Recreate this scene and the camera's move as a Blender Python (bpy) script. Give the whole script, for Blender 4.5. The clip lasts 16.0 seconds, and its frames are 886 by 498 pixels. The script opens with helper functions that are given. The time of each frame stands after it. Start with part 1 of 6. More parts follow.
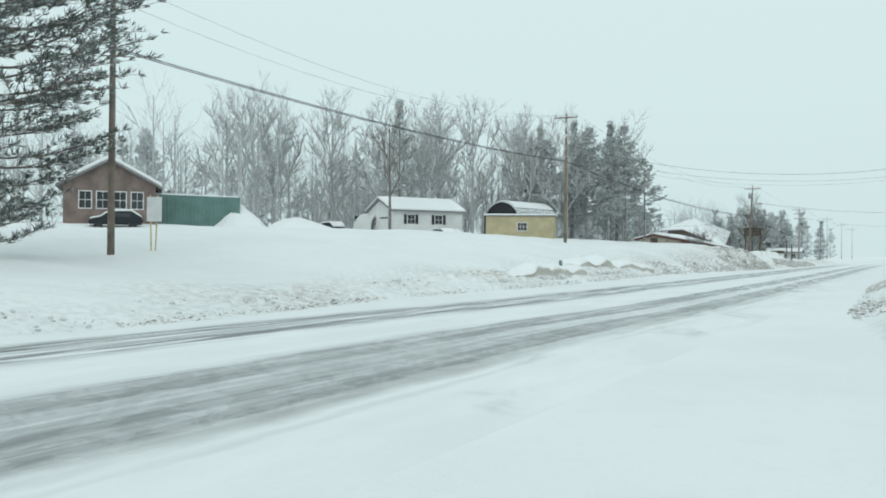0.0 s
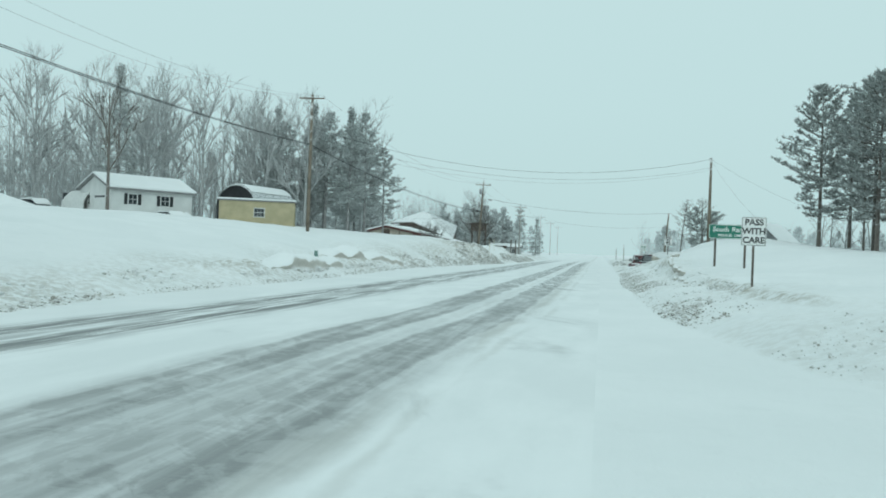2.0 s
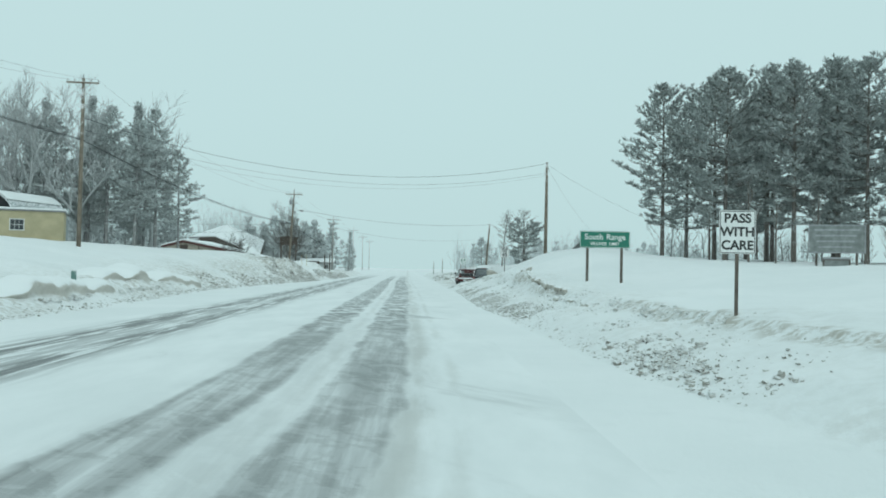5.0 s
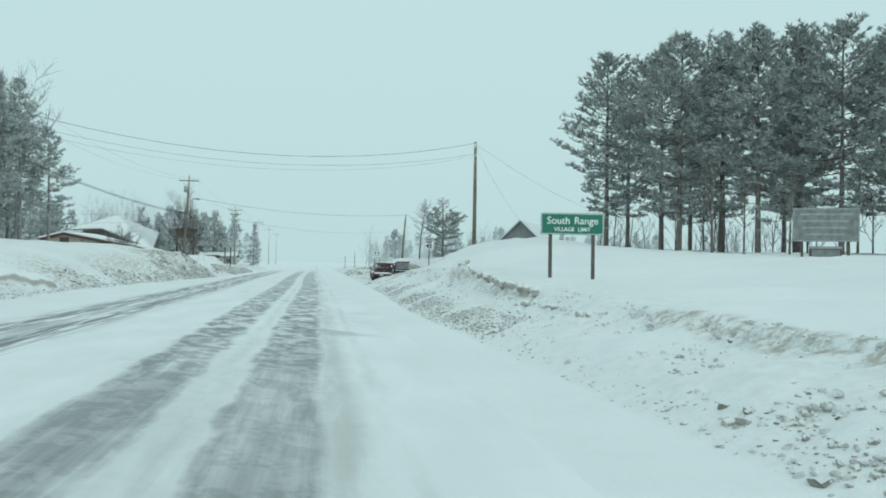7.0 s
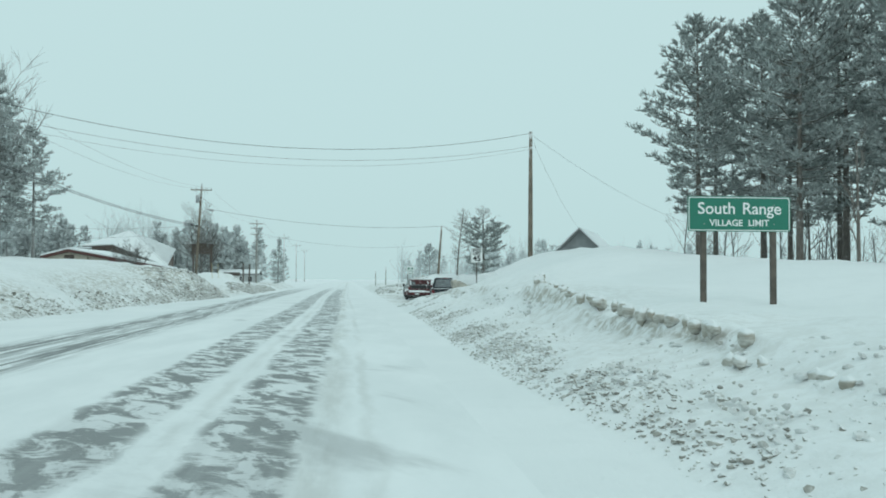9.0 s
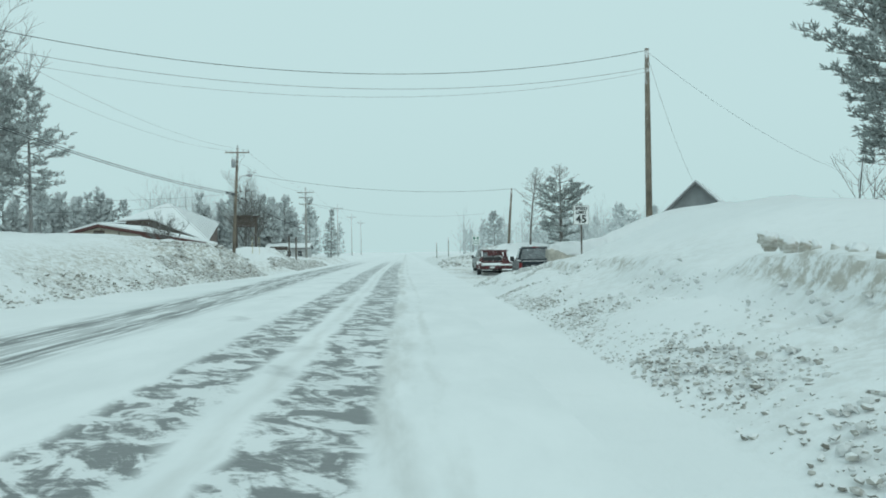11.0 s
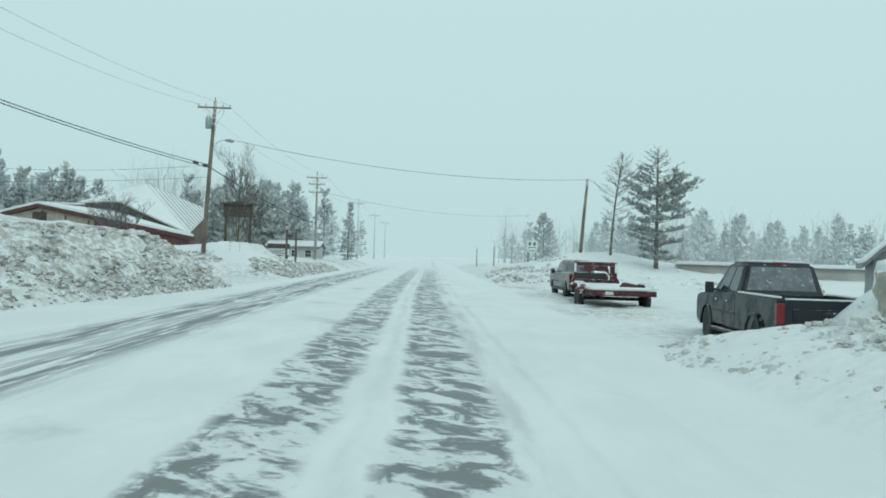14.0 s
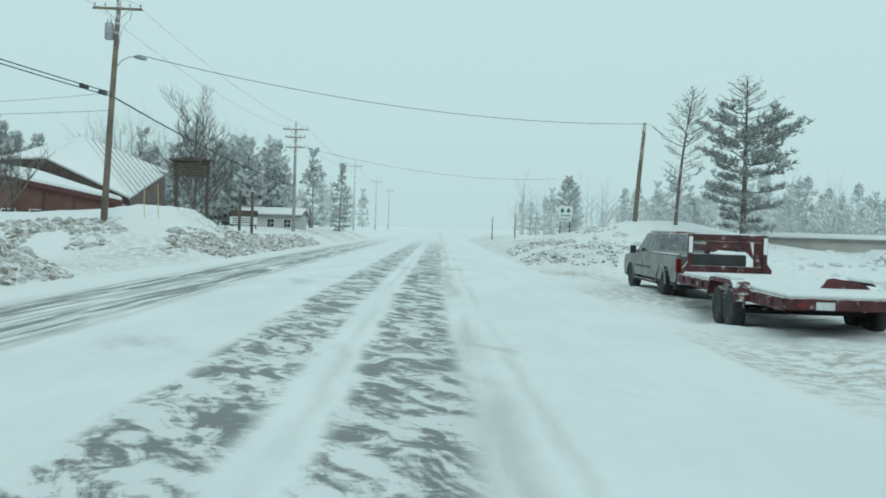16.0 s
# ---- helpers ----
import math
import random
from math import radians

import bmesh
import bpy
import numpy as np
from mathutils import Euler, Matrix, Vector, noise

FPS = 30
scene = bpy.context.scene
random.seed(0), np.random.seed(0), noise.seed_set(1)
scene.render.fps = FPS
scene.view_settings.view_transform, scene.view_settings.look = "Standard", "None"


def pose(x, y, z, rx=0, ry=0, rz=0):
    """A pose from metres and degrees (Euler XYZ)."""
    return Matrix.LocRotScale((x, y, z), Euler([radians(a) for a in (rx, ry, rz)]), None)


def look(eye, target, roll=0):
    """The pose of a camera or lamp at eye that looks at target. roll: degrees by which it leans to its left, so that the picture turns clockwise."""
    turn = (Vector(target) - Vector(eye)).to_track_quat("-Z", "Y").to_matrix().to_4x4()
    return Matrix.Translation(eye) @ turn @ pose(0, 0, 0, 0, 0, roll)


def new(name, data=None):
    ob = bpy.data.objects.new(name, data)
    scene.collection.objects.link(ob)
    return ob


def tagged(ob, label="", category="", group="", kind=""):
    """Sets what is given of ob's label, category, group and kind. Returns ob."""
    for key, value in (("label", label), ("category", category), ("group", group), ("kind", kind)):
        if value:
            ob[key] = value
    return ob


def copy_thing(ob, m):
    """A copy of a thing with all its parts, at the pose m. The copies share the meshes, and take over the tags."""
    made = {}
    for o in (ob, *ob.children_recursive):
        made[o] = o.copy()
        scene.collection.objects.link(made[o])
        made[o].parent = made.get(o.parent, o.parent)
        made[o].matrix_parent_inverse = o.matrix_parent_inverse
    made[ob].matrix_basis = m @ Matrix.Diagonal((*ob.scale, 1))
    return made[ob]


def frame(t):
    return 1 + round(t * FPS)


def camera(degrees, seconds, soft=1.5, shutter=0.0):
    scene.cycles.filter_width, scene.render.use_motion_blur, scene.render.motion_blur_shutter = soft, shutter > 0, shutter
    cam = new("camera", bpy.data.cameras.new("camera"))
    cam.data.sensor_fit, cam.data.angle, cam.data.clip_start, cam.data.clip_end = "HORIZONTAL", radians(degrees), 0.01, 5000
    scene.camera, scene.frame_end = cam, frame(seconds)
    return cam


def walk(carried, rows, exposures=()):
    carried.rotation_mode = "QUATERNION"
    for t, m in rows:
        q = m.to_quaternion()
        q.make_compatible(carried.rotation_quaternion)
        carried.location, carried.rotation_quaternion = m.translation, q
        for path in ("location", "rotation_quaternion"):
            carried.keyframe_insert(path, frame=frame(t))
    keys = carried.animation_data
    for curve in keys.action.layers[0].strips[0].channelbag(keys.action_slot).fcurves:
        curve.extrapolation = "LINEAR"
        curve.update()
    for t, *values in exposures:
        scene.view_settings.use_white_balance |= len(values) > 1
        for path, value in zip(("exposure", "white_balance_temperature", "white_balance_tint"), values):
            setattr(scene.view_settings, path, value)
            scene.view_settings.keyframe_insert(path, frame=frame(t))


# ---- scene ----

# camera: seconds, x, y, z, yaw, pitch, roll (x right of the road, y along it)
ROWS = [
    (0.0, 14.11, 0, 1.829, 28.79, 0.21, -0.53),
    (0.5, 13.09, 0.77, 1.814, 25.40, 0.07, 0.85),
    (1.0, 11.87, 1.67, 1.730, 20.89, 0.43, -1.43),
    (1.5, 11.16, 2.78, 1.758, 16.34, 0.43, -2.04),
    (2.0, 10.35, 4.1, 1.807, 10.38, -0.06, -2.17),
    (2.5, 9.57, 5.38, 1.825, 5.05, 0.23, -2.22),
    (3.0, 9.01, 7.02, 1.788, 2.16, -0.40, -1.66),
    (3.2, 8.88, 7.71, 1.798, 1.69, -1.10, -0.38),
    (5.3, 8.04, 16.27, 1.807, -3.39, 1.46, -1.37),
    (5.5, 7.97, 17.14, 1.823, -4.23, 1.28, -1.31),
    (6.0, 7.9, 19.42, 1.864, -5.59, 0.95, -1.07),
    (6.5, 7.97, 22, 1.829, -6.43, 0.89, -0.91),
    (7.0, 8.1, 24.82, 1.793, -8.28, 0.99, -0.88),
    (7.5, 8.21, 27.94, 1.798, -11.92, 1.00, -0.79),
    (8.0, 8.42, 31.15, 1.768, -13.33, 1.36, -0.55),
    (8.5, 8.56, 34.24, 1.784, -11.76, 1.43, -0.40),
    (9.0, 8.68, 37.46, 1.822, -6.21, 2.02, -0.37),
    (9.5, 8.8, 40.86, 1.822, -2.93, 1.84, -0.01),
    (9.7, 8.83, 42.22, 1.800, -3.23, 1.38, 0.30),
    (11.8, 8.41, 58.32, 1.760, -1.47, 0.06, 0.81),
    (12.0, 8.38, 60.07, 1.721, -1.18, 0.34, 0.61),
    (12.5, 8.15, 64.42, 1.791, -1.30, 0.85, -0.42),
    (13.0, 7.79, 68.86, 1.834, -1.43, 1.42, -0.50),
    (13.5, 7.39, 73.53, 1.794, -1.07, 0.86, -1.02),
    (14.0, 7.38, 78.01, 1.841, -0.83, 0.50, -1.72),
    (14.5, 7.37, 82.68, 1.836, -0.51, 0.13, -2.33),
    (15.0, 7.46, 87.41, 1.827, -0.01, -0.25, -2.31),
    (15.5, 7.64, 92.34, 1.800, 0.13, -0.92, -2.08),
    (16.0, 7.73, 97.46, 1.752, -0.29, -1.41, -1.76),
]


def eye(x, y, z, yaw, pitch, roll):
    return pose(x, y, z, 0, 0, yaw) @ pose(0, 0, 0, pitch) @ pose(0, 0, 0, 0, roll) @ pose(0, 0, 0, 90)


cam = camera(54.22, 16.0, soft=1.8)
walk(cam, [(r[0], eye(*r[1:])) for r in ROWS],
     exposures=[(0.0, 0.08, 6880, 20), (1.0, 0.02, 6720, 15), (2.2, -0.1, 6500, 10), (16.0, -0.1, 6500, 10)])

# ---- light: overcast, snow in the air, bright from above ----
world = bpy.data.worlds.new("overcast_sky")
scene.world = world
world.use_nodes = True
wn, wl = world.node_tree.nodes, world.node_tree.links
wn.clear()
w_out, w_bg = wn.new("ShaderNodeOutputWorld"), wn.new("ShaderNodeBackground")
w_sky = wn.new("ShaderNodeTexSky")
w_sky.sky_type, w_sky.sun_disc = "NISHITA", False
w_sky.sun_elevation, w_sky.sun_rotation, w_sky.dust_density = radians(48), radians(150), 6.0
w_scale = wn.new("ShaderNodeVectorMath")
w_scale.operation = "SCALE"
w_scale.inputs[3].default_value = 0.06
w_co, w_sep, w_ramp = wn.new("ShaderNodeTexCoord"), wn.new("ShaderNodeSeparateXYZ"), wn.new("ShaderNodeValToRGB")
w_ramp.color_ramp.elements[0].position, w_ramp.color_ramp.elements[0].color = 0.0, (0.575, 0.80, 0.81, 1)
w_ramp.color_ramp.elements[1].position, w_ramp.color_ramp.elements[1].color = 1.0, (0.67, 0.895, 0.90, 1)
w_mid = w_ramp.color_ramp.elements.new(0.16)
w_mid.color = (0.60, 0.83, 0.84, 1)
w_mix = wn.new("ShaderNodeMix")
w_mix.data_type, w_mix.inputs[0].default_value = "RGBA", 0.93
wl.new(w_co.outputs["Generated"], w_sep.inputs[0])
wl.new(w_sep.outputs["Z"], w_ramp.inputs[0])
wl.new(w_sky.outputs[0], w_scale.inputs[0])
wl.new(w_scale.outputs[0], w_mix.inputs[6])
wl.new(w_ramp.outputs[0], w_mix.inputs[7])
wl.new(w_mix.outputs[2], w_bg.inputs["Color"])
wl.new(w_bg.outputs[0], w_out.inputs["Surface"])
sun_data = bpy.data.lights.new("sun", "SUN")
sun_data.energy, sun_data.angle, sun_data.color = 0.45, radians(40), (0.90, 1.0, 0.99)
sun = new("sun", sun_data)
sun.matrix_world = look((30, -40, 70), (0, 60, 0))


# ---- materials ----
class Nodes:
    """A principled material and short ways to add nodes to it."""

    def __init__(self, name, rough=0.6, metal=0.0):
        self.mat = bpy.data.materials.new(name)
        self.mat.use_nodes = True
        self.tree = self.mat.node_tree
        self.bsdf = self.tree.nodes["Principled BSDF"]
        self.bsdf.inputs["Roughness"].default_value = rough
        self.bsdf.inputs["Metallic"].default_value = metal
        self.co = self.tree.nodes.new("ShaderNodeTexCoord").outputs["Object"]

    def noise(self, scale, detail=4.0, rough=0.55, stretch=(1, 1, 1), source=None, distort=0.0):
        m = self.tree.nodes.new("ShaderNodeMapping")
        m.inputs["Scale"].default_value = stretch
        self.tree.links.new(source or self.co, m.inputs["Vector"])
        n = self.tree.nodes.new("ShaderNodeTexNoise")
        n.inputs["Scale"].default_value, n.inputs["Detail"].default_value = scale, detail
        n.inputs["Roughness"].default_value, n.inputs["Distortion"].default_value = rough, distort
        self.tree.links.new(m.outputs[0], n.inputs["Vector"])
        return n.outputs["Fac"]

    def ramp(self, fac, low, high, a=0.0, b=1.0):
        m = self.tree.nodes.new("ShaderNodeMapRange")
        m.interpolation_type = "SMOOTHSTEP"
        for i, v in enumerate((low, high, a, b)):
            m.inputs[i + 1].default_value = v
        self.tree.links.new(fac, m.inputs[0])
        return m.outputs[0]

    def math(self, op, a, b=0.0):
        m = self.tree.nodes.new("ShaderNodeMath")
        m.operation = op
        for i, v in enumerate((a, b)):
            if isinstance(v, (int, float)):
                m.inputs[i].default_value = v
            else:
                self.tree.links.new(v, m.inputs[i])
        return m.outputs[0]

    def mix(self, fac, a, b):
        m = self.tree.nodes.new("ShaderNodeMix")
        m.data_type = "RGBA"
        for i, v in ((0, fac), (6, a), (7, b)):
            if isinstance(v, tuple):
                m.inputs[i].default_value = (*v, 1)
            elif isinstance(v, (int, float)):
                m.inputs[i].default_value = v
            else:
                self.tree.links.new(v, m.inputs[i])
        return m.outputs[2]

    def colour(self, c):
        if isinstance(c, tuple):
            self.bsdf.inputs["Base Color"].default_value = (*c, 1)
        else:
            self.tree.links.new(c, self.bsdf.inputs["Base Color"])
        return self

    def roughness(self, v):
        self.tree.links.new(v, self.bsdf.inputs["Roughness"])
        return self

    def bump(self, height, strength=0.3, distance=0.02):
        b = self.tree.nodes.new("ShaderNodeBump")
        b.inputs["Strength"].default_value, b.inputs["Distance"].default_value = strength, distance
        self.tree.links.new(height, b.inputs["Height"])
        self.tree.links.new(b.outputs[0], self.bsdf.inputs["Normal"])
        return self

    def random(self):
        return self.tree.nodes.new("ShaderNodeObjectInfo").outputs["Random"]

    def island(self):
        return self.tree.nodes.new("ShaderNodeNewGeometry").outputs["Random Per Island"]

    def normal_z(self):
        s = self.tree.nodes.new("ShaderNodeSeparateXYZ")
        self.tree.links.new(self.tree.nodes.new("ShaderNodeNewGeometry").outputs["Normal"], s.inputs[0])
        return s.outputs["Z"]

    def axis(self, i):
        s = self.tree.nodes.new("ShaderNodeSeparateXYZ")
        self.tree.links.new(self.co, s.inputs[0])
        return s.outputs[i]

    def attribute(self, name):
        a = self.tree.nodes.new("ShaderNodeAttribute")
        a.attribute_name = name
        return a.outputs["Fac"]


def plain(name, c, rough=0.6, metal=0.0, vary=0.18, scale=3.0, bump=0.15, fine=40.0, dist=0.004, snow=0.0):
    """A painted, wooden or metal surface: broad stains, fine grain, light relief; snow: blown snow clinging to it."""
    n = Nodes(name, rough, metal)
    broad, grain = n.noise(scale, 5), n.noise(fine, 3)
    low = tuple(v * (1 - vary) for v in c)
    high = tuple(min(1, v * (1 + vary)) for v in c)
    col = n.mix(n.ramp(n.math("ADD", n.math("MULTIPLY", broad, 0.7), n.math("MULTIPLY", grain, 0.3)), 0.35, 0.65), low, high)
    if snow:
        cover = n.ramp(n.math("ADD", n.noise(scale * 2.2, 6, 0.65), n.math("MULTIPLY", n.normal_z(), 0.35)), 0.78 - 0.5 * snow, 0.98 - 0.5 * snow)
        col = n.mix(cover, col, (0.80, 0.81, 0.82))
    n.colour(col).bump(grain, bump, dist)
    return n.mat


SNOW = (0.84, 0.855, 0.865)


def snow_material(name, dirt=False):
    n = Nodes(name, 0.75)
    n.bsdf.inputs["Specular IOR Level"].default_value = 0.2
    broad, mid, fine = n.noise(0.18, 4), n.noise(1.6, 5, 0.6), n.noise(22, 4, 0.6)
    col = n.mix(n.ramp(broad, 0.35, 0.65), (0.80, 0.82, 0.83), SNOW)
    col = n.mix(n.ramp(mid, 0.52, 0.72, 0, 0.25), col, (0.74, 0.76, 0.77))
    if dirt:
        d = n.attribute("dirt")
        grime = n.math("MULTIPLY", d, n.ramp(n.noise(3.2, 6, 0.7), 0.40, 0.62))
        sand = n.mix(n.noise(14, 3), (0.33, 0.30, 0.25), (0.50, 0.47, 0.42))
        col = n.mix(n.math("MINIMUM", grime, 0.85), col, sand)
    n.colour(col)
    n.bump(n.math("ADD", n.math("ADD", n.math("MULTIPLY", mid, 0.8), n.math("MULTIPLY", n.noise(4.5, 5, 0.62, (1, 0.6, 1)), 0.55)), n.math("MULTIPLY", fine, 0.25)), 0.75, 0.07)
    return n.mat


MAT_GROUND = snow_material("snow_cover", True)
MAT_SNOW = snow_material("fresh_snow")


def lump_material(name, deep, amount):
    n = Nodes(name, 0.8)
    pick = n.island()
    grime = n.math("MULTIPLY", n.ramp(n.noise(2.6, 6, 0.7), 0.42 - amount, 0.62 - amount), n.ramp(pick, 0.15, 0.85, 0.15, 1.0))
    n.colour(n.mix(grime, n.mix(pick, (0.58, 0.59, 0.585), (0.82, 0.83, 0.835)), deep))
    n.bump(n.noise(9, 5, 0.65), 0.6, 0.04)
    return n.mat


MAT_LUMP = lump_material("ploughed_snow_chunks", (0.34, 0.325, 0.295), 0.0)
MAT_HEAP = lump_material("dirty_ploughed_blocks", (0.27, 0.25, 0.215), 0.05)


def road_material():
    """Packed snow with four wheel tracks worn down to grey asphalt, drifted over in ripples."""
    n = Nodes("snow_packed_asphalt", 0.6)
    x, y = n.axis(0), n.axis(1)
    wob = n.math("MULTIPLY", n.math("SUBTRACT", n.noise(0.9, 4, 0.6, (1, 0.5, 1)), 0.5), 0.5)
    bend = n.math("ADD", n.ramp(y, 85.0, 125.0, 0.0, 0.35), n.ramp(y, 17.0, 30.0, 0.50, 0.0))
    xx = n.math("ADD", n.math("ADD", x, bend), wob)

    def strip(centre, half, soft):
        d = n.math("ABSOLUTE", n.math("SUBTRACT", xx, centre))
        return n.ramp(d, half + soft, max(half - soft, 0.0))

    own = n.math("MAXIMUM", strip(5.74, 0.60, 0.14), strip(7.62, 0.58, 0.12))
    early = n.ramp(y, 54.0, 34.0)
    wide = n.math("MULTIPLY", strip(6.75, 1.75, 0.4), n.math("ADD", n.math("MULTIPLY", early, 0.26), n.ramp(y, 26.0, 12.0, 0.0, 0.52)))
    far = n.math("MAXIMUM", strip(0.3, 0.48, 0.28), strip(1.75, 0.44, 0.26))
    # drifted snow: cross ripples on the driving lane, long streaks on the other one
    slant = n.tree.nodes.new("ShaderNodeMapping")
    slant.inputs["Rotation"].default_value = (0, 0, radians(-28))
    n.tree.links.new(n.co, slant.inputs["Vector"])
    ripple = n.noise(1.5, 6, 0.62, (1.45, 0.72, 1), source=slant.outputs[0], distort=0.9)
    fine = n.noise(5.5, 4, 0.6, (1, 1.6, 1), distort=0.6)
    drift = n.ramp(n.math("ADD", n.math("MULTIPLY", ripple, 0.8), n.math("MULTIPLY", fine, 0.2)), 0.545, 0.445, 0.08, 1.0)
    streak = n.ramp(n.noise(1.5, 5, 0.6, (3.2, 0.16, 1), distort=0.5), 0.61, 0.45)
    veil = n.math("MULTIPLY", n.ramp(n.noise(1.1, 5, 0.6, (2.6, 0.14, 1), distort=0.15), 0.86, 0.34), 0.88)
    bare = n.math("MULTIPLY", n.math("MAXIMUM", own, wide), n.mix(n.math("MULTIPLY", early, 0.82), drift, veil))
    bare = n.math("MAXIMUM", bare, n.math("MULTIPLY", n.math("MAXIMUM", far, n.math("MULTIPLY", strip(1.0, 1.45, 0.35), 0.52)), streak))
    # thin swept patches between and beside the lanes
    swept = n.math("MULTIPLY", n.ramp(n.noise(0.5, 5, 0.6, (0.8, 0.34, 1), source=slant.outputs[0], distort=0.4), 0.58, 0.74), 0.40)
    side = n.math("MULTIPLY", n.ramp(x, 2.7, 3.7), n.ramp(x, 10.6, 9.4))
    bare = n.math("MAXIMUM", bare, n.math("MULTIPLY", swept, side))
    bare = n.math("MULTIPLY", bare, n.ramp(y, 230.0, 130.0))   # tracks fade with distance: haze put into the road's colour
    slush = n.math("MAXIMUM", n.math("MULTIPLY", strip(8.42, 0.22, 0.2), 0.42), n.math("MULTIPLY", n.math("MAXIMUM", strip(8.95, 0.09, 0.08), strip(6.75, 0.10, 0.10)), 0.22))
    slush = n.math("MULTIPLY", slush, n.ramp(n.noise(0.8, 5, 0.6, (1.5, 0.2, 1)), 0.36, 0.60))
    tar = n.mix(n.noise(60, 2), (0.055, 0.06, 0.062), (0.11, 0.115, 0.115))
    snow = n.mix(n.ramp(n.noise(0.7, 5, 0.6, (1, 0.3, 1)), 0.35, 0.7), (0.77, 0.79, 0.80), SNOW)
    snow = n.mix(slush, snow, (0.36, 0.35, 0.315))
    n.colour(n.mix(n.math("MULTIPLY", bare, 0.86), snow, tar))
    n.roughness(n.ramp(bare, 0.0, 1.0, 0.75, 0.5))
    n.bump(n.math("ADD", n.math("MULTIPLY", bare, -1.0), n.math("MULTIPLY", fine, 0.4)), 0.45, 0.05)
    return n.mat


MAT_ROAD = road_material()


def bark(name, c, snow=0.0):
    n = Nodes(name, 0.9)
    ridge = n.noise(6, 5, 0.6, (3, 3, 0.5))
    col = n.mix(n.ramp(ridge, 0.35, 0.65), tuple(v * 0.6 for v in c), c)
    if snow:
        col = n.mix(n.ramp(n.noise(1.4, 5, 0.65), 0.75 - 0.45 * snow, 0.95 - 0.45 * snow), col, (0.78, 0.80, 0.81))
    n.colour(col).bump(ridge, 0.5, 0.02)
    return n.mat


def needles(name, dark, light, snow, cling=0.5):
    n = Nodes(name, 0.75)
    pick = n.island()
    col = n.mix(pick, dark, light)
    cover = n.math("MULTIPLY", n.ramp(n.math("ADD", n.noise(3.5, 4, 0.6), n.math("MULTIPLY", n.math("SUBTRACT", pick, 0.5), 0.3)), 0.80 - 0.5 * snow, 1.0 - 0.5 * snow), cling)
    n.colour(n.mix(cover, col, (0.76, 0.79, 0.80)))
    return n.mat


MAT_BARK = bark("pine_bark", (0.21, 0.185, 0.165), 0.5)
MAT_BARK_GREY = bark("maple_bark", (0.20, 0.19, 0.18), 0.45)
# Three bark tones, paler with distance: haze put into the colour, besides clinging snow.
MAT_BARK_HAZE_LOW = bark("bark_light_haze", (0.33, 0.33, 0.325), 0.55)
MAT_BARK_HAZE_MID = bark("bark_mid_haze", (0.56, 0.57, 0.57), 0.5)
MAT_BARK_HAZE_FAR = bark("bark_thick_haze", (0.70, 0.72, 0.725), 0.3)
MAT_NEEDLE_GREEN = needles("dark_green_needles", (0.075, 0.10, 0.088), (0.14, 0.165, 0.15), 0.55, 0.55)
# Grove needles: green lifted to grey, so haze sits in the colour.
MAT_NEEDLE = needles("hazed_pine_needles", (0.29, 0.32, 0.312), (0.37, 0.40, 0.39), 0.55, 0.35)
# Needles of farther trees: distance haze put into the base colour in three steps.
MAT_NEEDLE_HAZE_LOW = needles("needles_light_haze", (0.42, 0.448, 0.445), (0.50, 0.53, 0.525), 0.60, 0.3)
MAT_NEEDLE_HAZE_MID = needles("needles_mid_haze", (0.53, 0.56, 0.563), (0.58, 0.61, 0.613), 0.60, 0.12)
MAT_NEEDLE_HAZE_FAR = needles("needles_thick_haze", (0.65, 0.68, 0.685), (0.69, 0.72, 0.725), 0.60, 0.08)
# Paler copies of the pole wood, with distance haze put into the colour.
MAT_POLE_HAZE_FAR = plain("pole_wood_thick_haze", (0.60, 0.605, 0.60), 0.85, vary=0.2, scale=1.5, bump=0.4, dist=0.01, snow=0.45)
MAT_POLE_HAZE_LOW = plain("pole_wood_light_haze", (0.33, 0.32, 0.30), 0.85, vary=0.25, scale=1.5, bump=0.4, dist=0.01, snow=0.35)
MAT_POLE = plain("weathered_pole_wood", (0.20, 0.165, 0.13), 0.85, vary=0.3, scale=1.5, bump=0.4, dist=0.01, snow=0.25)
MAT_CABLE = plain("black_cable", (0.045, 0.048, 0.05), 0.6)
MAT_INSUL = plain("grey_porcelain", (0.32, 0.33, 0.34), 0.35)
MAT_GALV = plain("galvanised_steel", (0.34, 0.35, 0.36), 0.5, 0.6)
MAT_POST = plain("brown_sign_post", (0.11, 0.09, 0.075), 0.7, vary=0.3)
MAT_SIGNGREEN = plain("green_sign_sheeting", (0.012, 0.17, 0.115), 0.45, vary=0.06, bump=0.03)
MAT_SIGNWHITE = plain("white_sign_sheeting", (0.78, 0.79, 0.78), 0.45, vary=0.05, bump=0.03)
MAT_BLACK = plain("black_lettering", (0.02, 0.02, 0.02), 0.5, vary=0.05, bump=0.0)
# Red-brown lightened towards grey: haze put into the base colour.
MAT_BRICK = plain("red_brown_siding", (0.20, 0.15, 0.135), 0.8, vary=0.25, scale=1.2, snow=0.2)
MAT_WHITEWALL = plain("white_vinyl_siding", (0.66, 0.67, 0.66), 0.6, vary=0.08, scale=0.8)
# Yellow desaturated to carry the haze in its base colour.
MAT_YELLOW = plain("hazed_yellow_siding", (0.46, 0.40, 0.255), 0.7, vary=0.12, scale=1.0)
MAT_QUONSET = plain("grey_corrugated_steel", (0.30, 0.33, 0.34), 0.45, 0.4, vary=0.15, snow=0.35)
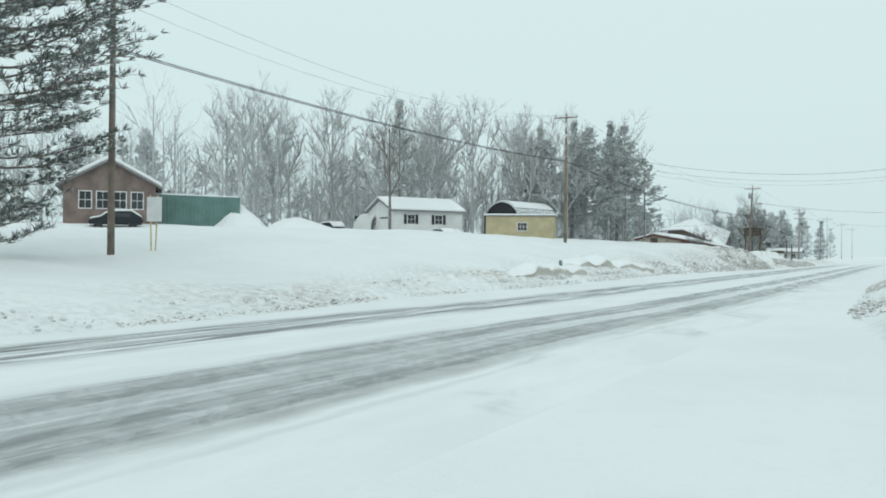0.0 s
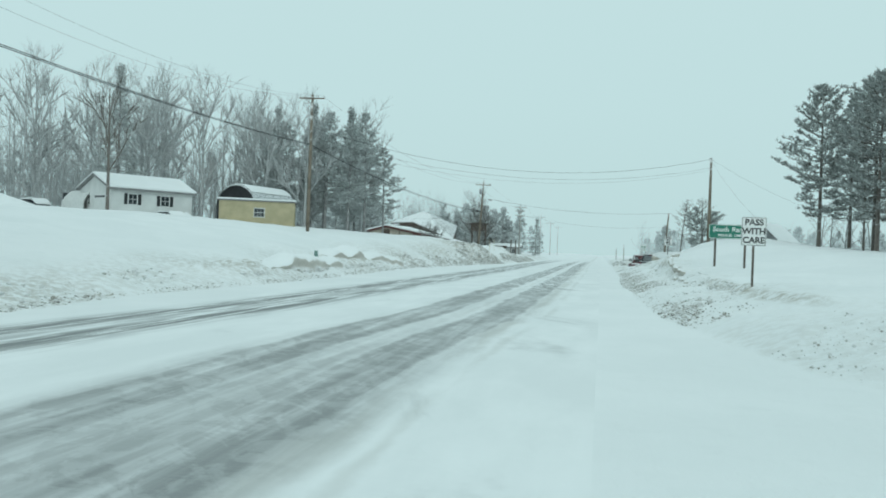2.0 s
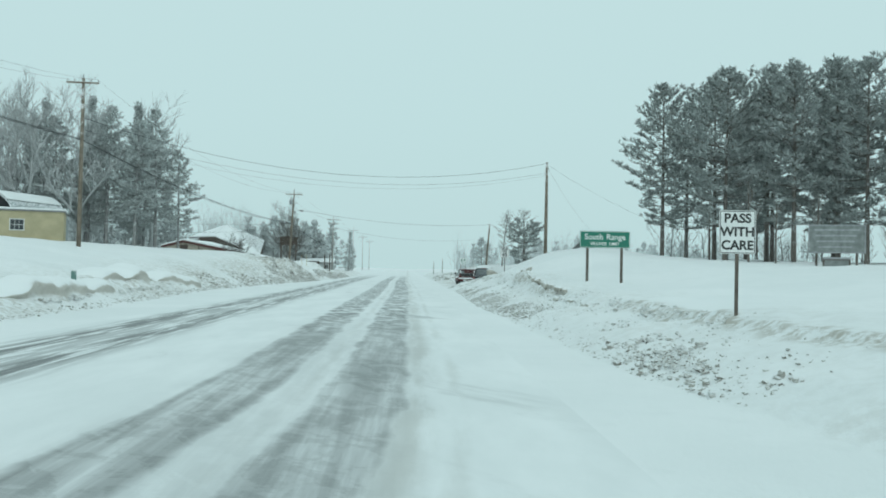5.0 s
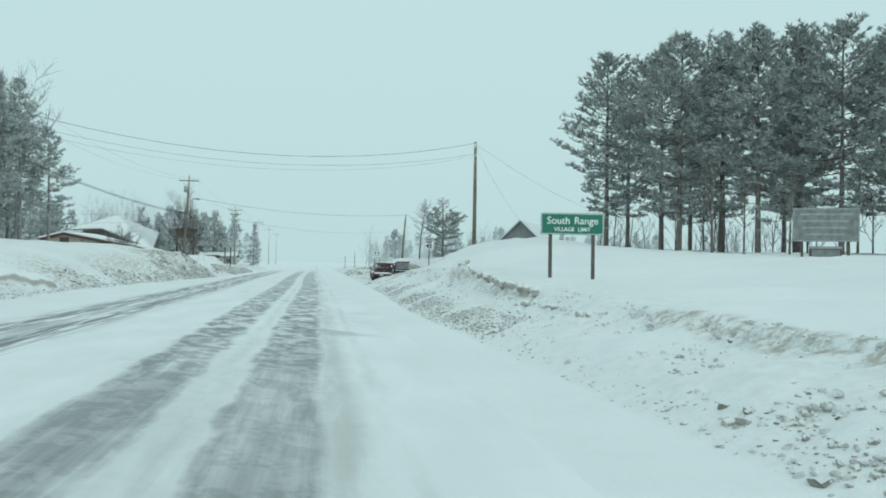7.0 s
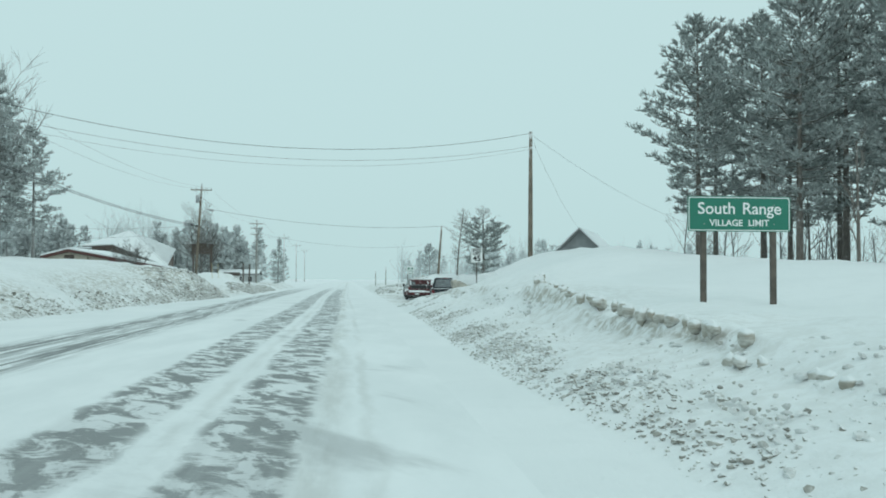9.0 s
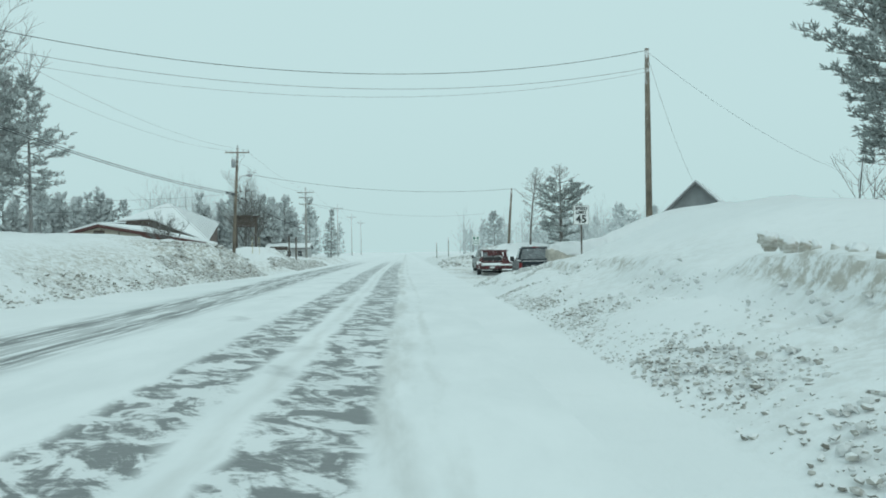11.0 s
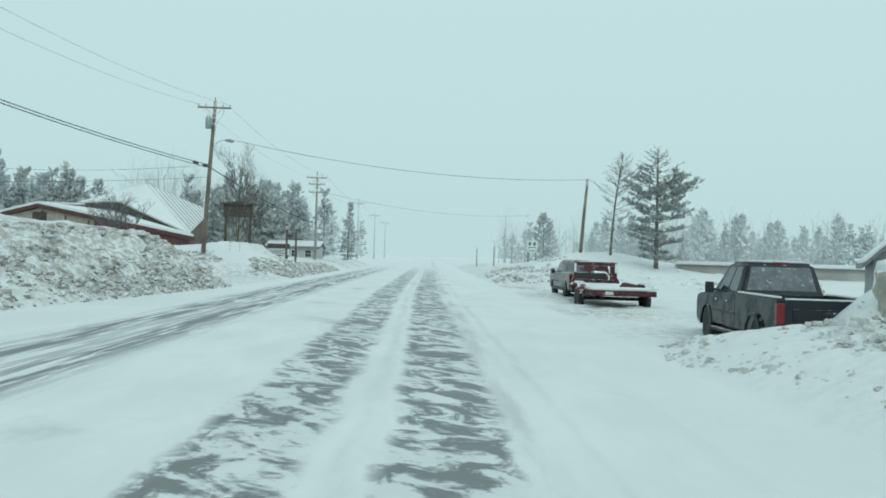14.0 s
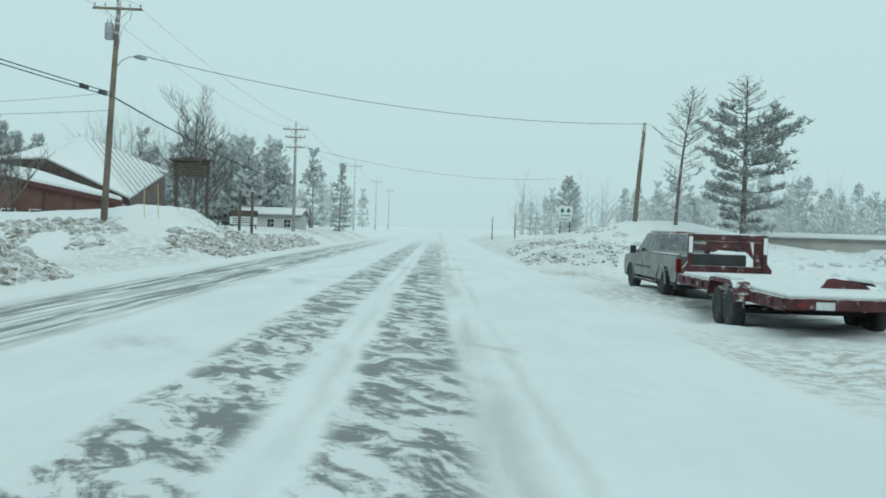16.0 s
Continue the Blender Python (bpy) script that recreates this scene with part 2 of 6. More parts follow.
# Near-black for dark trim, and for shade painted into open ends.
MAT_DARK = plain("dark_trim_and_shade", (0.03, 0.032, 0.035), 0.8)
# Green lightened to a hazy teal, the haze held in the base colour.
MAT_GREENBOX = plain("green_painted_steel", (0.12, 0.225, 0.205), 0.65, vary=0.15, scale=0.9, snow=0.3)
MAT_WOOD = plain("dark_stained_boards", (0.085, 0.066, 0.055), 0.8, vary=0.3, snow=0.15)
MAT_REDTRIM = plain("dark_red_fascia", (0.10, 0.04, 0.035), 0.6, vary=0.15, snow=0.2)
MAT_GREYROOF = plain("grey_roof_edge", (0.22, 0.22, 0.22), 0.7, vary=0.2)
MAT_TRIM = plain("white_window_trim", (0.70, 0.71, 0.70), 0.55, vary=0.05)


def glass_material():
    n = Nodes("window_glass", 0.06)
    n.colour(n.mix(n.noise(1.5, 3), (0.03, 0.035, 0.04), (0.06, 0.065, 0.07)))
    return n.mat


MAT_GLASS = glass_material()


# ---- mesh helpers ----
def mesh_object(name, verts, faces, mats, parent=None, label="", smooth=False, index=None):
    me = bpy.data.meshes.new(name)
    me.from_pydata([tuple(v) for v in verts], [], faces)
    for m in (mats if isinstance(mats, (list, tuple)) else [mats]):
        me.materials.append(m)
    if index is not None:
        me.polygons.foreach_set("material_index", index)
    if smooth:
        me.polygons.foreach_set("use_smooth", [True] * len(me.polygons))
    me.update()
    ob = new(name, me)
    if parent is not None:
        ob.parent = parent
    if label:
        tagged(ob, label)
    return ob


def part(name, bm, material, parent=None, label="", smooth=False):
    me = bpy.data.meshes.new(name)
    bm.to_mesh(me)
    bm.free()
    me.materials.append(material)
    if smooth:
        me.polygons.foreach_set("use_smooth", [True] * len(me.polygons))
    ob = new(name, me)
    if parent is not None:
        ob.parent = parent
    if label:
        tagged(ob, label)
    return ob


def thing(name, m, label, category, group="", kind=""):
    ob = new(name)
    ob.matrix_basis = m
    return tagged(ob, label, category, group, kind)


def box(bm, x0, x1, y0, y1, z0, z1, bevel=0.0):
    made = bmesh.ops.create_cube(bm, size=1.0, matrix=Matrix.LocRotScale(
        ((x0 + x1) / 2, (y0 + y1) / 2, (z0 + z1) / 2), None, (abs(x1 - x0), abs(y1 - y0), abs(z1 - z0))))["verts"]
    if bevel:
        edges = list({e for v in made for e in v.link_edges})
        bmesh.ops.bevel(bm, geom=edges, offset=bevel, segments=2, affect="EDGES", profile=0.6)
    return bm


def boxes(*specs, bevel=0.0):
    bm = bmesh.new()
    for s in specs:
        box(bm, *s, bevel=bevel)
    return bm


def tube(bm, points, radii, sides=8, cap=True):
    """A round bar through the points, with a radius at each."""
    pts = [Vector(p) for p in points]
    if not isinstance(radii, (list, tuple)):
        radii = [radii] * len(pts)
    rings = []
    for i, p in enumerate(pts):
        way = (pts[min(i + 1, len(pts) - 1)] - pts[max(i - 1, 0)]).normalized()
        side = way.orthogonal() if abs(way.z) > 0.9 else way.cross(Vector((0, 0, 1)))
        side.normalize()
        up = side.cross(way)
        rings.append([bm.verts.new(p + radii[i] * (math.cos(a) * side + math.sin(a) * up))
                      for a in (2 * math.pi * k / sides for k in range(sides))])
    for a, b in zip(rings, rings[1:]):
        for k in range(sides):
            bm.faces.new((a[k], a[(k + 1) % sides], b[(k + 1) % sides], b[k]))
    if cap:
        bm.faces.new(rings[0][::-1])
        bm.faces.new(rings[-1])
    return bm


def prism(bm, outline, y0, y1):
    """An outline in x, z pushed from y0 to y1."""
    a = [bm.verts.new((x, y0, z)) for x, z in outline]
    b = [bm.verts.new((x, y1, z)) for x, z in outline]
    n = len(outline)
    bm.faces.new(a)
    bm.faces.new(b[::-1])
    for i in range(n):
        bm.faces.new((a[i], b[i], b[(i + 1) % n], a[(i + 1) % n]))
    bmesh.ops.recalc_face_normals(bm, faces=bm.faces)
    return bm


def text_part(name, words, size, m, material, parent, label, bold=0.0):
    cu = bpy.data.curves.new(name, "FONT")
    cu.body, cu.size, cu.align_x, cu.align_y = words, size, "CENTER", "CENTER"
    cu.extrude, cu.offset = 0.002, bold
    tmp = bpy.data.objects.new(name, cu)
    scene.collection.objects.link(tmp)
    me = bpy.data.meshes.new_from_object(tmp.evaluated_get(bpy.context.evaluated_depsgraph_get()))
    bpy.data.objects.remove(tmp)
    me.materials.clear()
    me.materials.append(material)
    ob = new(name, me)
    ob.matrix_basis = m
    ob.parent = parent
    return tagged(ob, label)


# ---- ground ----
LEFT_Y = [-49.6, 17.36, 27.28, 49.6, 74.4, 93, 109.12, 117.8, 136.4, 248, 520.8]
LEFT_X = [-2.11, -2.11, -3.47, -3.72, -5.33, -4.71, -3.6, -2.85, -2.36, -2.36, -2.36]
LEFT_D = [0, 1.24, 3.1, 6.2, 11.78, 17.36, 24.8, 43.4, 99.2]
LEFT_ROWS = {
    -37.2: [0, 0.15, 0.25, 0.5, 0.99, 1.49, 2.23, 3.47, 3.97], 24.8: [0, 0.25, 0.43, 0.74, 1.24, 1.61, 2.36, 3.72, 3.97],
    43.4: [0, 0.5, 0.81, 1.24, 1.98, 2.73, 3.35, 3.97, 4.09], 74.4: [0, 0.6, 1.25, 2.1, 2.85, 3.6, 3.97, 4.22, 4.22],
    96.72: [0, 0.7, 1.55, 2.6, 3.2, 3.45, 3.6, 3.7, 3.7], 109.12: [0, 1.0, 2.2, 3.0, 3.3, 3.5, 3.6, 3.6, 3.6],
    120.28: [0, 1.12, 2.4, 2.8, 3.0, 3.0, 3.0, 2.8, 2.5], 124: [0, 0.06, 0.12, 0.12, 0.15, 0.37, 1.24, 1.86, 1.86],
    134.5: [0, 0.05, 0.1, 0.1, 0.12, 0.3, 0.8, 1.5, 1.5], 137.5: [0, 0.5, 0.95, 1.0, 0.5, 0.4, 1.0, 1.5, 1.5],
    140.5: [0, 0.85, 1.4, 1.45, 1.3, 0.9, 1.2, 1.5, 1.5], 144: [0, 0.87, 2.2, 2.5, 1.8, 1.7, 1.5, 1.5, 1.5],
    148: [0, 0.8, 1.7, 2.2, 1.9, 1.9, 1.6, 1.5, 1.5], 153: [0, 0.7, 1.2, 1.5, 1.6, 1.6, 1.5, 1.5, 1.5], 161.2: [0, 0.62, 0.99, 1.24, 1.24, 1.24, 1.24, 1.49, 1.49],
    520.8: [0, 0.37, 0.62, 0.74, 0.87, 0.87, 0.99, 1.24, 1.24]}
RIGHT_Y = [-49.6, 4.96, 11.16, 18.6, 29.76, 58.28, 74.4, 96.72, 101.68, 520.8]
RIGHT_X = [27.28, 24.8, 18.6, 13.89, 12.15, 11.53, 11.9, 11.9, 11.9, 11.66]
RIGHT_D = [0, 0.99, 2.23, 2.98, 4.34, 6.2, 8.68, 12.4, 19.84, 37.2, 99.2]
RIGHT_ROWS = {
    -37.2: [0, 0, 0, 0, 0.06, 0.12, 0.12, 0.25, 0.5, 1.24, 1.86], 7.44: [0, 0.12, 0.25, 0.37, 0.5, 0.5, 0.62, 0.74, 0.99, 1.86, 2.48],
    22.32: [0, 0.43, 0.74, 0.93, 1.05, 1.12, 1.24, 1.49, 1.98, 2.73, 3.22], 37.2: [0, 0.37, 0.62, 0.93, 1.12, 1.18, 1.24, 1.61, 2.36, 2.98, 3.22],
    55.8: [0, 0.37, 0.62, 0.99, 1.18, 1.18, 1.24, 1.7, 2.2, 2.4, 2.8], 64.48: [0, 0.43, 0.87, 1.55, 1.74, 1.74, 1.98, 2.4, 2.35, 2.6, 3.0],
    76.88: [0, 0.43, 0.87, 1.36, 1.86, 2.48, 3.1, 3.0, 2.75, 2.85, 3.0], 89.28: [0, 0.43, 0.95, 1.15, 1.45, 2.2, 3.4, 3.95, 3.0, 3.0, 3.0],
    92.7: [0, 0.45, 0.9, 1.0, 1.0, 1.3, 2.4, 3.5, 3.2, 3.0, 3.0], 93.6: [0, 0.45, 0.85, 0.85, 1.9, 2.4, 3.4, 4.0, 3.3, 3.0, 3.0], 95.0: [0, 0.42, 0.6, 0.6, 1.6, 2.3, 3.3, 4.0, 3.4, 3.0, 3.0], 97.0: [0, 0.08, 0.12, 0.15, 0.4, 0.9, 2.1, 3.0, 3.4, 3.2, 3.0],
    99.5: [0, 0.05, 0.0, -0.03, -0.05, -0.06, 0.2, 1.0, 2.0, 2.4, 2.4], 103.0: [0, -0.02, -0.04, -0.06, -0.08, -0.1, -0.1, -0.05, 0.6, 1.6, 2.0],
    110.0: [0, -0.02, -0.05, -0.07, -0.09, -0.1, -0.1, -0.05, 0.2, 1.2, 1.8], 132.0: [0, -0.04, -0.1, -0.13, -0.15, -0.16, -0.15, -0.1, 0.2, 1.0, 1.6], 139.0: [0, 0.0, -0.05, -0.1, -0.2, -0.2, -0.15, 0.0, 0.4, 1.2, 1.7], 143.84: [0, 0.37, 0.74, 0.87, 0.99, 0.99, 0.7, 0.3, 0.4, 1.0, 1.4],
    156.24: [0, 0.5, 0.87, 1.0, 1.2, 2.0, 2.7, 2.6, 1.5, 1.24, 1.5], 186: [0, 0.5, 0.74, 0.87, 0.99, 0.99, 0.99, 0.99, 1.12, 1.24, 1.24],
    520.8: [0, 0.37, 0.5, 0.62, 0.62, 0.62, 0.74, 0.74, 0.99, 1.24, 1.24]}


def table(rows, ds, d, y):
    keys = sorted(rows)
    grid = np.array([rows[k] for k in keys], float)
    cols = np.stack([np.interp(y, keys, grid[:, j]) for j in range(len(ds))], -1)
    d = np.clip(d, 0, ds[-1])
    j = np.clip(np.searchsorted(ds, d, "right") - 1, 0, len(ds) - 2)
    ds = np.array(ds, float)
    f = (d - ds[j]) / (ds[j + 1] - ds[j])
    i = np.arange(len(d))
    return cols[i, j] * (1 - f) + cols[i, j + 1] * f


def smooth_height(x, y):
    x, y = np.atleast_1d(np.asarray(x, float)), np.atleast_1d(np.asarray(y, float))
    left = table(LEFT_ROWS, LEFT_D, np.interp(y, LEFT_Y, LEFT_X) - x, y)
    right = table(RIGHT_ROWS, RIGHT_D, x - np.interp(y, RIGHT_Y, RIGHT_X), y)
    return left + right


def ground_z(x, y):
    return float(smooth_height(x, y)[0])


def build_ground():
    def steps(spans):
        out = []
        for a, b, s in spans:
            out += list(np.arange(a, b - 1e-6, s))
        return out + [spans[-1][1]]
    xs = steps([(-1100, -300, 200), (-300, -80, 20), (-80, -26, 2), (-26, -11, 0.6), (-11, -1.8, 0.18), (-1.8, 11.4, 1.2), (11.4, 18, 0.16),
                (18, 38, 0.7), (38, 78, 2.5), (78, 300, 20), (300, 1100, 200)])
    ys = steps([(-300, -48, 20), (-48, 4, 1.2), (4, 150, 0.32), (150, 210, 0.9), (210, 400, 5), (400, 1600, 80)])
    X, Y = np.meshgrid(np.array(xs), np.array(ys))
    x, y = X.ravel(), Y.ravel()
    z = smooth_height(x, y)
    ld = np.interp(y, LEFT_Y, LEFT_X) - x
    rd = x - np.interp(y, RIGHT_Y, RIGHT_X)
    inside = (np.abs(y - 75) < 150) & (np.abs(x) < 75)
    dirt = np.zeros_like(z)
    for i in np.nonzero(inside & ((ld > 0) | (rd > 0)))[0]:
        p = Vector((x[i], y[i], 0))
        e = min(max(ld[i], rd[i]) / 1.2, 1.0)
        d = max(ld[i], rd[i])
        soft = noise.fractal(p * 0.22, 1.0, 2.0, 4)
        rough = noise.fractal(p * 1.3, 0.9, 2.1, 5)
        near = math.exp(-((d - 2.2) / 2.7) ** 2)
        rub = 0.12 * near if ld[i] > 0 else 0.05 * near
        z[i] += e * (0.18 * soft + (0.025 + rub) * rough)
        n2 = noise.noise(p * 0.16 + Vector((7, 3, 0)))
        dirt[i] = max(0.0, near * (0.45 + 0.9 * n2))
        if ld[i] > 0 and 106 < y[i] < 123:                      # ploughed heap
            dirt[i] = max(dirt[i], 1.2 * math.exp(-((d - 2.5) / 3.0) ** 2))
            z[i] += e * 0.3 * near * rough
        if ld[i] > 0 and 37 < y[i] < 62:                      # dug ledges in the bank
            led = math.exp(-((d - 2.0) / 0.85) ** 2) * max(0.0, noise.noise(p * 0.3) + 0.25)
            z[i] += 0.35 * led
            dirt[i] = max(dirt[i], 1.5 * led)
        if rd[i] > 0 and 25 < y[i] < 99:
            line = 2.75 + 0.35 * noise.noise(Vector((0, y[i] * 0.16, 4))) + 0.16 * noise.noise(Vector((0, y[i] * 0.9, 9)))
            on = min(1.0, (y[i] - 25) / 3) * min(1.0, max(0.0, (0.85 if y[i] < 38 else 0.55) + 1.3 * noise.noise(Vector((3, y[i] * 0.12, 1))))) * min(1.0, (97 - y[i]) / 6)
            step = min(1.0, max(0.0, (d - line) / 0.16))
            z[i] += on * (0.12 if y[i] < 41 else 0.28) * (step - min(1.0, max(0.0, (d - 1.6) / 2.6)))
            dirt[i] = max(0.35 * dirt[i], on * 1.3 * math.exp(-((d - line - 0.06) / (0.30 if y[i] < 41 else 0.16)) ** 2))
    W = len(xs)
    faces = [(r * W + c, r * W + c + 1, (r + 1) * W + c + 1, (r + 1) * W + c) for r in range(len(ys) - 1) for c in range(W - 1)]
    ob = mesh_object("ground", np.stack([x, y, z], 1), faces, MAT_GROUND, smooth=True)
    at = ob.data.attributes.new("dirt", "FLOAT", "POINT")
    at.data.foreach_set("value", np.clip(dirt, 0, 1))
    return tagged(ob, "deep drifted snow with ploughed dirty banks", "snow ground", kind="structure")


ground = build_ground()
road_x = list(np.linspace(-2.35, 11.6, 26))
road_y = list(np.linspace(-70, 520, 121))
road_v = [(x, y, -0.014 + 0.05 * math.sin(math.pi * (x + 2.35) / 13.95)) for y in road_y for x in road_x]
road_f = [(r * 26 + c, r * 26 + c + 1, (r + 1) * 26 + c + 1, (r + 1) * 26 + c) for r in range(120) for c in range(25)]
road = tagged(mesh_object("road", road_v, road_f, MAT_ROAD, smooth=True), "two-lane road of packed snow with bare grey wheel tracks", "road", kind="structure")


# ---- ploughed snow chunks along the banks ----
def lump_mesh(seed, fine):
    bm = bmesh.new()
    bmesh.ops.create_icosphere(bm, subdivisions=fine, radius=1.0)
    for v in bm.verts:
        v.co *= 1 + 0.55 * noise.noise(v.co * 1.3 + Vector((seed * 5.1, 0, 0))) + 0.25 * noise.noise(v.co * 3.1 + Vector((0, seed * 3.3, 0)))
        v.co.z *= 0.7
    vs, fs = [v.co.copy() for v in bm.verts], [[v.index for v in f.verts] for f in bm.faces]
    bm.free()
    return vs, fs


def block_mesh(seed):
    """A broken slab of packed snow: flat sides, chipped corners."""
    rng_b = random.Random(seed)
    bm = bmesh.new()
    bmesh.ops.create_cube(bm, size=1.7)
    bmesh.ops.subdivide_edges(bm, edges=bm.edges[:], cuts=1, use_grid_fill=True)
    sx, sy, sz = rng_b.uniform(0.7, 1.2), rng_b.uniform(0.6, 1.1), rng_b.uniform(0.4, 0.8)
    for v in bm.verts:
        if v.co.length > 1.4:
            v.co *= rng_b.uniform(0.68, 0.95)
        v.co += Vector((rng_b.uniform(-1, 1), rng_b.uniform(-1, 1), rng_b.uniform(-1, 1))) * 0.17
        v.co = Vector((v.co.x * sx, v.co.y * sy, v.co.z * sz))
    vs, fs = [v.co.copy() for v in bm.verts], [[v.index for v in f.verts] for f in bm.faces]
    bm.free()
    return vs, fs


SLABS = [block_mesh(i + 40) for i in range(8)]
CRUMBS = [lump_mesh(i, 1) for i in range(8)]
BLOCKS = [lump_mesh(i + 20, 2) for i in range(8)]


def scatter_lumps(name, spots, label, shapes=CRUMBS, material=MAT_LUMP):
    verts, faces = [], []
    for k, (x, y, z, s) in enumerate(spots):
        vs, fs = shapes[k % 8]
        turn = Matrix.Rotation(random.uniform(0, 6.28), 3, "Z") @ Matrix.Rotation(random.uniform(-0.6, 0.6), 3, "X")
        base = len(verts)
        sc = Vector((s * random.uniform(0.7, 1.3), s * random.uniform(0.7, 1.3), s * random.uniform(0.7, 1.1)))
        verts += [turn @ Vector((v.x * sc.x, v.y * sc.y, v.z * sc.z)) + Vector((x, y, z)) for v in vs]
        faces += [[i + base for i in f] for f in fs]
    ob = mesh_object(name, verts, faces, material)
    return tagged(ob, label, "snow chunks", kind="stuff")


def bank_spots(count, side, y0, y1, d0, d1, small, large, power=2.5):
    out = []
    for _ in range(count):
        y = random.uniform(y0, y1)
        d = d0 + (d1 - d0) * random.random()
        x = float(np.interp(y, LEFT_Y, LEFT_X)) - d if side < 0 else float(np.interp(y, RIGHT_Y, RIGHT_X)) + d
        if noise.noise(Vector((x * 0.4, y * 0.18, side))) < -0.12:
            continue
        s = small + (large - small) * random.random() ** power
        out.append((x, y, ground_z(x, y) + 0.15 * s, s))
    return out


scatter_lumps("snow_chunks", bank_spots(4000, 1, 25.0, 96.5, 0, 1.5, 0.018, 0.065, 2.6) + bank_spots(850, 1, 25.0, 96.5, 1.4, 2.5, 0.012, 0.05, 3.0) + bank_spots(700, 1, 12.0, 25.0, 0, 2.4, 0.012, 0.04, 3.0), "broken dirty snow chunks along the ploughed bank")
scatter_lumps("snow_chunks", bank_spots(900, 1, 32.24, 97.96, 2.23, 3.6, 0.02, 0.08), "crumbled snow edge with brown grit")
scatter_lumps("snow_chunks", bank_spots(420, 1, 140.12, 158.72, 0.25, 7.44, 0.05, 0.28), "heaped snow blocks beside the yard entrance", SLABS)
scatter_lumps("snow_chunks", bank_spots(1300, -1, 98.0, 109.0, 0.0, 2.6, 0.03, 0.14, 2.2) + bank_spots(3000, -1, 109.0, 122.6, 0.0, 5.2, 0.035, 0.17, 2.2), "dirty rubble of ploughed snow and ice", CRUMBS, MAT_HEAP)
scatter_lumps("snow_chunks", bank_spots(170, -1, 110.0, 122.2, 0.3, 5.4, 0.13, 0.27, 2.4), "big broken lumps of dirty ploughed snow", BLOCKS, MAT_HEAP)
scatter_lumps("snow_chunks", bank_spots(1500, -1, 135.2, 141.5, 0.0, 13.0, 0.04, 0.20, 2.0) + bank_spots(1100, -1, 137.0, 165.0, 0.0, 1.9, 0.03, 0.16, 2.0), "dirty snow blocks ploughed up beside the side street", SLABS, MAT_HEAP)
scatter_lumps("snow_chunks", bank_spots(800, 1, 86.0, 96.2, 0.0, 3.0, 0.03, 0.11, 2.6), "rubble of broken snow at the yard entrance", SLABS, MAT_LUMP)
scatter_lumps("snow_chunks", bank_spots(260, 1, 136.0, 150.0, 6.0, 22.0, 0.05, 0.30, 2.0), "shovelled snow lumps along the back of the yard", BLOCKS, MAT_SNOW)
scatter_lumps("snow_chunks", bank_spots(900, -1, 68.2, 104.16, 0, 2.73, 0.03, 0.13), "crumbled ploughed snow along the verge")
scatter_lumps("snow_chunks", bank_spots(900, -1, 7.44, 68.2, 0, 2.98, 0.02, 0.09), "small snow crumbs and frozen grit along the verge")




def grit_material():
    """Brown-grey crumbs of ice with snow caught on their tops."""
    n = Nodes("gritty_ice_crumbs", 0.8)
    pick = n.island()
    dark = n.mix(pick, (0.20, 0.19, 0.165), (0.50, 0.485, 0.45))
    cap = n.ramp(n.math("ADD", n.normal_z(), n.math("MULTIPLY", n.math("SUBTRACT", n.noise(7, 4, 0.6), 0.5), 1.2)), 0.35, 0.75, 0.0, 0.85)
    n.colour(n.mix(cap, dark, SNOW)).bump(n.noise(12, 5, 0.65), 0.6, 0.03)
    return n.mat


MAT_GRIT = grit_material()


def grit_band(count, side, y0, y1, mid, spread, small, large):
    """Crumbs thrown up along a line at the foot of the bank."""
    out = []
    for _ in range(count):
        y = random.uniform(y0, y1)
        d = abs(random.gauss(mid + 0.25 * noise.noise(Vector((side, y * 0.2, 5))), spread))
        x = float(np.interp(y, LEFT_Y, LEFT_X)) - d if side < 0 else float(np.interp(y, RIGHT_Y, RIGHT_X)) + d
        s = small + (large - small) * random.random() ** 2.6
        out.append((x, y, ground_z(x, y) + 0.2 * s, s))
    return out


scatter_lumps("grit_chunks", grit_band(4400, 1, 26.5, 84.0, 0.6, 0.3, 0.014, 0.05), "dark gritty ice crumbs along the foot of the bank", CRUMBS, MAT_GRIT)
scatter_lumps("grit_chunks", grit_band(500, 1, 27.0, 70.0, 1.3, 0.5, 0.012, 0.04) + grit_band(16, 1, 27.0, 34.0, 0.6, 0.4, 0.06, 0.12), "scattered ice crumbs up the bank", SLABS, MAT_GRIT)
scatter_lumps("grit_chunks", grit_band(1500, -1, 14.0, 78.0, 0.25, 0.16, 0.015, 0.055) + grit_band(1400, -1, 78.0, 112.0, 1.0, 0.6, 0.03, 0.13), "dark gritty ice crumbs along the verge", CRUMBS, MAT_GRIT)
scatter_lumps("snow_chunks", grit_band(1100, -1, 137.0, 172.0, 1.0, 0.5, 0.05, 0.20), "dirty broken blocks along the ploughed ridge", SLABS, MAT_HEAP)
scatter_lumps("grit_chunks", bank_spots(1400, -1, 110.0, 122.4, 0.0, 5.0, 0.04, 0.17, 1.9) + bank_spots(900, -1, 136.5, 166.0, 0.0, 2.0, 0.05, 0.20, 1.8), "dark dirty lumps in the ploughed heap", CRUMBS, MAT_GRIT)
scatter_lumps("grit_chunks", bank_spots(260, 1, 140.0, 156.0, 0.3, 5.0, 0.06, 0.22, 2.0), "brown dirty lumps in the heap beside the yard", SLABS, MAT_GRIT)


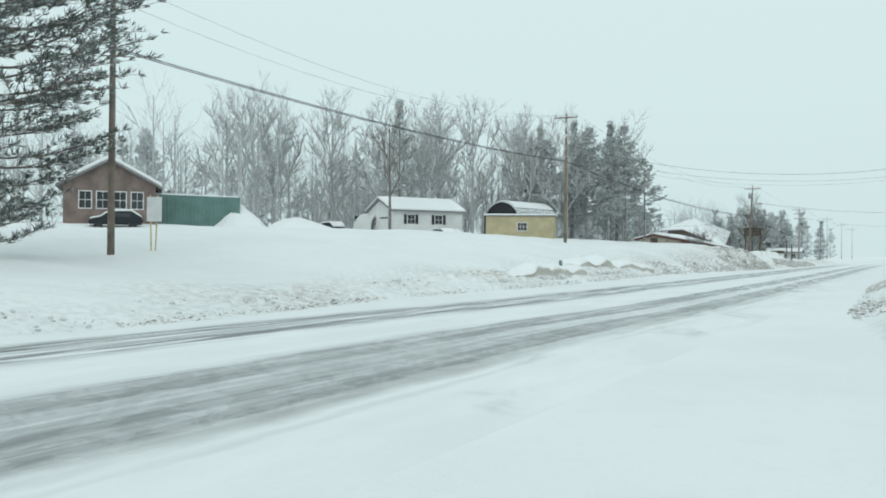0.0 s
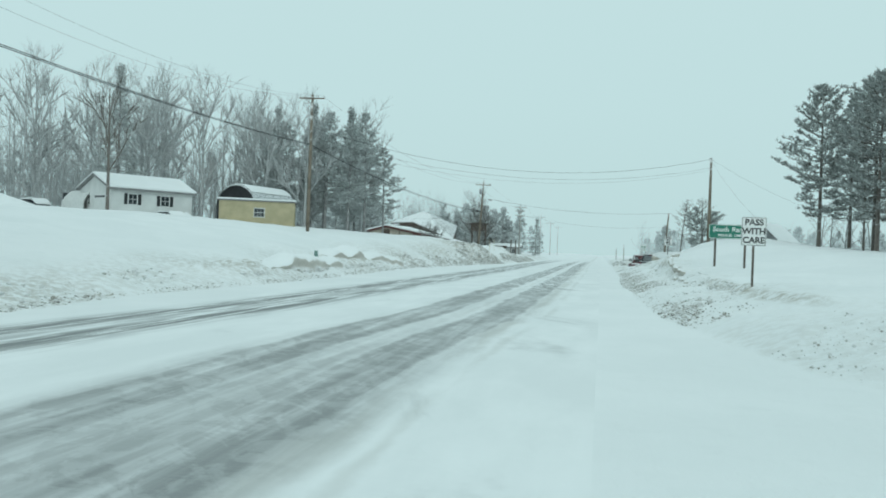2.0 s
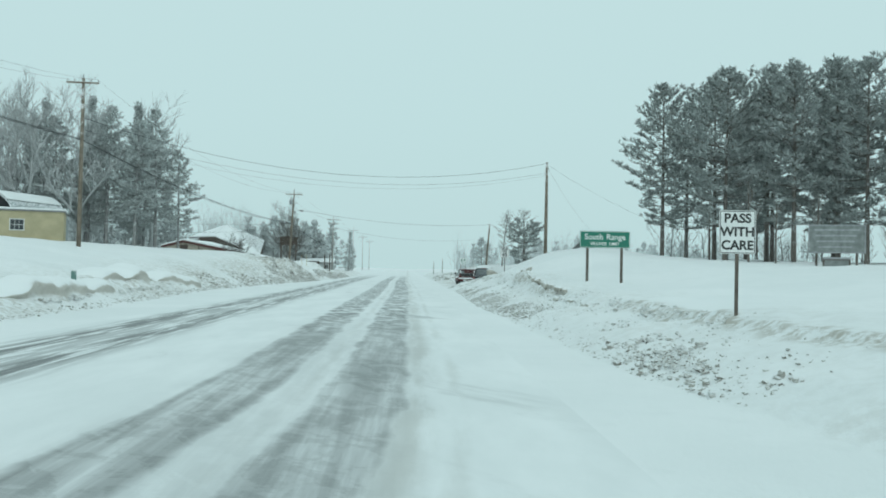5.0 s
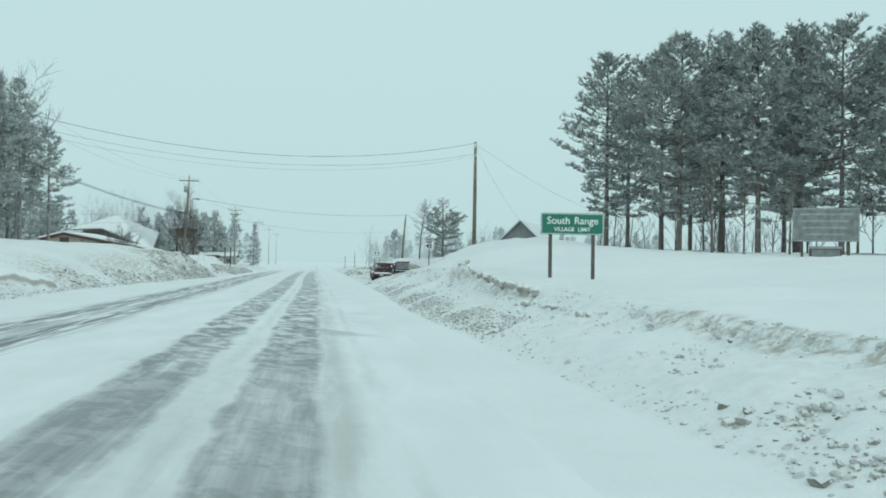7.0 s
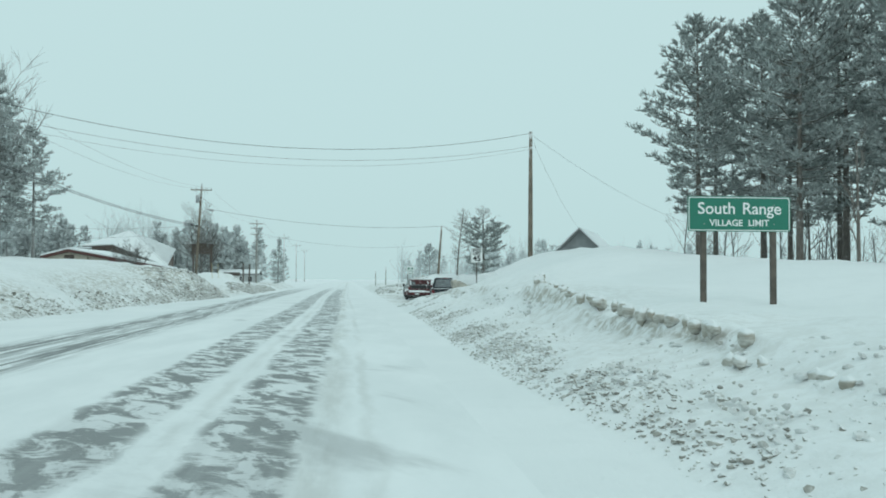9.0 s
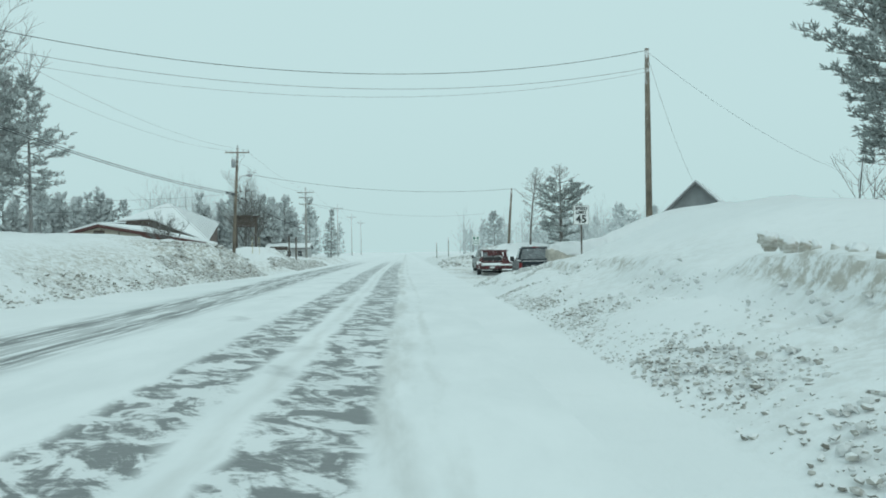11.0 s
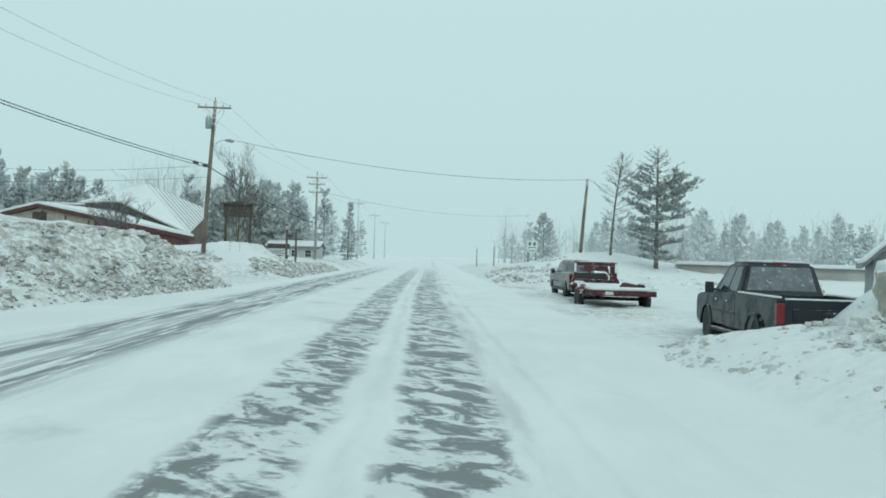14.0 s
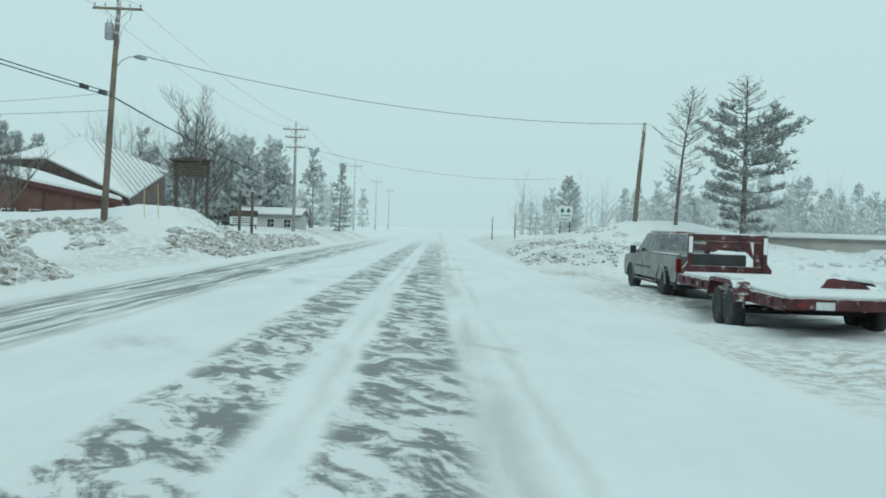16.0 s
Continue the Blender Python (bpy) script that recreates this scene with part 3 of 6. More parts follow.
def ledge_spots(count, side, y0, y1, d_mid, small, large):
    """Overlapping blocks along a broken line in the bank."""
    out = []
    for _ in range(count):
        y = random.uniform(y0, y1)
        if noise.noise(Vector((side * 3, y * 0.22, 2))) < -0.10:
            continue
        d = d_mid + 0.35 * noise.noise(Vector((0, y * 0.16, 4))) + random.uniform(-0.14, 0.14)
        x = float(np.interp(y, LEFT_Y, LEFT_X)) - d if side < 0 else float(np.interp(y, RIGHT_Y, RIGHT_X)) + d
        s = random.uniform(small, large)
        out.append((x, y, ground_z(x, y) + 0.05, s))
    return out


scatter_lumps("snow_chunks", ledge_spots(260, -1, 38, 64, 0.9, 0.03, 0.10), "brown-stained broken ledge in the verge bank", BLOCKS)


def grimy_face():
    n = Nodes("grimy_snow_face", 0.85)
    layer = n.noise(3.0, 5, 0.6, (1, 1, 4))
    face = n.mix(n.ramp(layer, 0.35, 0.68), (0.36, 0.33, 0.28), (0.66, 0.65, 0.62))
    n.colour(n.mix(n.ramp(n.normal_z(), 0.25, 0.6), face, SNOW))
    n.bump(n.noise(11, 5, 0.65), 0.6, 0.04)
    return n.mat


MAT_FACE = grimy_face()


def block_row(line, spacing, height, label, seed, gap=0.12):
    """Worn upright blocks along a cut in the bank, snow lying on their tops."""
    rng_r = random.Random(seed)
    pts = [Vector(p) for p in line]
    verts, faces = [], []
    for p, q in zip(pts, pts[1:]):
        k = max(1, int((q - p).length / spacing))
        for i in range(k):
            c = p.lerp(q, (i + rng_r.uniform(0.2, 0.8)) / k)
            if rng_r.random() < gap:
                continue
            vs, fs = BLOCKS[rng_r.randrange(8)]
            w, hh = spacing * rng_r.uniform(0.55, 0.95), height * rng_r.uniform(0.55, 1.1)
            x, y = c.x + rng_r.uniform(-0.12, 0.12), c.y
            base = len(verts)
            a = rng_r.uniform(0, 6.28)
            for v in vs:
                vx, vy = v.x * math.cos(a) - v.y * math.sin(a), v.x * math.sin(a) + v.y * math.cos(a)
                verts.append((x + 0.42 * w * vx, y + 0.62 * w * vy, c.z - 0.45 * hh + 0.75 * hh * v.z))
            faces += [[j + base for j in f] for f in fs]
    return tagged(mesh_object("snow_ledge", verts, faces, MAT_FACE, smooth=True), label, "snow ledge", kind="stuff")


block_row([(14.55, 48.9, 1.12), (14.45, 52.0, 1.2), (14.6, 58.0, 1.45), (14.95, 65.5, 1.9)], 0.30, 0.34, "long crumbled tan ledge along the snowbank", 4, 0.28)
for k, (lx, ly, lz, lw) in enumerate(((14.05, 48.2, 0.80, 0.30), (14.1, 46.4, 0.78, 0.26), (14.05, 43.2, 0.76, 0.28))):
    block_row([(lx, ly, lz), (lx + 0.1, ly + 0.5, lz), (lx, ly + 1.1, lz)], lw, 0.30, "worn tan hollow in the snowbank", 20 + k, 0.0)


def cut_face(outline, y0, y1, label, seed, material, category, rough=0.16):
    """The gritty brown end of a mound where a plough has cut it: a lumpy wedge, steep on every side."""
    bm = bmesh.new()
    prism(bm, outline, y0, y1)
    bmesh.ops.triangulate(bm, faces=bm.faces)
    bmesh.ops.subdivide_edges(bm, edges=bm.edges[:], cuts=5, use_grid_fill=True)
    for v in bm.verts:
        p = v.co * 2.2 + Vector((seed, 0, 0))
        v.co += rough * noise.noise_vector(p) + 0.06 * noise.noise_vector(p * 3.1)
    ob = part(category.replace(" ", "_"), bm, material, smooth=True)
    return tagged(ob, label, category)


MAT_CUT = plain("gritty_brown_snow", (0.45, 0.425, 0.375), 0.85, vary=0.25, scale=2.5, bump=0.5, fine=14.0, dist=0.03, snow=0.12)
cut_face([(15.35, 0.7), (15.35, 1.82), (15.65, 1.8), (16.3, 1.5), (17.3, 1.28), (17.7, 1.0), (17.7, 0.7)], 92.9, 93.35, "gritty brown cut end of the snow mound", 3, MAT_CUT, "cut snowbank", 0.10)
cut_face([(15.4, 1.3), (15.42, 1.95), (15.9, 2.1), (17.0, 2.15), (18.2, 2.3), (18.2, 1.2), (17.3, 1.30), (16.3, 1.5)], 93.0, 93.55, "smooth snow lying over the cut mound end", 5, MAT_SNOW, "snow mound", 0.12)


def hump_material():
    """Wind-smoothed snow, stained brown where its face is steep."""
    n = Nodes("stained_snow_hump", 0.8)
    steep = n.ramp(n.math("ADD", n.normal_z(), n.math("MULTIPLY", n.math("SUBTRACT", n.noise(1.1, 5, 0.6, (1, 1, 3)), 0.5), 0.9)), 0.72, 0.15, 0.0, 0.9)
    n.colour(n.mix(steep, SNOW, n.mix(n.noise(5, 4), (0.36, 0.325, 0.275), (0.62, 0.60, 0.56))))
    n.bump(n.noise(6, 5, 0.6), 0.4, 0.04)
    return n.mat


MAT_HUMP = hump_material()


def hump(points, width, height, label, seed, side):
    """A smooth hump of snow with a lip towards the road. side: 1 where the road lies to its +x."""
    pts = [Vector((x, y, 0)) for x, y in points]
    profile = ((-2.2, -0.25), (-1.6, 0.25), (-1.0, 0.62), (-0.4, 0.88), (0.1, 1.0), (0.5, 0.97), (0.76, 0.84), (0.84, 0.66), (0.78, 0.48), (0.80, 0.28), (1.0, 0.08), (1.35, -0.3))
    verts, faces, steps, wide = [], [], 60, len(profile)
    for i in range(steps + 1):
        f = i / steps * (len(pts) - 1)
        k = min(len(pts) - 2, int(f))
        c = pts[k].lerp(pts[k + 1], f - k)
        taper = math.sin(math.pi * min(1, max(0, i / steps))) ** 0.55
        swell = 0.72 + 0.7 * noise.noise(Vector((seed, c.y * 0.42, 0))) + 0.25 * noise.noise(Vector((seed, c.y * 1.3, 4)))
        base = ground_z(c.x, c.y)
        for w, h in profile:
            n1 = noise.noise(Vector((c.y * 0.9, w * 0.9 + seed, h)))
            x = c.x + side * (w * width * (0.5 + 0.5 * taper) + 0.22 * n1)
            tilt = ground_z(x, c.y) - base
            verts.append((x, c.y, base + 0.75 * tilt - 0.12 + (height * swell + 0.12) * taper * h + 0.04 * noise.noise(Vector((c.y * 2.3, w * 2.0, seed)))))
    for i in range(steps):
        for j in range(wide - 1):
            q = (i * wide + j, i * wide + j + 1, (i + 1) * wide + j + 1, (i + 1) * wide + j)
            faces.append(q if side > 0 else q[::-1])
    return tagged(mesh_object("snow_hump", verts, faces, MAT_HUMP, smooth=True), label, "snow hump")


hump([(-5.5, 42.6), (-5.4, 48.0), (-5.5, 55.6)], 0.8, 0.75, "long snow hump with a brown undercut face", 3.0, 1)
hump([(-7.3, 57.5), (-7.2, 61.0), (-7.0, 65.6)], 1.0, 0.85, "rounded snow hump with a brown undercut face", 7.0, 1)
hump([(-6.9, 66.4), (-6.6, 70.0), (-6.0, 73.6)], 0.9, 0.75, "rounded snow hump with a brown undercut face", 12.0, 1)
block_row([(14.95, 65.5, 1.9), (15.3, 67.4, 2.0), (15.9, 69.2, 2.1)], 0.34, 0.42, "crumbled tan end of the snow ledge", 61)


# ---- utility poles and cables ----
def utility_pole(x, y, z, top, arm=None, arm2=False, transformer=False, lamp=False, lean=(0, 0), label="", yaw=0, wood=MAT_POLE):
    """A wooden pole with cross-arm, insulators and fittings. top, arm: heights in the world."""
    h = top - z
    root = thing("utility_pole", pose(x, y, z, 0, 0, yaw), label, "utility pole", "utility poles along the road")
    bm = bmesh.new()
    tube(bm, [(0, 0, -0.8), (lean[0] * 0.5, lean[1] * 0.5, h * 0.5), (lean[0], lean[1], h)], [0.17, 0.145, 0.11], 12)
    part("pole", bm, wood, root, smooth=True)
    levels = ([] if arm is None else [arm - z]) + ([arm - z - 0.75, arm - z - 1.7] if arm2 else [])
    for k, a in enumerate(levels):
        f = a / h
        cx, cy = lean[0] * f, lean[1] * f
        half = 1.2 if k == 0 else 0.95
        cross = part("cross_arm", boxes((cx - half, cx + half, cy - 0.19, cy - 0.09, a - 0.06, a + 0.06), bevel=0.01), wood, root)
        bm = bmesh.new()
        for s in (-1, 1):
            tube(bm, [(cx + s * half * 0.55, cy - 0.2, a - 0.03), (cx, cy - 0.15, a - 0.6)], 0.014, 5)
        part("brace", bm, MAT_GALV, root)
        for s in (-0.93, -0.5, 0.5, 0.93):
            bm = bmesh.new()
            px = cx + s * half
            tube(bm, [(px, cy - 0.14, a + 0.05), (px, cy - 0.14, a + 0.13), (px, cy - 0.14, a + 0.15), (px, cy - 0.14, a + 0.2), (px, cy - 0.14, a + 0.26)],
                 [0.015, 0.018, 0.05, 0.042, 0.03], 8)
            part("insulator", bm, MAT_INSUL, cross)
    if arm is not None:
        bm = bmesh.new()
        tube(bm, [(lean[0], lean[1], h - 0.02), (lean[0], lean[1], h + 0.15), (lean[0], lean[1], h + 0.28)], [0.02, 0.05, 0.03], 8)
        part("insulator", bm, MAT_INSUL, root)
    if transformer:
        a = arm - z - 1.1
        off = lean[0] * a / h
        bm = bmesh.new()
        tube(bm, [(-0.36, -0.02, a - 0.42), (-0.36, -0.02, a - 0.38), (-0.36, -0.02, a + 0.36), (-0.36, -0.02, a + 0.42)], [0.18, 0.22, 0.22, 0.1], 14)
        can = part("transformer", bm, plain("grey_transformer_paint", (0.33, 0.35, 0.36), 0.5, snow=0.2), root, "grey transformer can", smooth=True)
        can.location.x = off
        for dx in (-0.1, 0.08):
            bm = bmesh.new()
            tube(bm, [(-0.36 + dx, -0.02, a + 0.38), (-0.36 + dx, -0.02, a + 0.5), (-0.36 + dx, -0.02, a + 0.6)], [0.05, 0.035, 0.02], 8)
            part("bushing", bm, MAT_INSUL, can)
        bm = bmesh.new()
        tube(bm, [(0.75, -0.14, arm - z - 0.05), (0.7, -0.2, arm - z - 0.5), (0.45, -0.2, a + 0.35), (0.2, -0.12, a - 0.2), (0.12, -0.1, a - 0.9)], 0.012, 5)
        part("lead_wire", bm, MAT_CABLE, root).location.x = off
    if lamp:
        a = lamp - z
        bm = bmesh.new()
        tube(bm, [(0.05, 0, a - 0.55), (0.35, 0, a - 0.15), (0.7, 0, a + 0.03), (1.0, 0, a + 0.05)], 0.025, 8)
        bracket = part("lamp_bracket", bm, MAT_GALV, root, smooth=True)
        bracket.location.x = lean[0] * a / h
        bm = bmesh.new()
        tube(bm, [(0.92, 0, a + 0.04), (1.02, 0, a + 0.05), (1.25, 0, a + 0.03), (1.5, 0, a - 0.03), (1.56, 0, a - 0.05)], [0.04, 0.09, 0.13, 0.1, 0.03], 10)
        part("lamp_head", bm, MAT_GALV, bracket, "grey street lamp head", smooth=True)
    return root


def cable(a, b, sag, radius, label, steps=28):
    a, b = Vector(a), Vector(b)
    bm = bmesh.new()
    tube(bm, [a.lerp(b, i / steps) - Vector((0, 0, sag * 4 * (i / steps) * (1 - i / steps))) for i in range(steps + 1)], radius, 5)
    return tagged(part("overhead_cable", bm, MAT_CABLE), label, "cable", "overhead cables")


utility_pole(-18.6, 27.65, 1.49, 14.38, 13.64, label="tall weathered wooden pole standing in deep snow", yaw=10)
utility_pole(-16.86, 81.72, 2.67, 15.75, 15.38, label="wooden pole with a cross-arm on the snowy slope", yaw=4)
utility_pole(-9.05, 140.74, 1.61, 12.59, 12.09, transformer=True, lamp=9.73, label="leaning wooden pole with transformer and street lamp", lean=(0.56, 0), yaw=3)
utility_pole(20.95, 95.3, 3.6, 11.95, label="plain wooden pole on top of the snow mound")
utility_pole(20.83, 155.99, 1.55, 9.24, label="plain leaning wooden pole beside the pickup yard", lean=(0.56, 0))
# From here on the poles wear wood tones lightened for haze.
utility_pole(-6.2, 180.17, 1.12, 11.16, 10.66, arm2=True, label="wooden pole with three cross-arms, wood paled for haze", wood=MAT_POLE_HAZE_LOW)
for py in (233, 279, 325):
    utility_pole(-5.7, py, 0.74, 11.53, 10.91, label="distant wooden pole, wood paled for the haze of falling snow", wood=MAT_POLE_HAZE_FAR)
utility_pole(-9.42, 212.04, 0.99, 3.97, label="short bare post beside the verge")

for dx, sag in ((-1.1, 1.9), (1.1, 1.95)):
    cable((-18.6 + dx, 27.528, 13.888), (-16.864 + dx, 81.592, 15.624), sag, 0.007, "thin bare power line between poles")
    cable((-16.864 + dx, 81.592, 15.624), (-8.68 + dx, 140.616, 12.338), sag, 0.007, "thin bare power line between poles")
    cable((-8.68 + dx, 140.616, 12.338), (-6.2 + dx, 180.048, 10.912), 0.744, 0.007, "thin bare power line between poles")
for dz in (0.0, 0.09):
    cable((-18.6, 27.528, 11.1 + dz), (-16.864, 81.592, 11.0 + dz), 0.6, 0.026, "thick black telephone cable")
    cable((-16.864, 81.592, 11.0 + dz), (-8.68, 140.616, 7.75 + dz * 2), 1.0, 0.026, "thick black telephone cable")
    cable((-8.68, 140.616, 7.75 + dz * 0.4), (-6.2, 180.048, 5.208 + dz * 0.4), 0.372, 0.022, "thick black telephone cable")
cable((-16.74, 81.716, 12.7), (20.946, 95.296, 11.85), 2.65, 0.014, "black power line slung across the road")
cable((-16.74, 81.716, 11.8), (20.946, 95.296, 10.95), 2.4, 0.009, "black power line slung across the road")
cable((-16.74, 81.716, 11.4), (20.946, 95.296, 10.75), 2.5, 0.006, "thin line slung across the road")
cable((20.946, 95.296, 11.65), (28.5, 111.0, 6.4), 0.434, 0.007, "service line down to the gabled shed")
cable((20.946, 95.296, 11.8), (37.2, 106.64, 6.448), 0.62, 0.007, "service line sloping down behind the trees")
cable((-7.44, 140.74, 9.858), (21.328, 155.992, 9.176), 0.93, 0.016, "black line slung across the road from the lamp pole")
cable((-6.2, 180.048, 9.176), (22.32, 208.32, 8.432), 1.116, 0.012, "thin line slung across the road far ahead")
for a, b in ((180, 233), (233, 279), (279, 325)):
    for dx in (-1.0, 1.0):
        cable((-6.076 + dx, a, 10.912), (-5.828 + dx, b, 11.036), 0.992, 0.010, "thin power line along the road")
cable((-8.928, 140.74, 7.936), (-37.2, 151.28, 8.68), 0.62, 0.010, "service line to the large roof")
cable((-8.928, 140.74, 7.068), (-37.2, 136.4, 6.2), 0.496, 0.010, "service line to the low building")


# splice boxes hanging on the telephone cable beside the lamp pole
for k, (f, dz) in enumerate(((0.985, 0.05), (0.957, 0.12))):
    p = Vector((-16.864, 81.592, 11.0)).lerp(Vector((-8.68, 140.616, 7.75)), f) + Vector((0, 0, -4.0 * 1.0 * f * (1 - f) + dz))
    bm = bmesh.new()
    tube(bm, [(-0.05, -0.34, 0), (-0.04, -0.28, 0), (0.04, 0.28, 0), (0.05, 0.34, 0)], [0.03, 0.10, 0.10, 0.03], 10)
    ob = part("splice_box", bm, MAT_CABLE, smooth=True)
    ob.location = p
    tagged(ob, "black splice box hanging on the telephone cable", "cable box", "splice boxes")


# ---- road signs ----
def bordered_plate(w, h, corner, thick, y):
    """A plate with rounded corners, facing -y."""
    bm = bmesh.new()
    pts = []
    for cx, cz, a0 in ((w / 2 - corner, h / 2 - corner, 0), (-w / 2 + corner, h / 2 - corner, 90), (-w / 2 + corner, -h / 2 + corner, 180), (w / 2 - corner, -h / 2 + corner, 270)):
        pts += [(cx + corner * math.cos(radians(a0 + a)), cz + corner * math.sin(radians(a0 + a))) for a in (0, 30, 60, 90)]
    return prism(bm, pts, y, y + thick)


def border_ring(w, h, corner, line, y):
    bm = bmesh.new()

    def ring(w, h, corner):
        pts = []
        for cx, cz, a0 in ((w / 2 - corner, h / 2 - corner, 0), (-w / 2 + corner, h / 2 - corner, 90), (-w / 2 + corner, -h / 2 + corner, 180), (w / 2 - corner, -h / 2 + corner, 270)):
            pts += [(cx + corner * math.cos(radians(a0 + a)), y, cz + corner * math.sin(radians(a0 + a))) for a in (0, 30, 60, 90)]
        return [bm.verts.new(p) for p in pts]
    a, b = ring(w, h, corner), ring(w - 2 * line, h - 2 * line, max(corner - line, 0.005))
    for i in range(len(a)):
        bm.faces.new((a[i], a[(i + 1) % len(a)], b[(i + 1) % len(a)], b[i]))
    return bm


def flip(x, y, z):
    """A pose for lettering that faces -y."""
    return pose(x, y, z, 90, 0, 0)


# green village limit sign on two posts
sign = thing("village_sign", pose(17.7, 56.7, 1.12, 0, 0, -3), "green village limit sign with white lettering on two brown posts", "road sign")
plate = part("plate", bordered_plate(2.44, 0.82, 0.06, 0.012, -0.012), MAT_SIGNGREEN, sign, "green sheeting")
plate.location.z = 2.27
part("border", border_ring(2.40, 0.78, 0.055, 0.02, -0.016), MAT_SIGNWHITE, plate)
for words, size, wx, wz in (("South", 0.385, -0.535, 0.115), ("Range", 0.385, 0.535, 0.115), ("VILLAGE", 0.21, -0.31, -0.215), ("LIMIT", 0.21, 0.46, -0.215)):
    text_part("lettering", words, size, flip(wx, -0.016, wz), MAT_SIGNWHITE, plate, "white letters", 0.004)
for sx in (-0.83, 0.83):
    part("post", boxes((sx - 0.06, sx + 0.06, 0.003, 0.12, -0.9, 2.55), bevel=0.006), MAT_POST, sign)
    for bz in (2.05, 2.5):
        bm = bmesh.new()
        tube(bm, [(sx, -0.016, bz - 0.02), (sx, -0.024, bz - 0.02)], 0.014, 8)
        part("bolt", bm, MAT_GALV, sign)


def speed_or_pass(x, y, z, bottom, lines, label, yaw, w=0.76, h=0.92):
    root = thing("road_sign", pose(x, y, z, 0, 0, yaw), label, "road sign", "white regulatory signs")
    face = part("plate", bordered_plate(w, h, 0.04, 0.005, -0.005), MAT_SIGNWHITE, root, "white sheeting")
    face.location.z = bottom - z + h / 2
    part("border", border_ring(w - 0.03, h - 0.03, 0.03, 0.014, -0.009), MAT_BLACK, face)
    for words, size, dz, bold in lines:
        text_part("lettering", words, size, flip(0, -0.008, dz), MAT_BLACK, face, "black letters", bold)
    bm = bmesh.new()
    box(bm, -0.035, 0.035, 0.002, 0.012, -0.9, bottom - z + h - 0.06)
    box(bm, -0.035, -0.027, 0.012, 0.04, -0.9, bottom - z + h - 0.06)
    box(bm, 0.027, 0.035, 0.012, 0.04, -0.9, bottom - z + h - 0.06)
    part("post", bm, MAT_POST, root, "brown steel channel post")
    for dz in (-0.25, 0.25):
        bm = bmesh.new()
        tube(bm, [(0, -0.006, bottom - z + h / 2 + dz), (0, -0.012, bottom - z + h / 2 + dz)], 0.012, 8)
        part("bolt", bm, MAT_GALV, root)
    return root


speed_or_pass(16.75, 91.8, 1.75, 2.9, (("SPEED", 0.21, 0.31, 0.007), ("LIMIT", 0.21, 0.12, 0.007), ("45", 0.50, -0.20, 0.014)),
              "white speed limit 45 sign on a brown steel post", -4)
speed_or_pass(15.1, 33.0, 1.0, 2.25, (("PASS", 0.27, 0.285, 0.008), ("WITH", 0.27, 0.0, 0.008), ("CARE", 0.27, -0.285, 0.008)),
              "white pass with care sign on a brown steel post", -6)


# ---- trees ----
def limb(verts, faces, points, r0, r1, sides=3):
    base = len(verts)
    n = len(points)
    for i, p in enumerate(points):
        way = (points[min(i + 1, n - 1)] - points[max(i - 1, 0)]).normalized()
        side = way.orthogonal().normalized()
        up = side.cross(way)
        r = r0 + (r1 - r0) * i / (n - 1)
        for k in range(sides):
            a = 2 * math.pi * k / sides
            verts.append(p + r * (math.cos(a) * side + math.sin(a) * up))
    for i in range(n - 1):
        for k in range(sides):
            a, b = base + i * sides + k, base + i * sides + (k + 1) % sides
            faces.append((a, b, b + sides, a + sides))


def tuft(verts, faces, p, way, size, rng, count=8, wide=1.1):
    """A spray of needles: thin blades round a twig's end."""
    for _ in range(count):
        d = (way * 0.7 + Vector((rng.uniform(-1, 1), rng.uniform(-1, 1), rng.uniform(-0.5, 0.9)))).normalized()
        s = d.orthogonal().normalized()
        s = Matrix.Rotation(rng.uniform(0, 6.28), 3, d) @ s
        L = size * rng.uniform(0.6, 1.2)
        w = L * rng.uniform(0.04, 0.10) * wide
        base = len(verts)
        verts += [p - d * 0.15 * L, p + d * 0.45 * L + s * w, p + d * L, p + d * 0.45 * L - s * w]
        faces.append((base, base + 1, base + 2, base + 3))


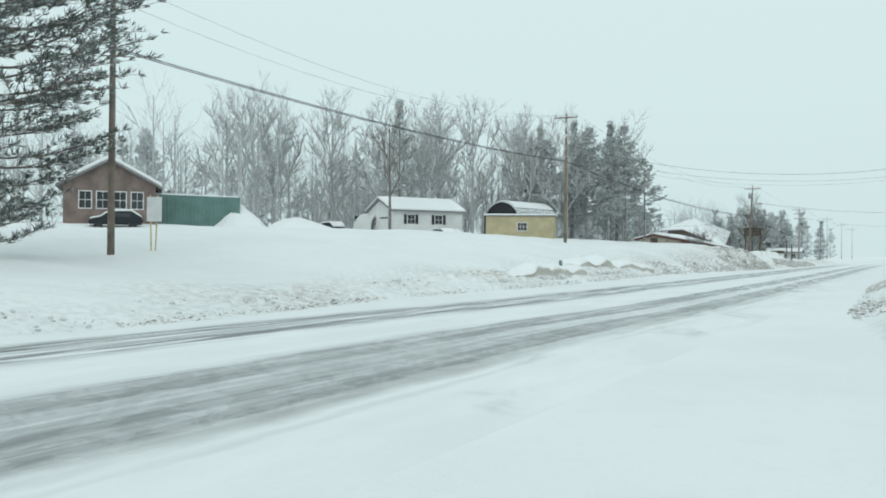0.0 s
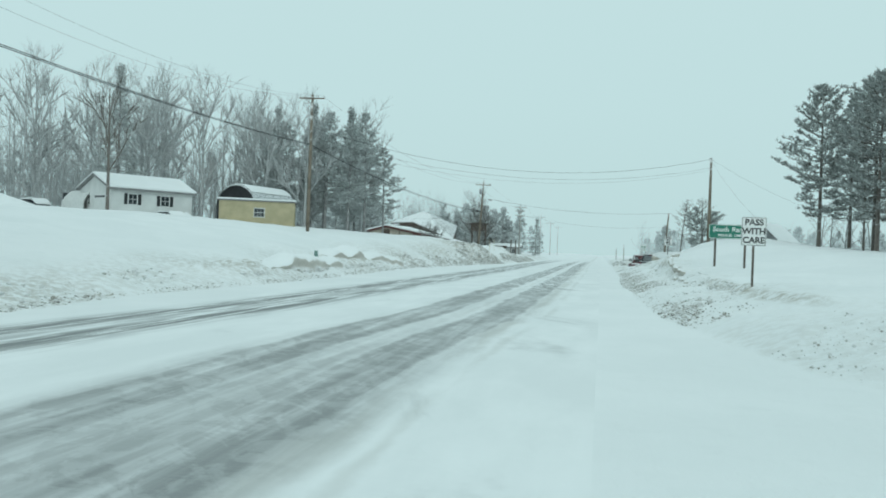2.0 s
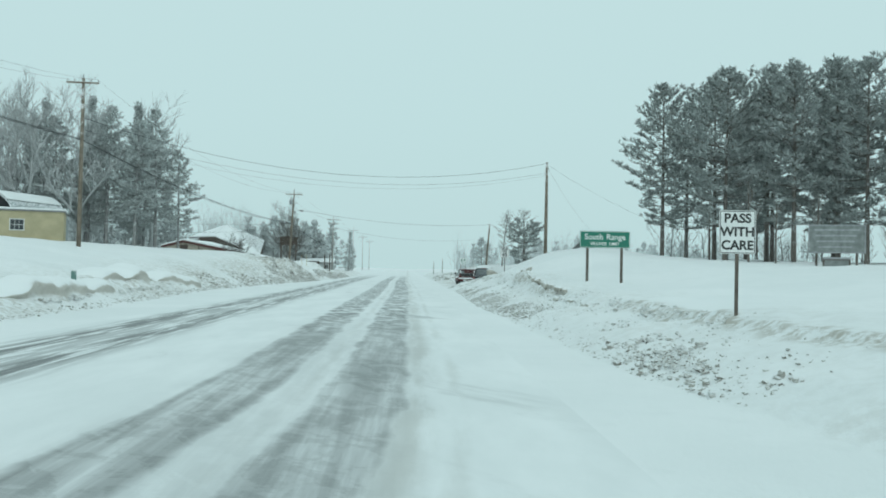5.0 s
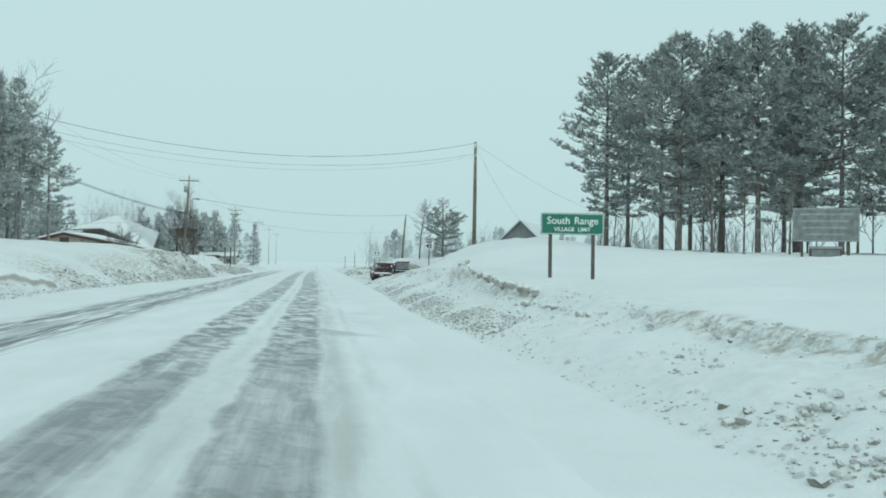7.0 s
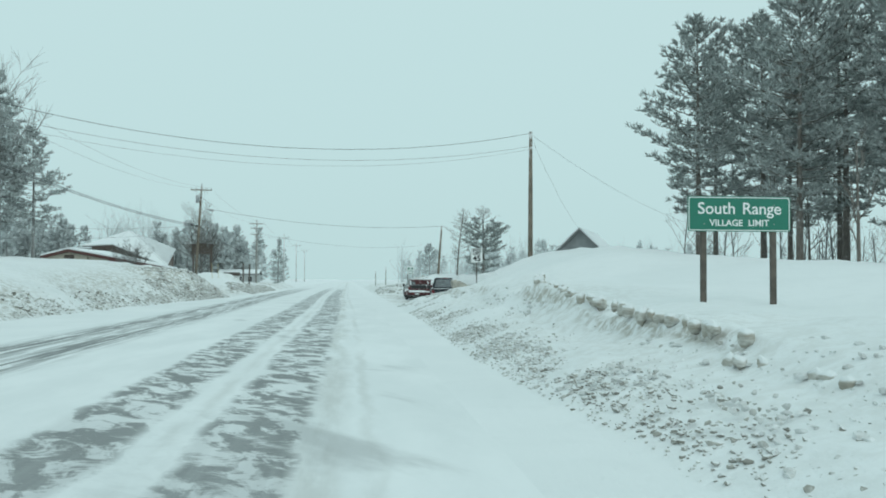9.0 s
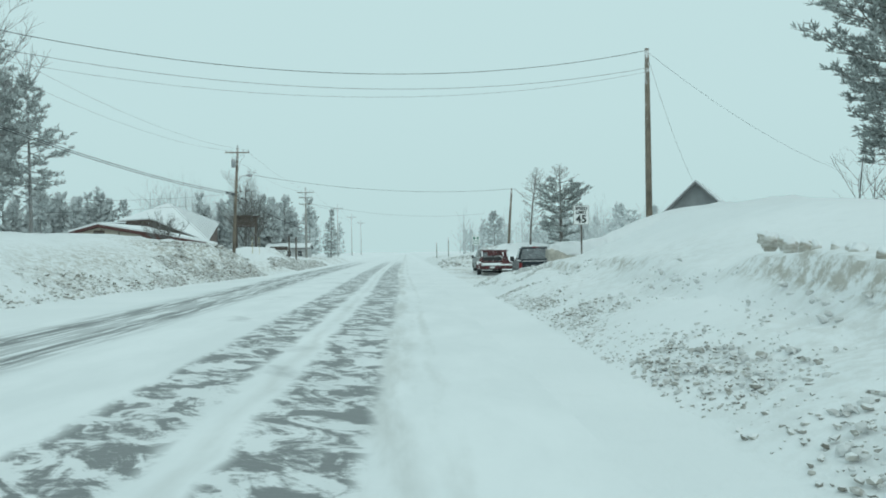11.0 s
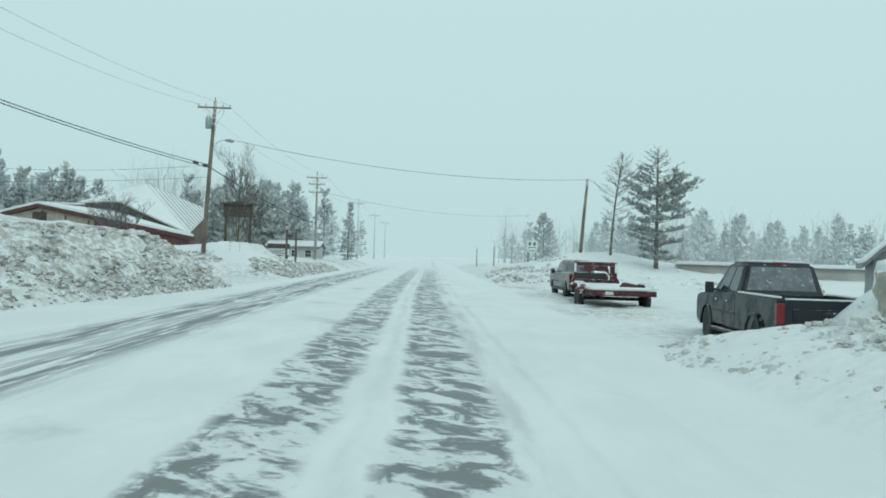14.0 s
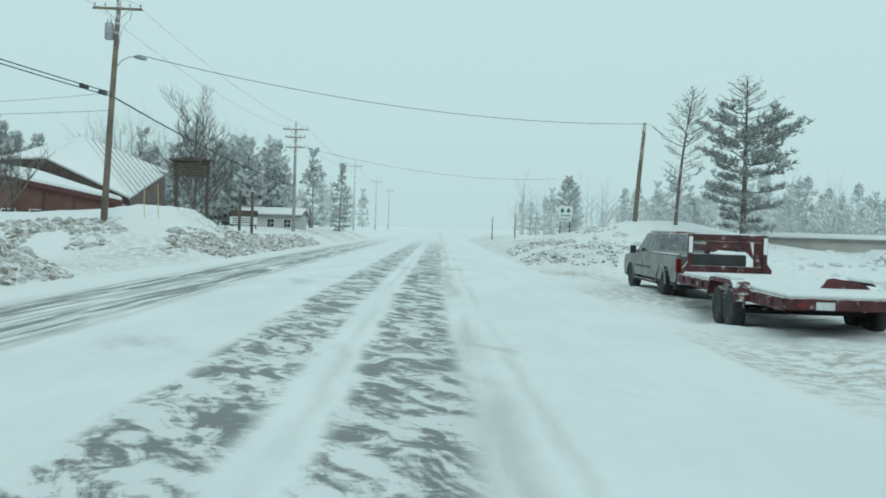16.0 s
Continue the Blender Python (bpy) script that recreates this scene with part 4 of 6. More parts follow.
def pine_mesh(h, bare, radius, seed, step=0.55, size=0.42, blades=6, wide=1.2, peak=0.3, power=1.5, droop=0.08, gaps=0.12, fill=1.0, twigs=1.5, lean=0.0, bald=1.1, stout=1.0, lift=0.9):
    """A pine in whorls: level boughs that turn up at their ends, side twigs, needle tufts; above the share bald of the crown the twigs stand bare."""
    rng = random.Random(seed)
    tv, tf, cv, cf = [], [], [], []
    bend = Vector((rng.uniform(-0.3, 0.3) + lean, rng.uniform(-0.3, 0.3), 0))
    spine = [Vector((bend.x * (i / 7) ** 2, bend.y * (i / 7) ** 2, -0.6 + (h + 0.5) * i / 7)) for i in range(8)]
    limb(tv, tf, spine, (0.012 * h + 0.03) * stout, 0.025, 8)
    up = Vector((0, 0, 1))
    z = bare * h
    while z < 0.985 * h:
        u = (z - bare * h) / (h * (1 - bare))
        shape = 0.55 + 0.45 * u / peak if u < peak else max(0.07, 1 - ((u - peak) / (1 - peak)) ** power)
        n, a0 = rng.choice((3, 4, 4, 5)), rng.uniform(0, 6.283)
        for j in range(n):
            if rng.random() < gaps:
                continue
            az = a0 + j * 6.283 / n + rng.uniform(-0.3, 0.3)
            L = radius * shape * (0.8 + 0.65 * noise.noise(Vector((math.cos(az) * 1.1, math.sin(az) * 1.1, z * 0.35 + seed * 3))))
            L = max(0.28, L * rng.uniform(0.75, 1.12))
            q = min(6.999, max(0.0, (z + rng.uniform(-0.15, 0.15) + 0.6) / (h + 0.5) * 7))
            i = int(q)
            start = spine[i].lerp(spine[i + 1], q - i)
            way = Vector((math.cos(az), math.sin(az), lift * u ** 1.5 - droop + rng.uniform(-0.12, 0.18))).normalized()
            side = way.cross(up).normalized()
            pts = [start + way * (L * k / 4) + up * (0.16 * L * (k / 4) ** 2 - 0.05 * L * math.sin(math.pi * k / 4)) for k in range(5)]
            limb(tv, tf, pts if blades > 4 else [pts[0], pts[4]], 0.014 + 0.011 * L, 0.008, 3)
            bare_bough = rng.random() < (u - bald) * 6
            count = int(2 + L * twigs)
            for m in range(count):
                t = min(0.99, 0.28 + 0.72 * (m + rng.random()) / count)
                k = min(3, int(t * 4))
                p = pts[k].lerp(pts[k + 1], t * 4 - k)
                d = (way * 0.75 + side * (0.85 if m % 2 else -0.85) * rng.uniform(0.5, 1.1) + up * rng.uniform(-0.08, 0.32)).normalized()
                l = 0.42 * L * (1.05 - 0.6 * t) + 0.14
                e = p + d * l + up * 0.06 * l
                limb(tv, tf, [p, e], 0.010 + 0.003 * L, 0.006, 3)
                if bare_bough:
                    for _ in range(3):
                        c = p.lerp(e, rng.uniform(0.3, 0.9))
                        limb(tv, tf, [c, c + (d + Vector((rng.uniform(-1, 1), rng.uniform(-1, 1), rng.uniform(-0.2, 0.9)))).normalized() * 0.45 * l], 0.008, 0.005, 3)
                    continue
                for _ in range(int(fill * (1 + 2.6 * l) + rng.random())):
                    tuft(cv, cf, p.lerp(e, rng.uniform(0.3, 1.05)) + up * rng.gauss(0.02, 0.05), d + up * 0.35, size, rng, blades, wide)
            if not bare_bough:
                for _ in range(int(fill * (1.5 + 1.6 * L))):
                    t = 0.3 + 0.7 * rng.random() ** 0.7
                    k = min(3, int(t * 4))
                    tuft(cv, cf, pts[k].lerp(pts[k + 1], t * 4 - k) + up * rng.gauss(0.03, 0.06), way + up * 0.3, size, rng, blades, wide)
        z += step * rng.uniform(0.7, 1.3) * (1 - 0.45 * u)
    return tv, tf, cv, cf


def bare_mesh(h, spread, seed, limbs=9, twigs=6, fine=5, fork=0.28, stout=1.0, cheap=False):
    rng = random.Random(seed)
    tv, tf, cv, cf = [], [], [], []
    bend = Vector((rng.uniform(-0.4, 0.4), rng.uniform(-0.4, 0.4), 0))
    spine = [Vector((bend.x * (i / 6) ** 1.5, bend.y * (i / 6) ** 1.5, -0.5 + (h * 0.86 + 0.5) * i / 6)) for i in range(7)]
    limb(tv, tf, spine, 0.012 * h + 0.02, 0.03, 7)

    def grow(start, way, L, r, level):
        pts = [start]
        w = way.copy()
        segs = (1, 2, 4)[level] if cheap else (2, 4, 4)[level]
        for k in range(segs):
            w = (w + Vector((rng.uniform(-1, 1), rng.uniform(-1, 1), rng.uniform(-0.3, 0.6))) * 0.16).normalized()
            pts.append(pts[-1] + w * L / segs)
        limb(cv, cf, pts, r, r * 0.5, 3)
        if level == 0:
            return
        for _ in range(twigs if level == 2 else fine):
            t = rng.uniform(0.25, 1.0) * segs
            k = min(segs - 1, int(t))
            p = pts[k].lerp(pts[k + 1], t - k)
            d = (w * 0.9 + Vector((rng.uniform(-1, 1), rng.uniform(-1, 1), rng.uniform(-0.2, 1.0)))).normalized()
            grow(p, d, L * rng.uniform(0.35, 0.6), r * 0.62, level - 1)

    for j in range(limbs):
        f = fork + (0.97 - fork) * (j + rng.random()) / limbs
        i = min(5, int(f * 6))
        p = spine[i].lerp(spine[i + 1], f * 6 - i)
        az = j * 2.4 + rng.uniform(-0.5, 0.5)
        d = Vector((math.cos(az), math.sin(az), rng.uniform(0.7, 1.6) + f * 0.6)).normalized()
        grow(p, d, spread * (1.15 - 0.55 * f) * rng.uniform(0.8, 1.15), 0.007 * h * (1.15 - f) * stout, 2)
    return tv, tf, cv, cf


def tree(name, data, m, mats, label, category, group=""):
    root = thing(name, m, label, category, group)
    mesh_object("trunk", data[0], data[1], mats[0], root, smooth=True)
    mesh_object("crown", data[2], data[3], mats[1], root)
    return root


def woods(name, kinds, spots, mats, label):
    """Many far trees as one mesh."""
    verts, faces, idx = [], [], []
    for k, (x, y, s) in enumerate(spots):
        tv, tf, cv, cf = kinds[k % len(kinds)]
        c, sn = math.cos(k * 2.1), math.sin(k * 2.1)
        z = ground_z(x, y) - 0.1
        for vs, fs, mi in ((tv, tf, 0), (cv, cf, 1)):
            base = len(verts)
            verts += [(x + s * (c * v.x - sn * v.y), y + s * (sn * v.x + c * v.y), z + s * v.z) for v in vs]
            faces += [tuple(i + base for i in f) for f in fs]
            idx += [mi] * len(fs)
    return tagged(mesh_object(name, verts, faces, list(mats), index=idx), label, "woods", kind="stuff")


# Bark and crown pairs, graded by how much haze their colours hold.
HAZE_MID = (MAT_BARK_HAZE_LOW, MAT_NEEDLE_HAZE_MID)
BARE_HAZE_MID = (MAT_BARK_HAZE_MID, MAT_BARK_HAZE_MID)
NEAR, HAZE_LOW, HAZE_FAR = (MAT_BARK, MAT_NEEDLE), (MAT_BARK_HAZE_LOW, MAT_NEEDLE_HAZE_LOW), (MAT_BARK_HAZE_FAR, MAT_NEEDLE_HAZE_FAR)
BARE_NEAR, BARE_HAZE_LOW, BARE_HAZE_FAR = (MAT_BARK, MAT_BARK), (MAT_BARK_HAZE_LOW, MAT_BARK_HAZE_LOW), (MAT_BARK_HAZE_FAR, MAT_BARK_HAZE_FAR)

# red pine grove on the rise beside the village sign
def plant(name, kinds, spots, mats, label, group, category="tree", turn=77, every=None):
    """Trees of a few shapes, each with its own size and turn."""
    made = []
    for i, (gx, gy, gs) in enumerate(spots):
        m = pose(gx, gy, ground_z(gx, gy) - 0.1, 0, 0, i * turn)
        if i < len(kinds):
            t = tree(name, kinds[i], m, mats, label, category, group)
            made.append(t)
        else:
            t = copy_thing(made[i % len(kinds)], m)
        t.scale = (gs, gs, gs)
    return made


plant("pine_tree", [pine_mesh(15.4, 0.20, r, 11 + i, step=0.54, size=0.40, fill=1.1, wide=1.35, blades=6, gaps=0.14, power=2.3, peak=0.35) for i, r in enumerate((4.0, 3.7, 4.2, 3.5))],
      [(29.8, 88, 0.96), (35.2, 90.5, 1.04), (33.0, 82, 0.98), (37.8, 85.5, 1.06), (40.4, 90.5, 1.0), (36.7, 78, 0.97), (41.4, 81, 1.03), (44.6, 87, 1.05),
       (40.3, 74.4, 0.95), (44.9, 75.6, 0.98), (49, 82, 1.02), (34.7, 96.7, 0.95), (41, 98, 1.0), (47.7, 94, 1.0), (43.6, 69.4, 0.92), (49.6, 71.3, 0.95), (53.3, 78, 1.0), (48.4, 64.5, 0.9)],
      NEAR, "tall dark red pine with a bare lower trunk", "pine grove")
rng = random.Random(9)
plant("sapling", [bare_mesh(6.5, 1.8, 60 + i, limbs=8, twigs=4, fine=3, fork=0.2) for i in range(2)],
      [(rng.uniform(30, 52), rng.uniform(66, 98), rng.uniform(0.7, 1.2)) for _ in range(16)], BARE_NEAR, "thin leafless sapling under the pines", "saplings in the grove", turn=53)

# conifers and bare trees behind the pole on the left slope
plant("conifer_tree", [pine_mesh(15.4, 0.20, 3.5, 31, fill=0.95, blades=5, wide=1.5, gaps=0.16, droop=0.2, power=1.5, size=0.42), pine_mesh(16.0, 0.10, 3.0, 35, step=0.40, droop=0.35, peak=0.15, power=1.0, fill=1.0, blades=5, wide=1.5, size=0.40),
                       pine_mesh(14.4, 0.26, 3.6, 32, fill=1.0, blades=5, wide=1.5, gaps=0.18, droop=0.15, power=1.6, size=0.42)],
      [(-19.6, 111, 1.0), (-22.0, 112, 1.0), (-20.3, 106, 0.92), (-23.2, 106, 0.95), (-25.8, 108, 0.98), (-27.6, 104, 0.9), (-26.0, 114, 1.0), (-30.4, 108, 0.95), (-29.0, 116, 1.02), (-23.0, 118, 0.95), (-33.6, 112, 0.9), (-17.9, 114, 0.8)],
      HAZE_LOW, "tall snow-dusted conifer on the slope behind the pole, needles paled for haze", "conifers on the slope", turn=61)
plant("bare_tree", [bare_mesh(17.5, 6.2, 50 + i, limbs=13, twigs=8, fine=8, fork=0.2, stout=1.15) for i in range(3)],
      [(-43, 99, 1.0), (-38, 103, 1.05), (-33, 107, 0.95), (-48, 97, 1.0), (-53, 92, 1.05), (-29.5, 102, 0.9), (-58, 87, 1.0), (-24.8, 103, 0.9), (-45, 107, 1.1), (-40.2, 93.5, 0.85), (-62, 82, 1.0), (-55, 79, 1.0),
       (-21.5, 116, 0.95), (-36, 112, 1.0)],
      BARE_HAZE_MID, "leafless hardwood tree behind the white house", "bare trees behind the houses", turn=83)
tree("spruce_tree", pine_mesh(16.5, 0.12, 2.7, 71, step=0.45, droop=0.3, peak=0.15, power=0.95, size=0.38), pose(-41.5, 90, 3.9), HAZE_LOW, "single spruce standing above the white house", "tree")
tree("bare_tree", bare_mesh(13.5, 4.6, 73, limbs=9, twigs=6, fine=5, fork=0.32), pose(-34.6, 77.0, 3.8), BARE_NEAR, "leafless tree standing before the white house", "tree")

# large white pine beside the first pole
tree("white_pine", pine_mesh(19.0, 0.05, 7.4, 81, step=0.62, size=0.33, fill=1.25, twigs=1.9, gaps=0.08, blades=8, wide=0.8, power=2.0, droop=0.02, lift=0.5, stout=1.2), pose(-18.5, 20.8, 1.2, 0, 0, 40), (MAT_BARK, MAT_NEEDLE_GREEN), "large white pine with snow on its spreading boughs", "tree")

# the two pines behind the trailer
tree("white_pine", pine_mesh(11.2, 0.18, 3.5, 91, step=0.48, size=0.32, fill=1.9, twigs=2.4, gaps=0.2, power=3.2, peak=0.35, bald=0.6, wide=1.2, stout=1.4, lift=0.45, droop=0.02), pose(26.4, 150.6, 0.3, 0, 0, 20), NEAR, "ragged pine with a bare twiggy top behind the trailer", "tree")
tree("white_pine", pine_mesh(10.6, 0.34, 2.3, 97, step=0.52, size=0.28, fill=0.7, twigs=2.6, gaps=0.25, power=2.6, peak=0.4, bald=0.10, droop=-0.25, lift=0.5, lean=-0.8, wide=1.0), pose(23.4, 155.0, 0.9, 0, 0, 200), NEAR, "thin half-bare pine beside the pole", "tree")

# bare tree, lone spruce and shrub by the side street
tree("bare_tree", bare_mesh(11.6, 4.4, 101, limbs=22, twigs=8, fine=8, fork=0.06, stout=0.8), pose(-13.9, 174.0, 1.2), (MAT_BARK_GREY, MAT_BARK_GREY), "leafless maple behind the wooden tower sign", "tree")
tree("spruce_tree", pine_mesh(8.6, 0.05, 2.0, 103, step=0.36, droop=0.25, peak=0.1, power=0.95, fill=1.3, size=0.30), pose(-4.9, 207, 0.7), HAZE_LOW, "dark spruce standing at the roadside", "tree")
tree("bare_shrub", bare_mesh(4.0, 2.6, 105, limbs=18, twigs=8, fine=7, fork=0.04, stout=1.5), pose(-18.3, 148.5, 1.7), (MAT_BARK_GREY, MAT_BARK_GREY), "leafless shrub in front of the snowy roof", "shrub")

far_con = [pine_mesh(11, 0.06, r, 120 + i, step=0.9, droop=0.15, peak=0.25, power=p, fill=0.5, twigs=0.8, size=0.85, blades=2, wide=3.6) for i, (r, p) in enumerate(((2.6, 1.0), (3.1, 1.8), (2.4, 0.9)))]
far_bare = [bare_mesh(13, 4.8, 130 + i, limbs=9, twigs=4, fine=2, fork=0.15, stout=0.8, cheap=True) for i in range(3)]
rng = random.Random(5)


def strew(count, x0, x1, y0, y1, s0, s1):
    return [(rng.uniform(x0, x1), rng.uniform(y0, y1), rng.uniform(s0, s1)) for _ in range(count)]


# Far woods get paler materials with distance, as haze would make them.
woods("far_woods", far_bare, strew(64, -88, -50, 62, 118, 0.9, 1.25), BARE_HAZE_MID, "dense leafless woods, bark paled for the haze of blowing snow")
woods("far_woods", far_bare, strew(85, -74, -31, 112, 130, 0.85, 1.2), BARE_HAZE_MID, "dense leafless woods behind the houses")
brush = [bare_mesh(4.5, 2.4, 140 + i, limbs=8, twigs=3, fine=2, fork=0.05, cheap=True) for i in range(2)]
woods("brushwood", brush, strew(44, -66, -30, 98, 114, 0.8, 1.5), BARE_HAZE_MID, "thicket of leafless brush under the trees")
woods("brushwood", brush, strew(30, -80, -50, 44, 94, 0.8, 1.5), BARE_HAZE_MID, "thicket of leafless brush under the trees")
woods("brushwood", brush, strew(30, 31, 56, 90, 106, 0.6, 1.1), BARE_HAZE_LOW, "leafless brush under the pine grove")
woods("far_woods", far_bare, strew(36, -86, -58, 20, 62, 0.9, 1.2), BARE_HAZE_MID, "leafless woods behind the brick house")
woods("far_woods", far_con, strew(16, -92, -68, 50, 120, 0.8, 1.1), HAZE_MID, "conifers among the leafless woods")
woods("far_woods", far_con, strew(46, -24, -8.5, 188, 216, 0.6, 0.95), HAZE_MID, "snow-dusted conifers along the road ahead, paled for haze")
woods("far_woods", far_con, strew(72, -74, -37, 184, 204, 0.65, 1.05), HAZE_MID, "conifers behind the large snowy roof")
woods("far_woods", far_bare, strew(40, -38, -17, 196, 224, 0.75, 1.1), BARE_HAZE_FAR, "pale leafless trees behind the roofs")
woods("far_woods", far_con + far_bare, strew(120, 20, 74, 217, 258, 0.36, 0.76), HAZE_FAR, "pale woods along the road far ahead")
woods("far_woods", far_bare + far_con, strew(105, 36, 96, 190, 225, 0.36, 0.74), HAZE_FAR, "pale mixed woods behind the yard")
woods("far_woods", far_con + far_bare, strew(34, -38, -12, 235, 320, 0.6, 0.9), HAZE_FAR, "pale woods far along the road")
tree("pine_tree", pine_mesh(8.0, 0.12, 2.3, 108, step=0.5, fill=1.0, power=2.2, size=0.42, blades=5, wide=1.6), pose(25.2, 214.0, 0.9), HAZE_MID, "round-headed pine standing out of the far woods", "tree")


# ---- buildings ----
def window_part(parent, m, w, h, shutters=False, bars=1):
    """A framed window standing slightly proud of a wall; m puts it on the wall, facing -y."""
    root = new("window")
    root.matrix_basis = m
    root.parent = parent
    t = 0.07
    part("frame", boxes((-w / 2 - t, -w / 2, -0.05, 0.0, -h / 2 - t, h / 2 + t), (w / 2, w / 2 + t, -0.05, 0.0, -h / 2 - t, h / 2 + t),
                        (-w / 2, w / 2, -0.05, 0.0, h / 2, h / 2 + t), (-w / 2, w / 2, -0.06, 0.0, -h / 2 - t, -h / 2)), MAT_TRIM, root)
    part("pane", boxes((-w / 2, w / 2, -0.02, 0.0, -h / 2, h / 2)), MAT_GLASS, root)
    part("sash_bar", boxes((-w / 2, w / 2, -0.045, -0.02, -0.02, 0.02), *[(x - 0.015, x + 0.015, -0.04, -0.022, -h / 2, h / 2)
                                                                          for x in (w * (k + 1) / (bars + 1) - w / 2 for k in range(bars))]), MAT_TRIM, root)
    if shutters:
        for s in (-1, 1):
            part("shutter", boxes((s * (w / 2 + 0.28) - 0.17, s * (w / 2 + 0.28) + 0.17, -0.045, 0.0, -h / 2 - 0.05, h / 2 + 0.05)), MAT_DARK, root, "dark shutter")
    return root


def siding(x0, x1, z0, z1, y, step=0.14):
    """Overlapping boards on a wall that faces -y, each leaning out at its lower edge."""
    bm = bmesh.new()
    z = z0
    while z < z1 - 0.01:
        t = min(z + step, z1)
        v = [bm.verts.new(p) for p in ((x0, y - 0.022, z), (x1, y - 0.022, z), (x1, y - 0.004, t), (x0, y - 0.004, t), (x0, y, z), (x1, y, z))]
        bm.faces.new((v[0], v[1], v[2], v[3]))
        bm.faces.new((v[4], v[5], v[1], v[0]))
        z = t
    return bm


def gable_house(name, m, w, d, wall, rise, mats, label, over=0.35, snow=0.22, below=1.5, category="house"):
    """Walls and a gabled roof with a thick snow load; the ridge runs along x, the front faces -y, the origin is the front left corner."""
    root = thing(name, m, label, category)
    bm = bmesh.new()
    box(bm, 0, w, 0, d, -below, wall)
    for x0, x1 in ((0, 0.12), (w - 0.12, w)):
        a = [bm.verts.new(p) for p in ((x0, 0, wall), (x0, d, wall), (x0, d / 2, wall + rise))]
        b = [bm.verts.new(p) for p in ((x1, 0, wall), (x1, d, wall), (x1, d / 2, wall + rise))]
        bm.faces.new(a)
        bm.faces.new(b[::-1])
        for k in range(3):
            bm.faces.new((a[k], b[k], b[(k + 1) % 3], a[(k + 1) % 3]))
    bmesh.ops.recalc_face_normals(bm, faces=bm.faces)
    part("wall", bm, mats[0], root)
    part("siding", siding(0.01, w - 0.01, 0, wall, -0.002), mats[0], root)
    k = rise / (d / 2)
    lo = wall - over * k

    def slab(z0, z1, ext, mat, nm, lab, round_edges=0.0):
        bm = bmesh.new()
        prof = [(-over - ext, lo + z0), (d / 2, wall + rise + z0), (d + over + ext, lo + z0), (d + over + ext, lo + z1), (d / 2, wall + rise + z1), (-over - ext, lo + z1)]
        a = [bm.verts.new((-over, y, z)) for y, z in prof]
        b = [bm.verts.new((w + over, y, z)) for y, z in prof]
        bm.faces.new(a)
        bm.faces.new(b[::-1])
        for i in range(6):
            bm.faces.new((a[i], b[i], b[(i + 1) % 6], a[(i + 1) % 6]))
        bmesh.ops.recalc_face_normals(bm, faces=bm.faces)
        if round_edges:
            bmesh.ops.bevel(bm, geom=list(bm.edges), offset=round_edges, segments=3, affect="EDGES")
        return part(nm, bm, mat, root, lab)
    slab(0.0, 0.16, 0.0, mats[1], "roof", "dark roof edge")
    slab(0.163, 0.163 + snow, -0.04, MAT_SNOW, "snow_load", "thick snow lying on the roof", 0.07)
    return root


# white bungalow with arched carport
white = gable_house("white_house", pose(-35.7, 79.3, 4.15, 0, 0, 57), 8.6, 6.6, 2.2, 1.3, (MAT_WHITEWALL, MAT_GREYROOF), "white bungalow half buried in snow with a snow-laden roof")
for wx in (2.2, 5.6):
    window_part(white, pose(wx, -0.004, 1.25), 0.85, 0.95, True)
door = part("garage_door", boxes((-0.05, -0.002, 1.0, 3.4, -0.4, 1.7), *[(-0.07, -0.05, 1.02, 3.38, z, z + 0.36) for z in (-0.36, 0.04, 0.44, 0.84)]), MAT_TRIM, white, "panelled white garage door")
for k in range(4):
    part("pane", boxes((-0.075, -0.05, 1.15 + k * 0.56, 1.55 + k * 0.56, 1.3, 1.5)), MAT_GLASS, door)
window_part(white, pose(-0.004, 4.6, 1.1) @ pose(0, 0, 0, 0, 0, -90), 0.5, 0.9)
carport = thing("carport", pose(-39.0, 82.6, 4.1, 0, 0, 57), "arched snow-covered carport beside the white bungalow", "carport")
bm = bmesh.new()
outer = [(1.6 * math.cos(radians(a)), 0.7 + 1.5 * math.sin(radians(a))) for a in range(0, 181, 12)]
prism(bm, [(1.6, -1.0)] + outer + [(-1.6, -1.0)] + [(-1.5, -1.0)] + [(x * 0.94, z - 0.06) for x, z in outer[::-1]] + [(1.5, -1.0)], 0, 5.0)
part("shell", bm, MAT_TRIM, carport, "white arched cover")
part("back_wall", boxes((-1.5, 1.5, 4.8, 4.9, -1.0, 1.9)), MAT_DARK, carport)

# yellow shed and the hoop building behind it
shed = thing("yellow_shed", pose(-28.6, 87.4, 3.8, 0, 0, 19), "flat-roofed yellow shed on the slope, siding paled for haze", "shed")
part("wall", boxes((0, 7.8, 0, 4.0, -1.2, 2.1)), MAT_YELLOW, shed)
part("siding", siding(0.01, 7.79, -0.6, 2.1, -0.002, 0.16), MAT_YELLOW, shed)
part("side_siding", siding(0.01, 3.99, -0.6, 2.1, -0.002, 0.16), MAT_YELLOW, shed).matrix_basis = pose(7.8, 0, 0, 0, 0, 90)
part("corner_post", boxes((-0.05, 0.12, -0.05, 0.1, -1.2, 2.12)), MAT_DARK, shed)
part("roof", boxes((-0.15, 7.95, -0.15, 4.15, 2.1, 2.22), bevel=0.02), MAT_GREYROOF, shed)
part("snow_load", boxes((-0.14, 7.94, -0.14, 4.14, 2.223, 2.40), bevel=0.07), MAT_SNOW, shed, "snow on the flat roof")
win = window_part(shed, pose(4.2, -0.02, 0.95), 1.0, 0.85, False, 2)

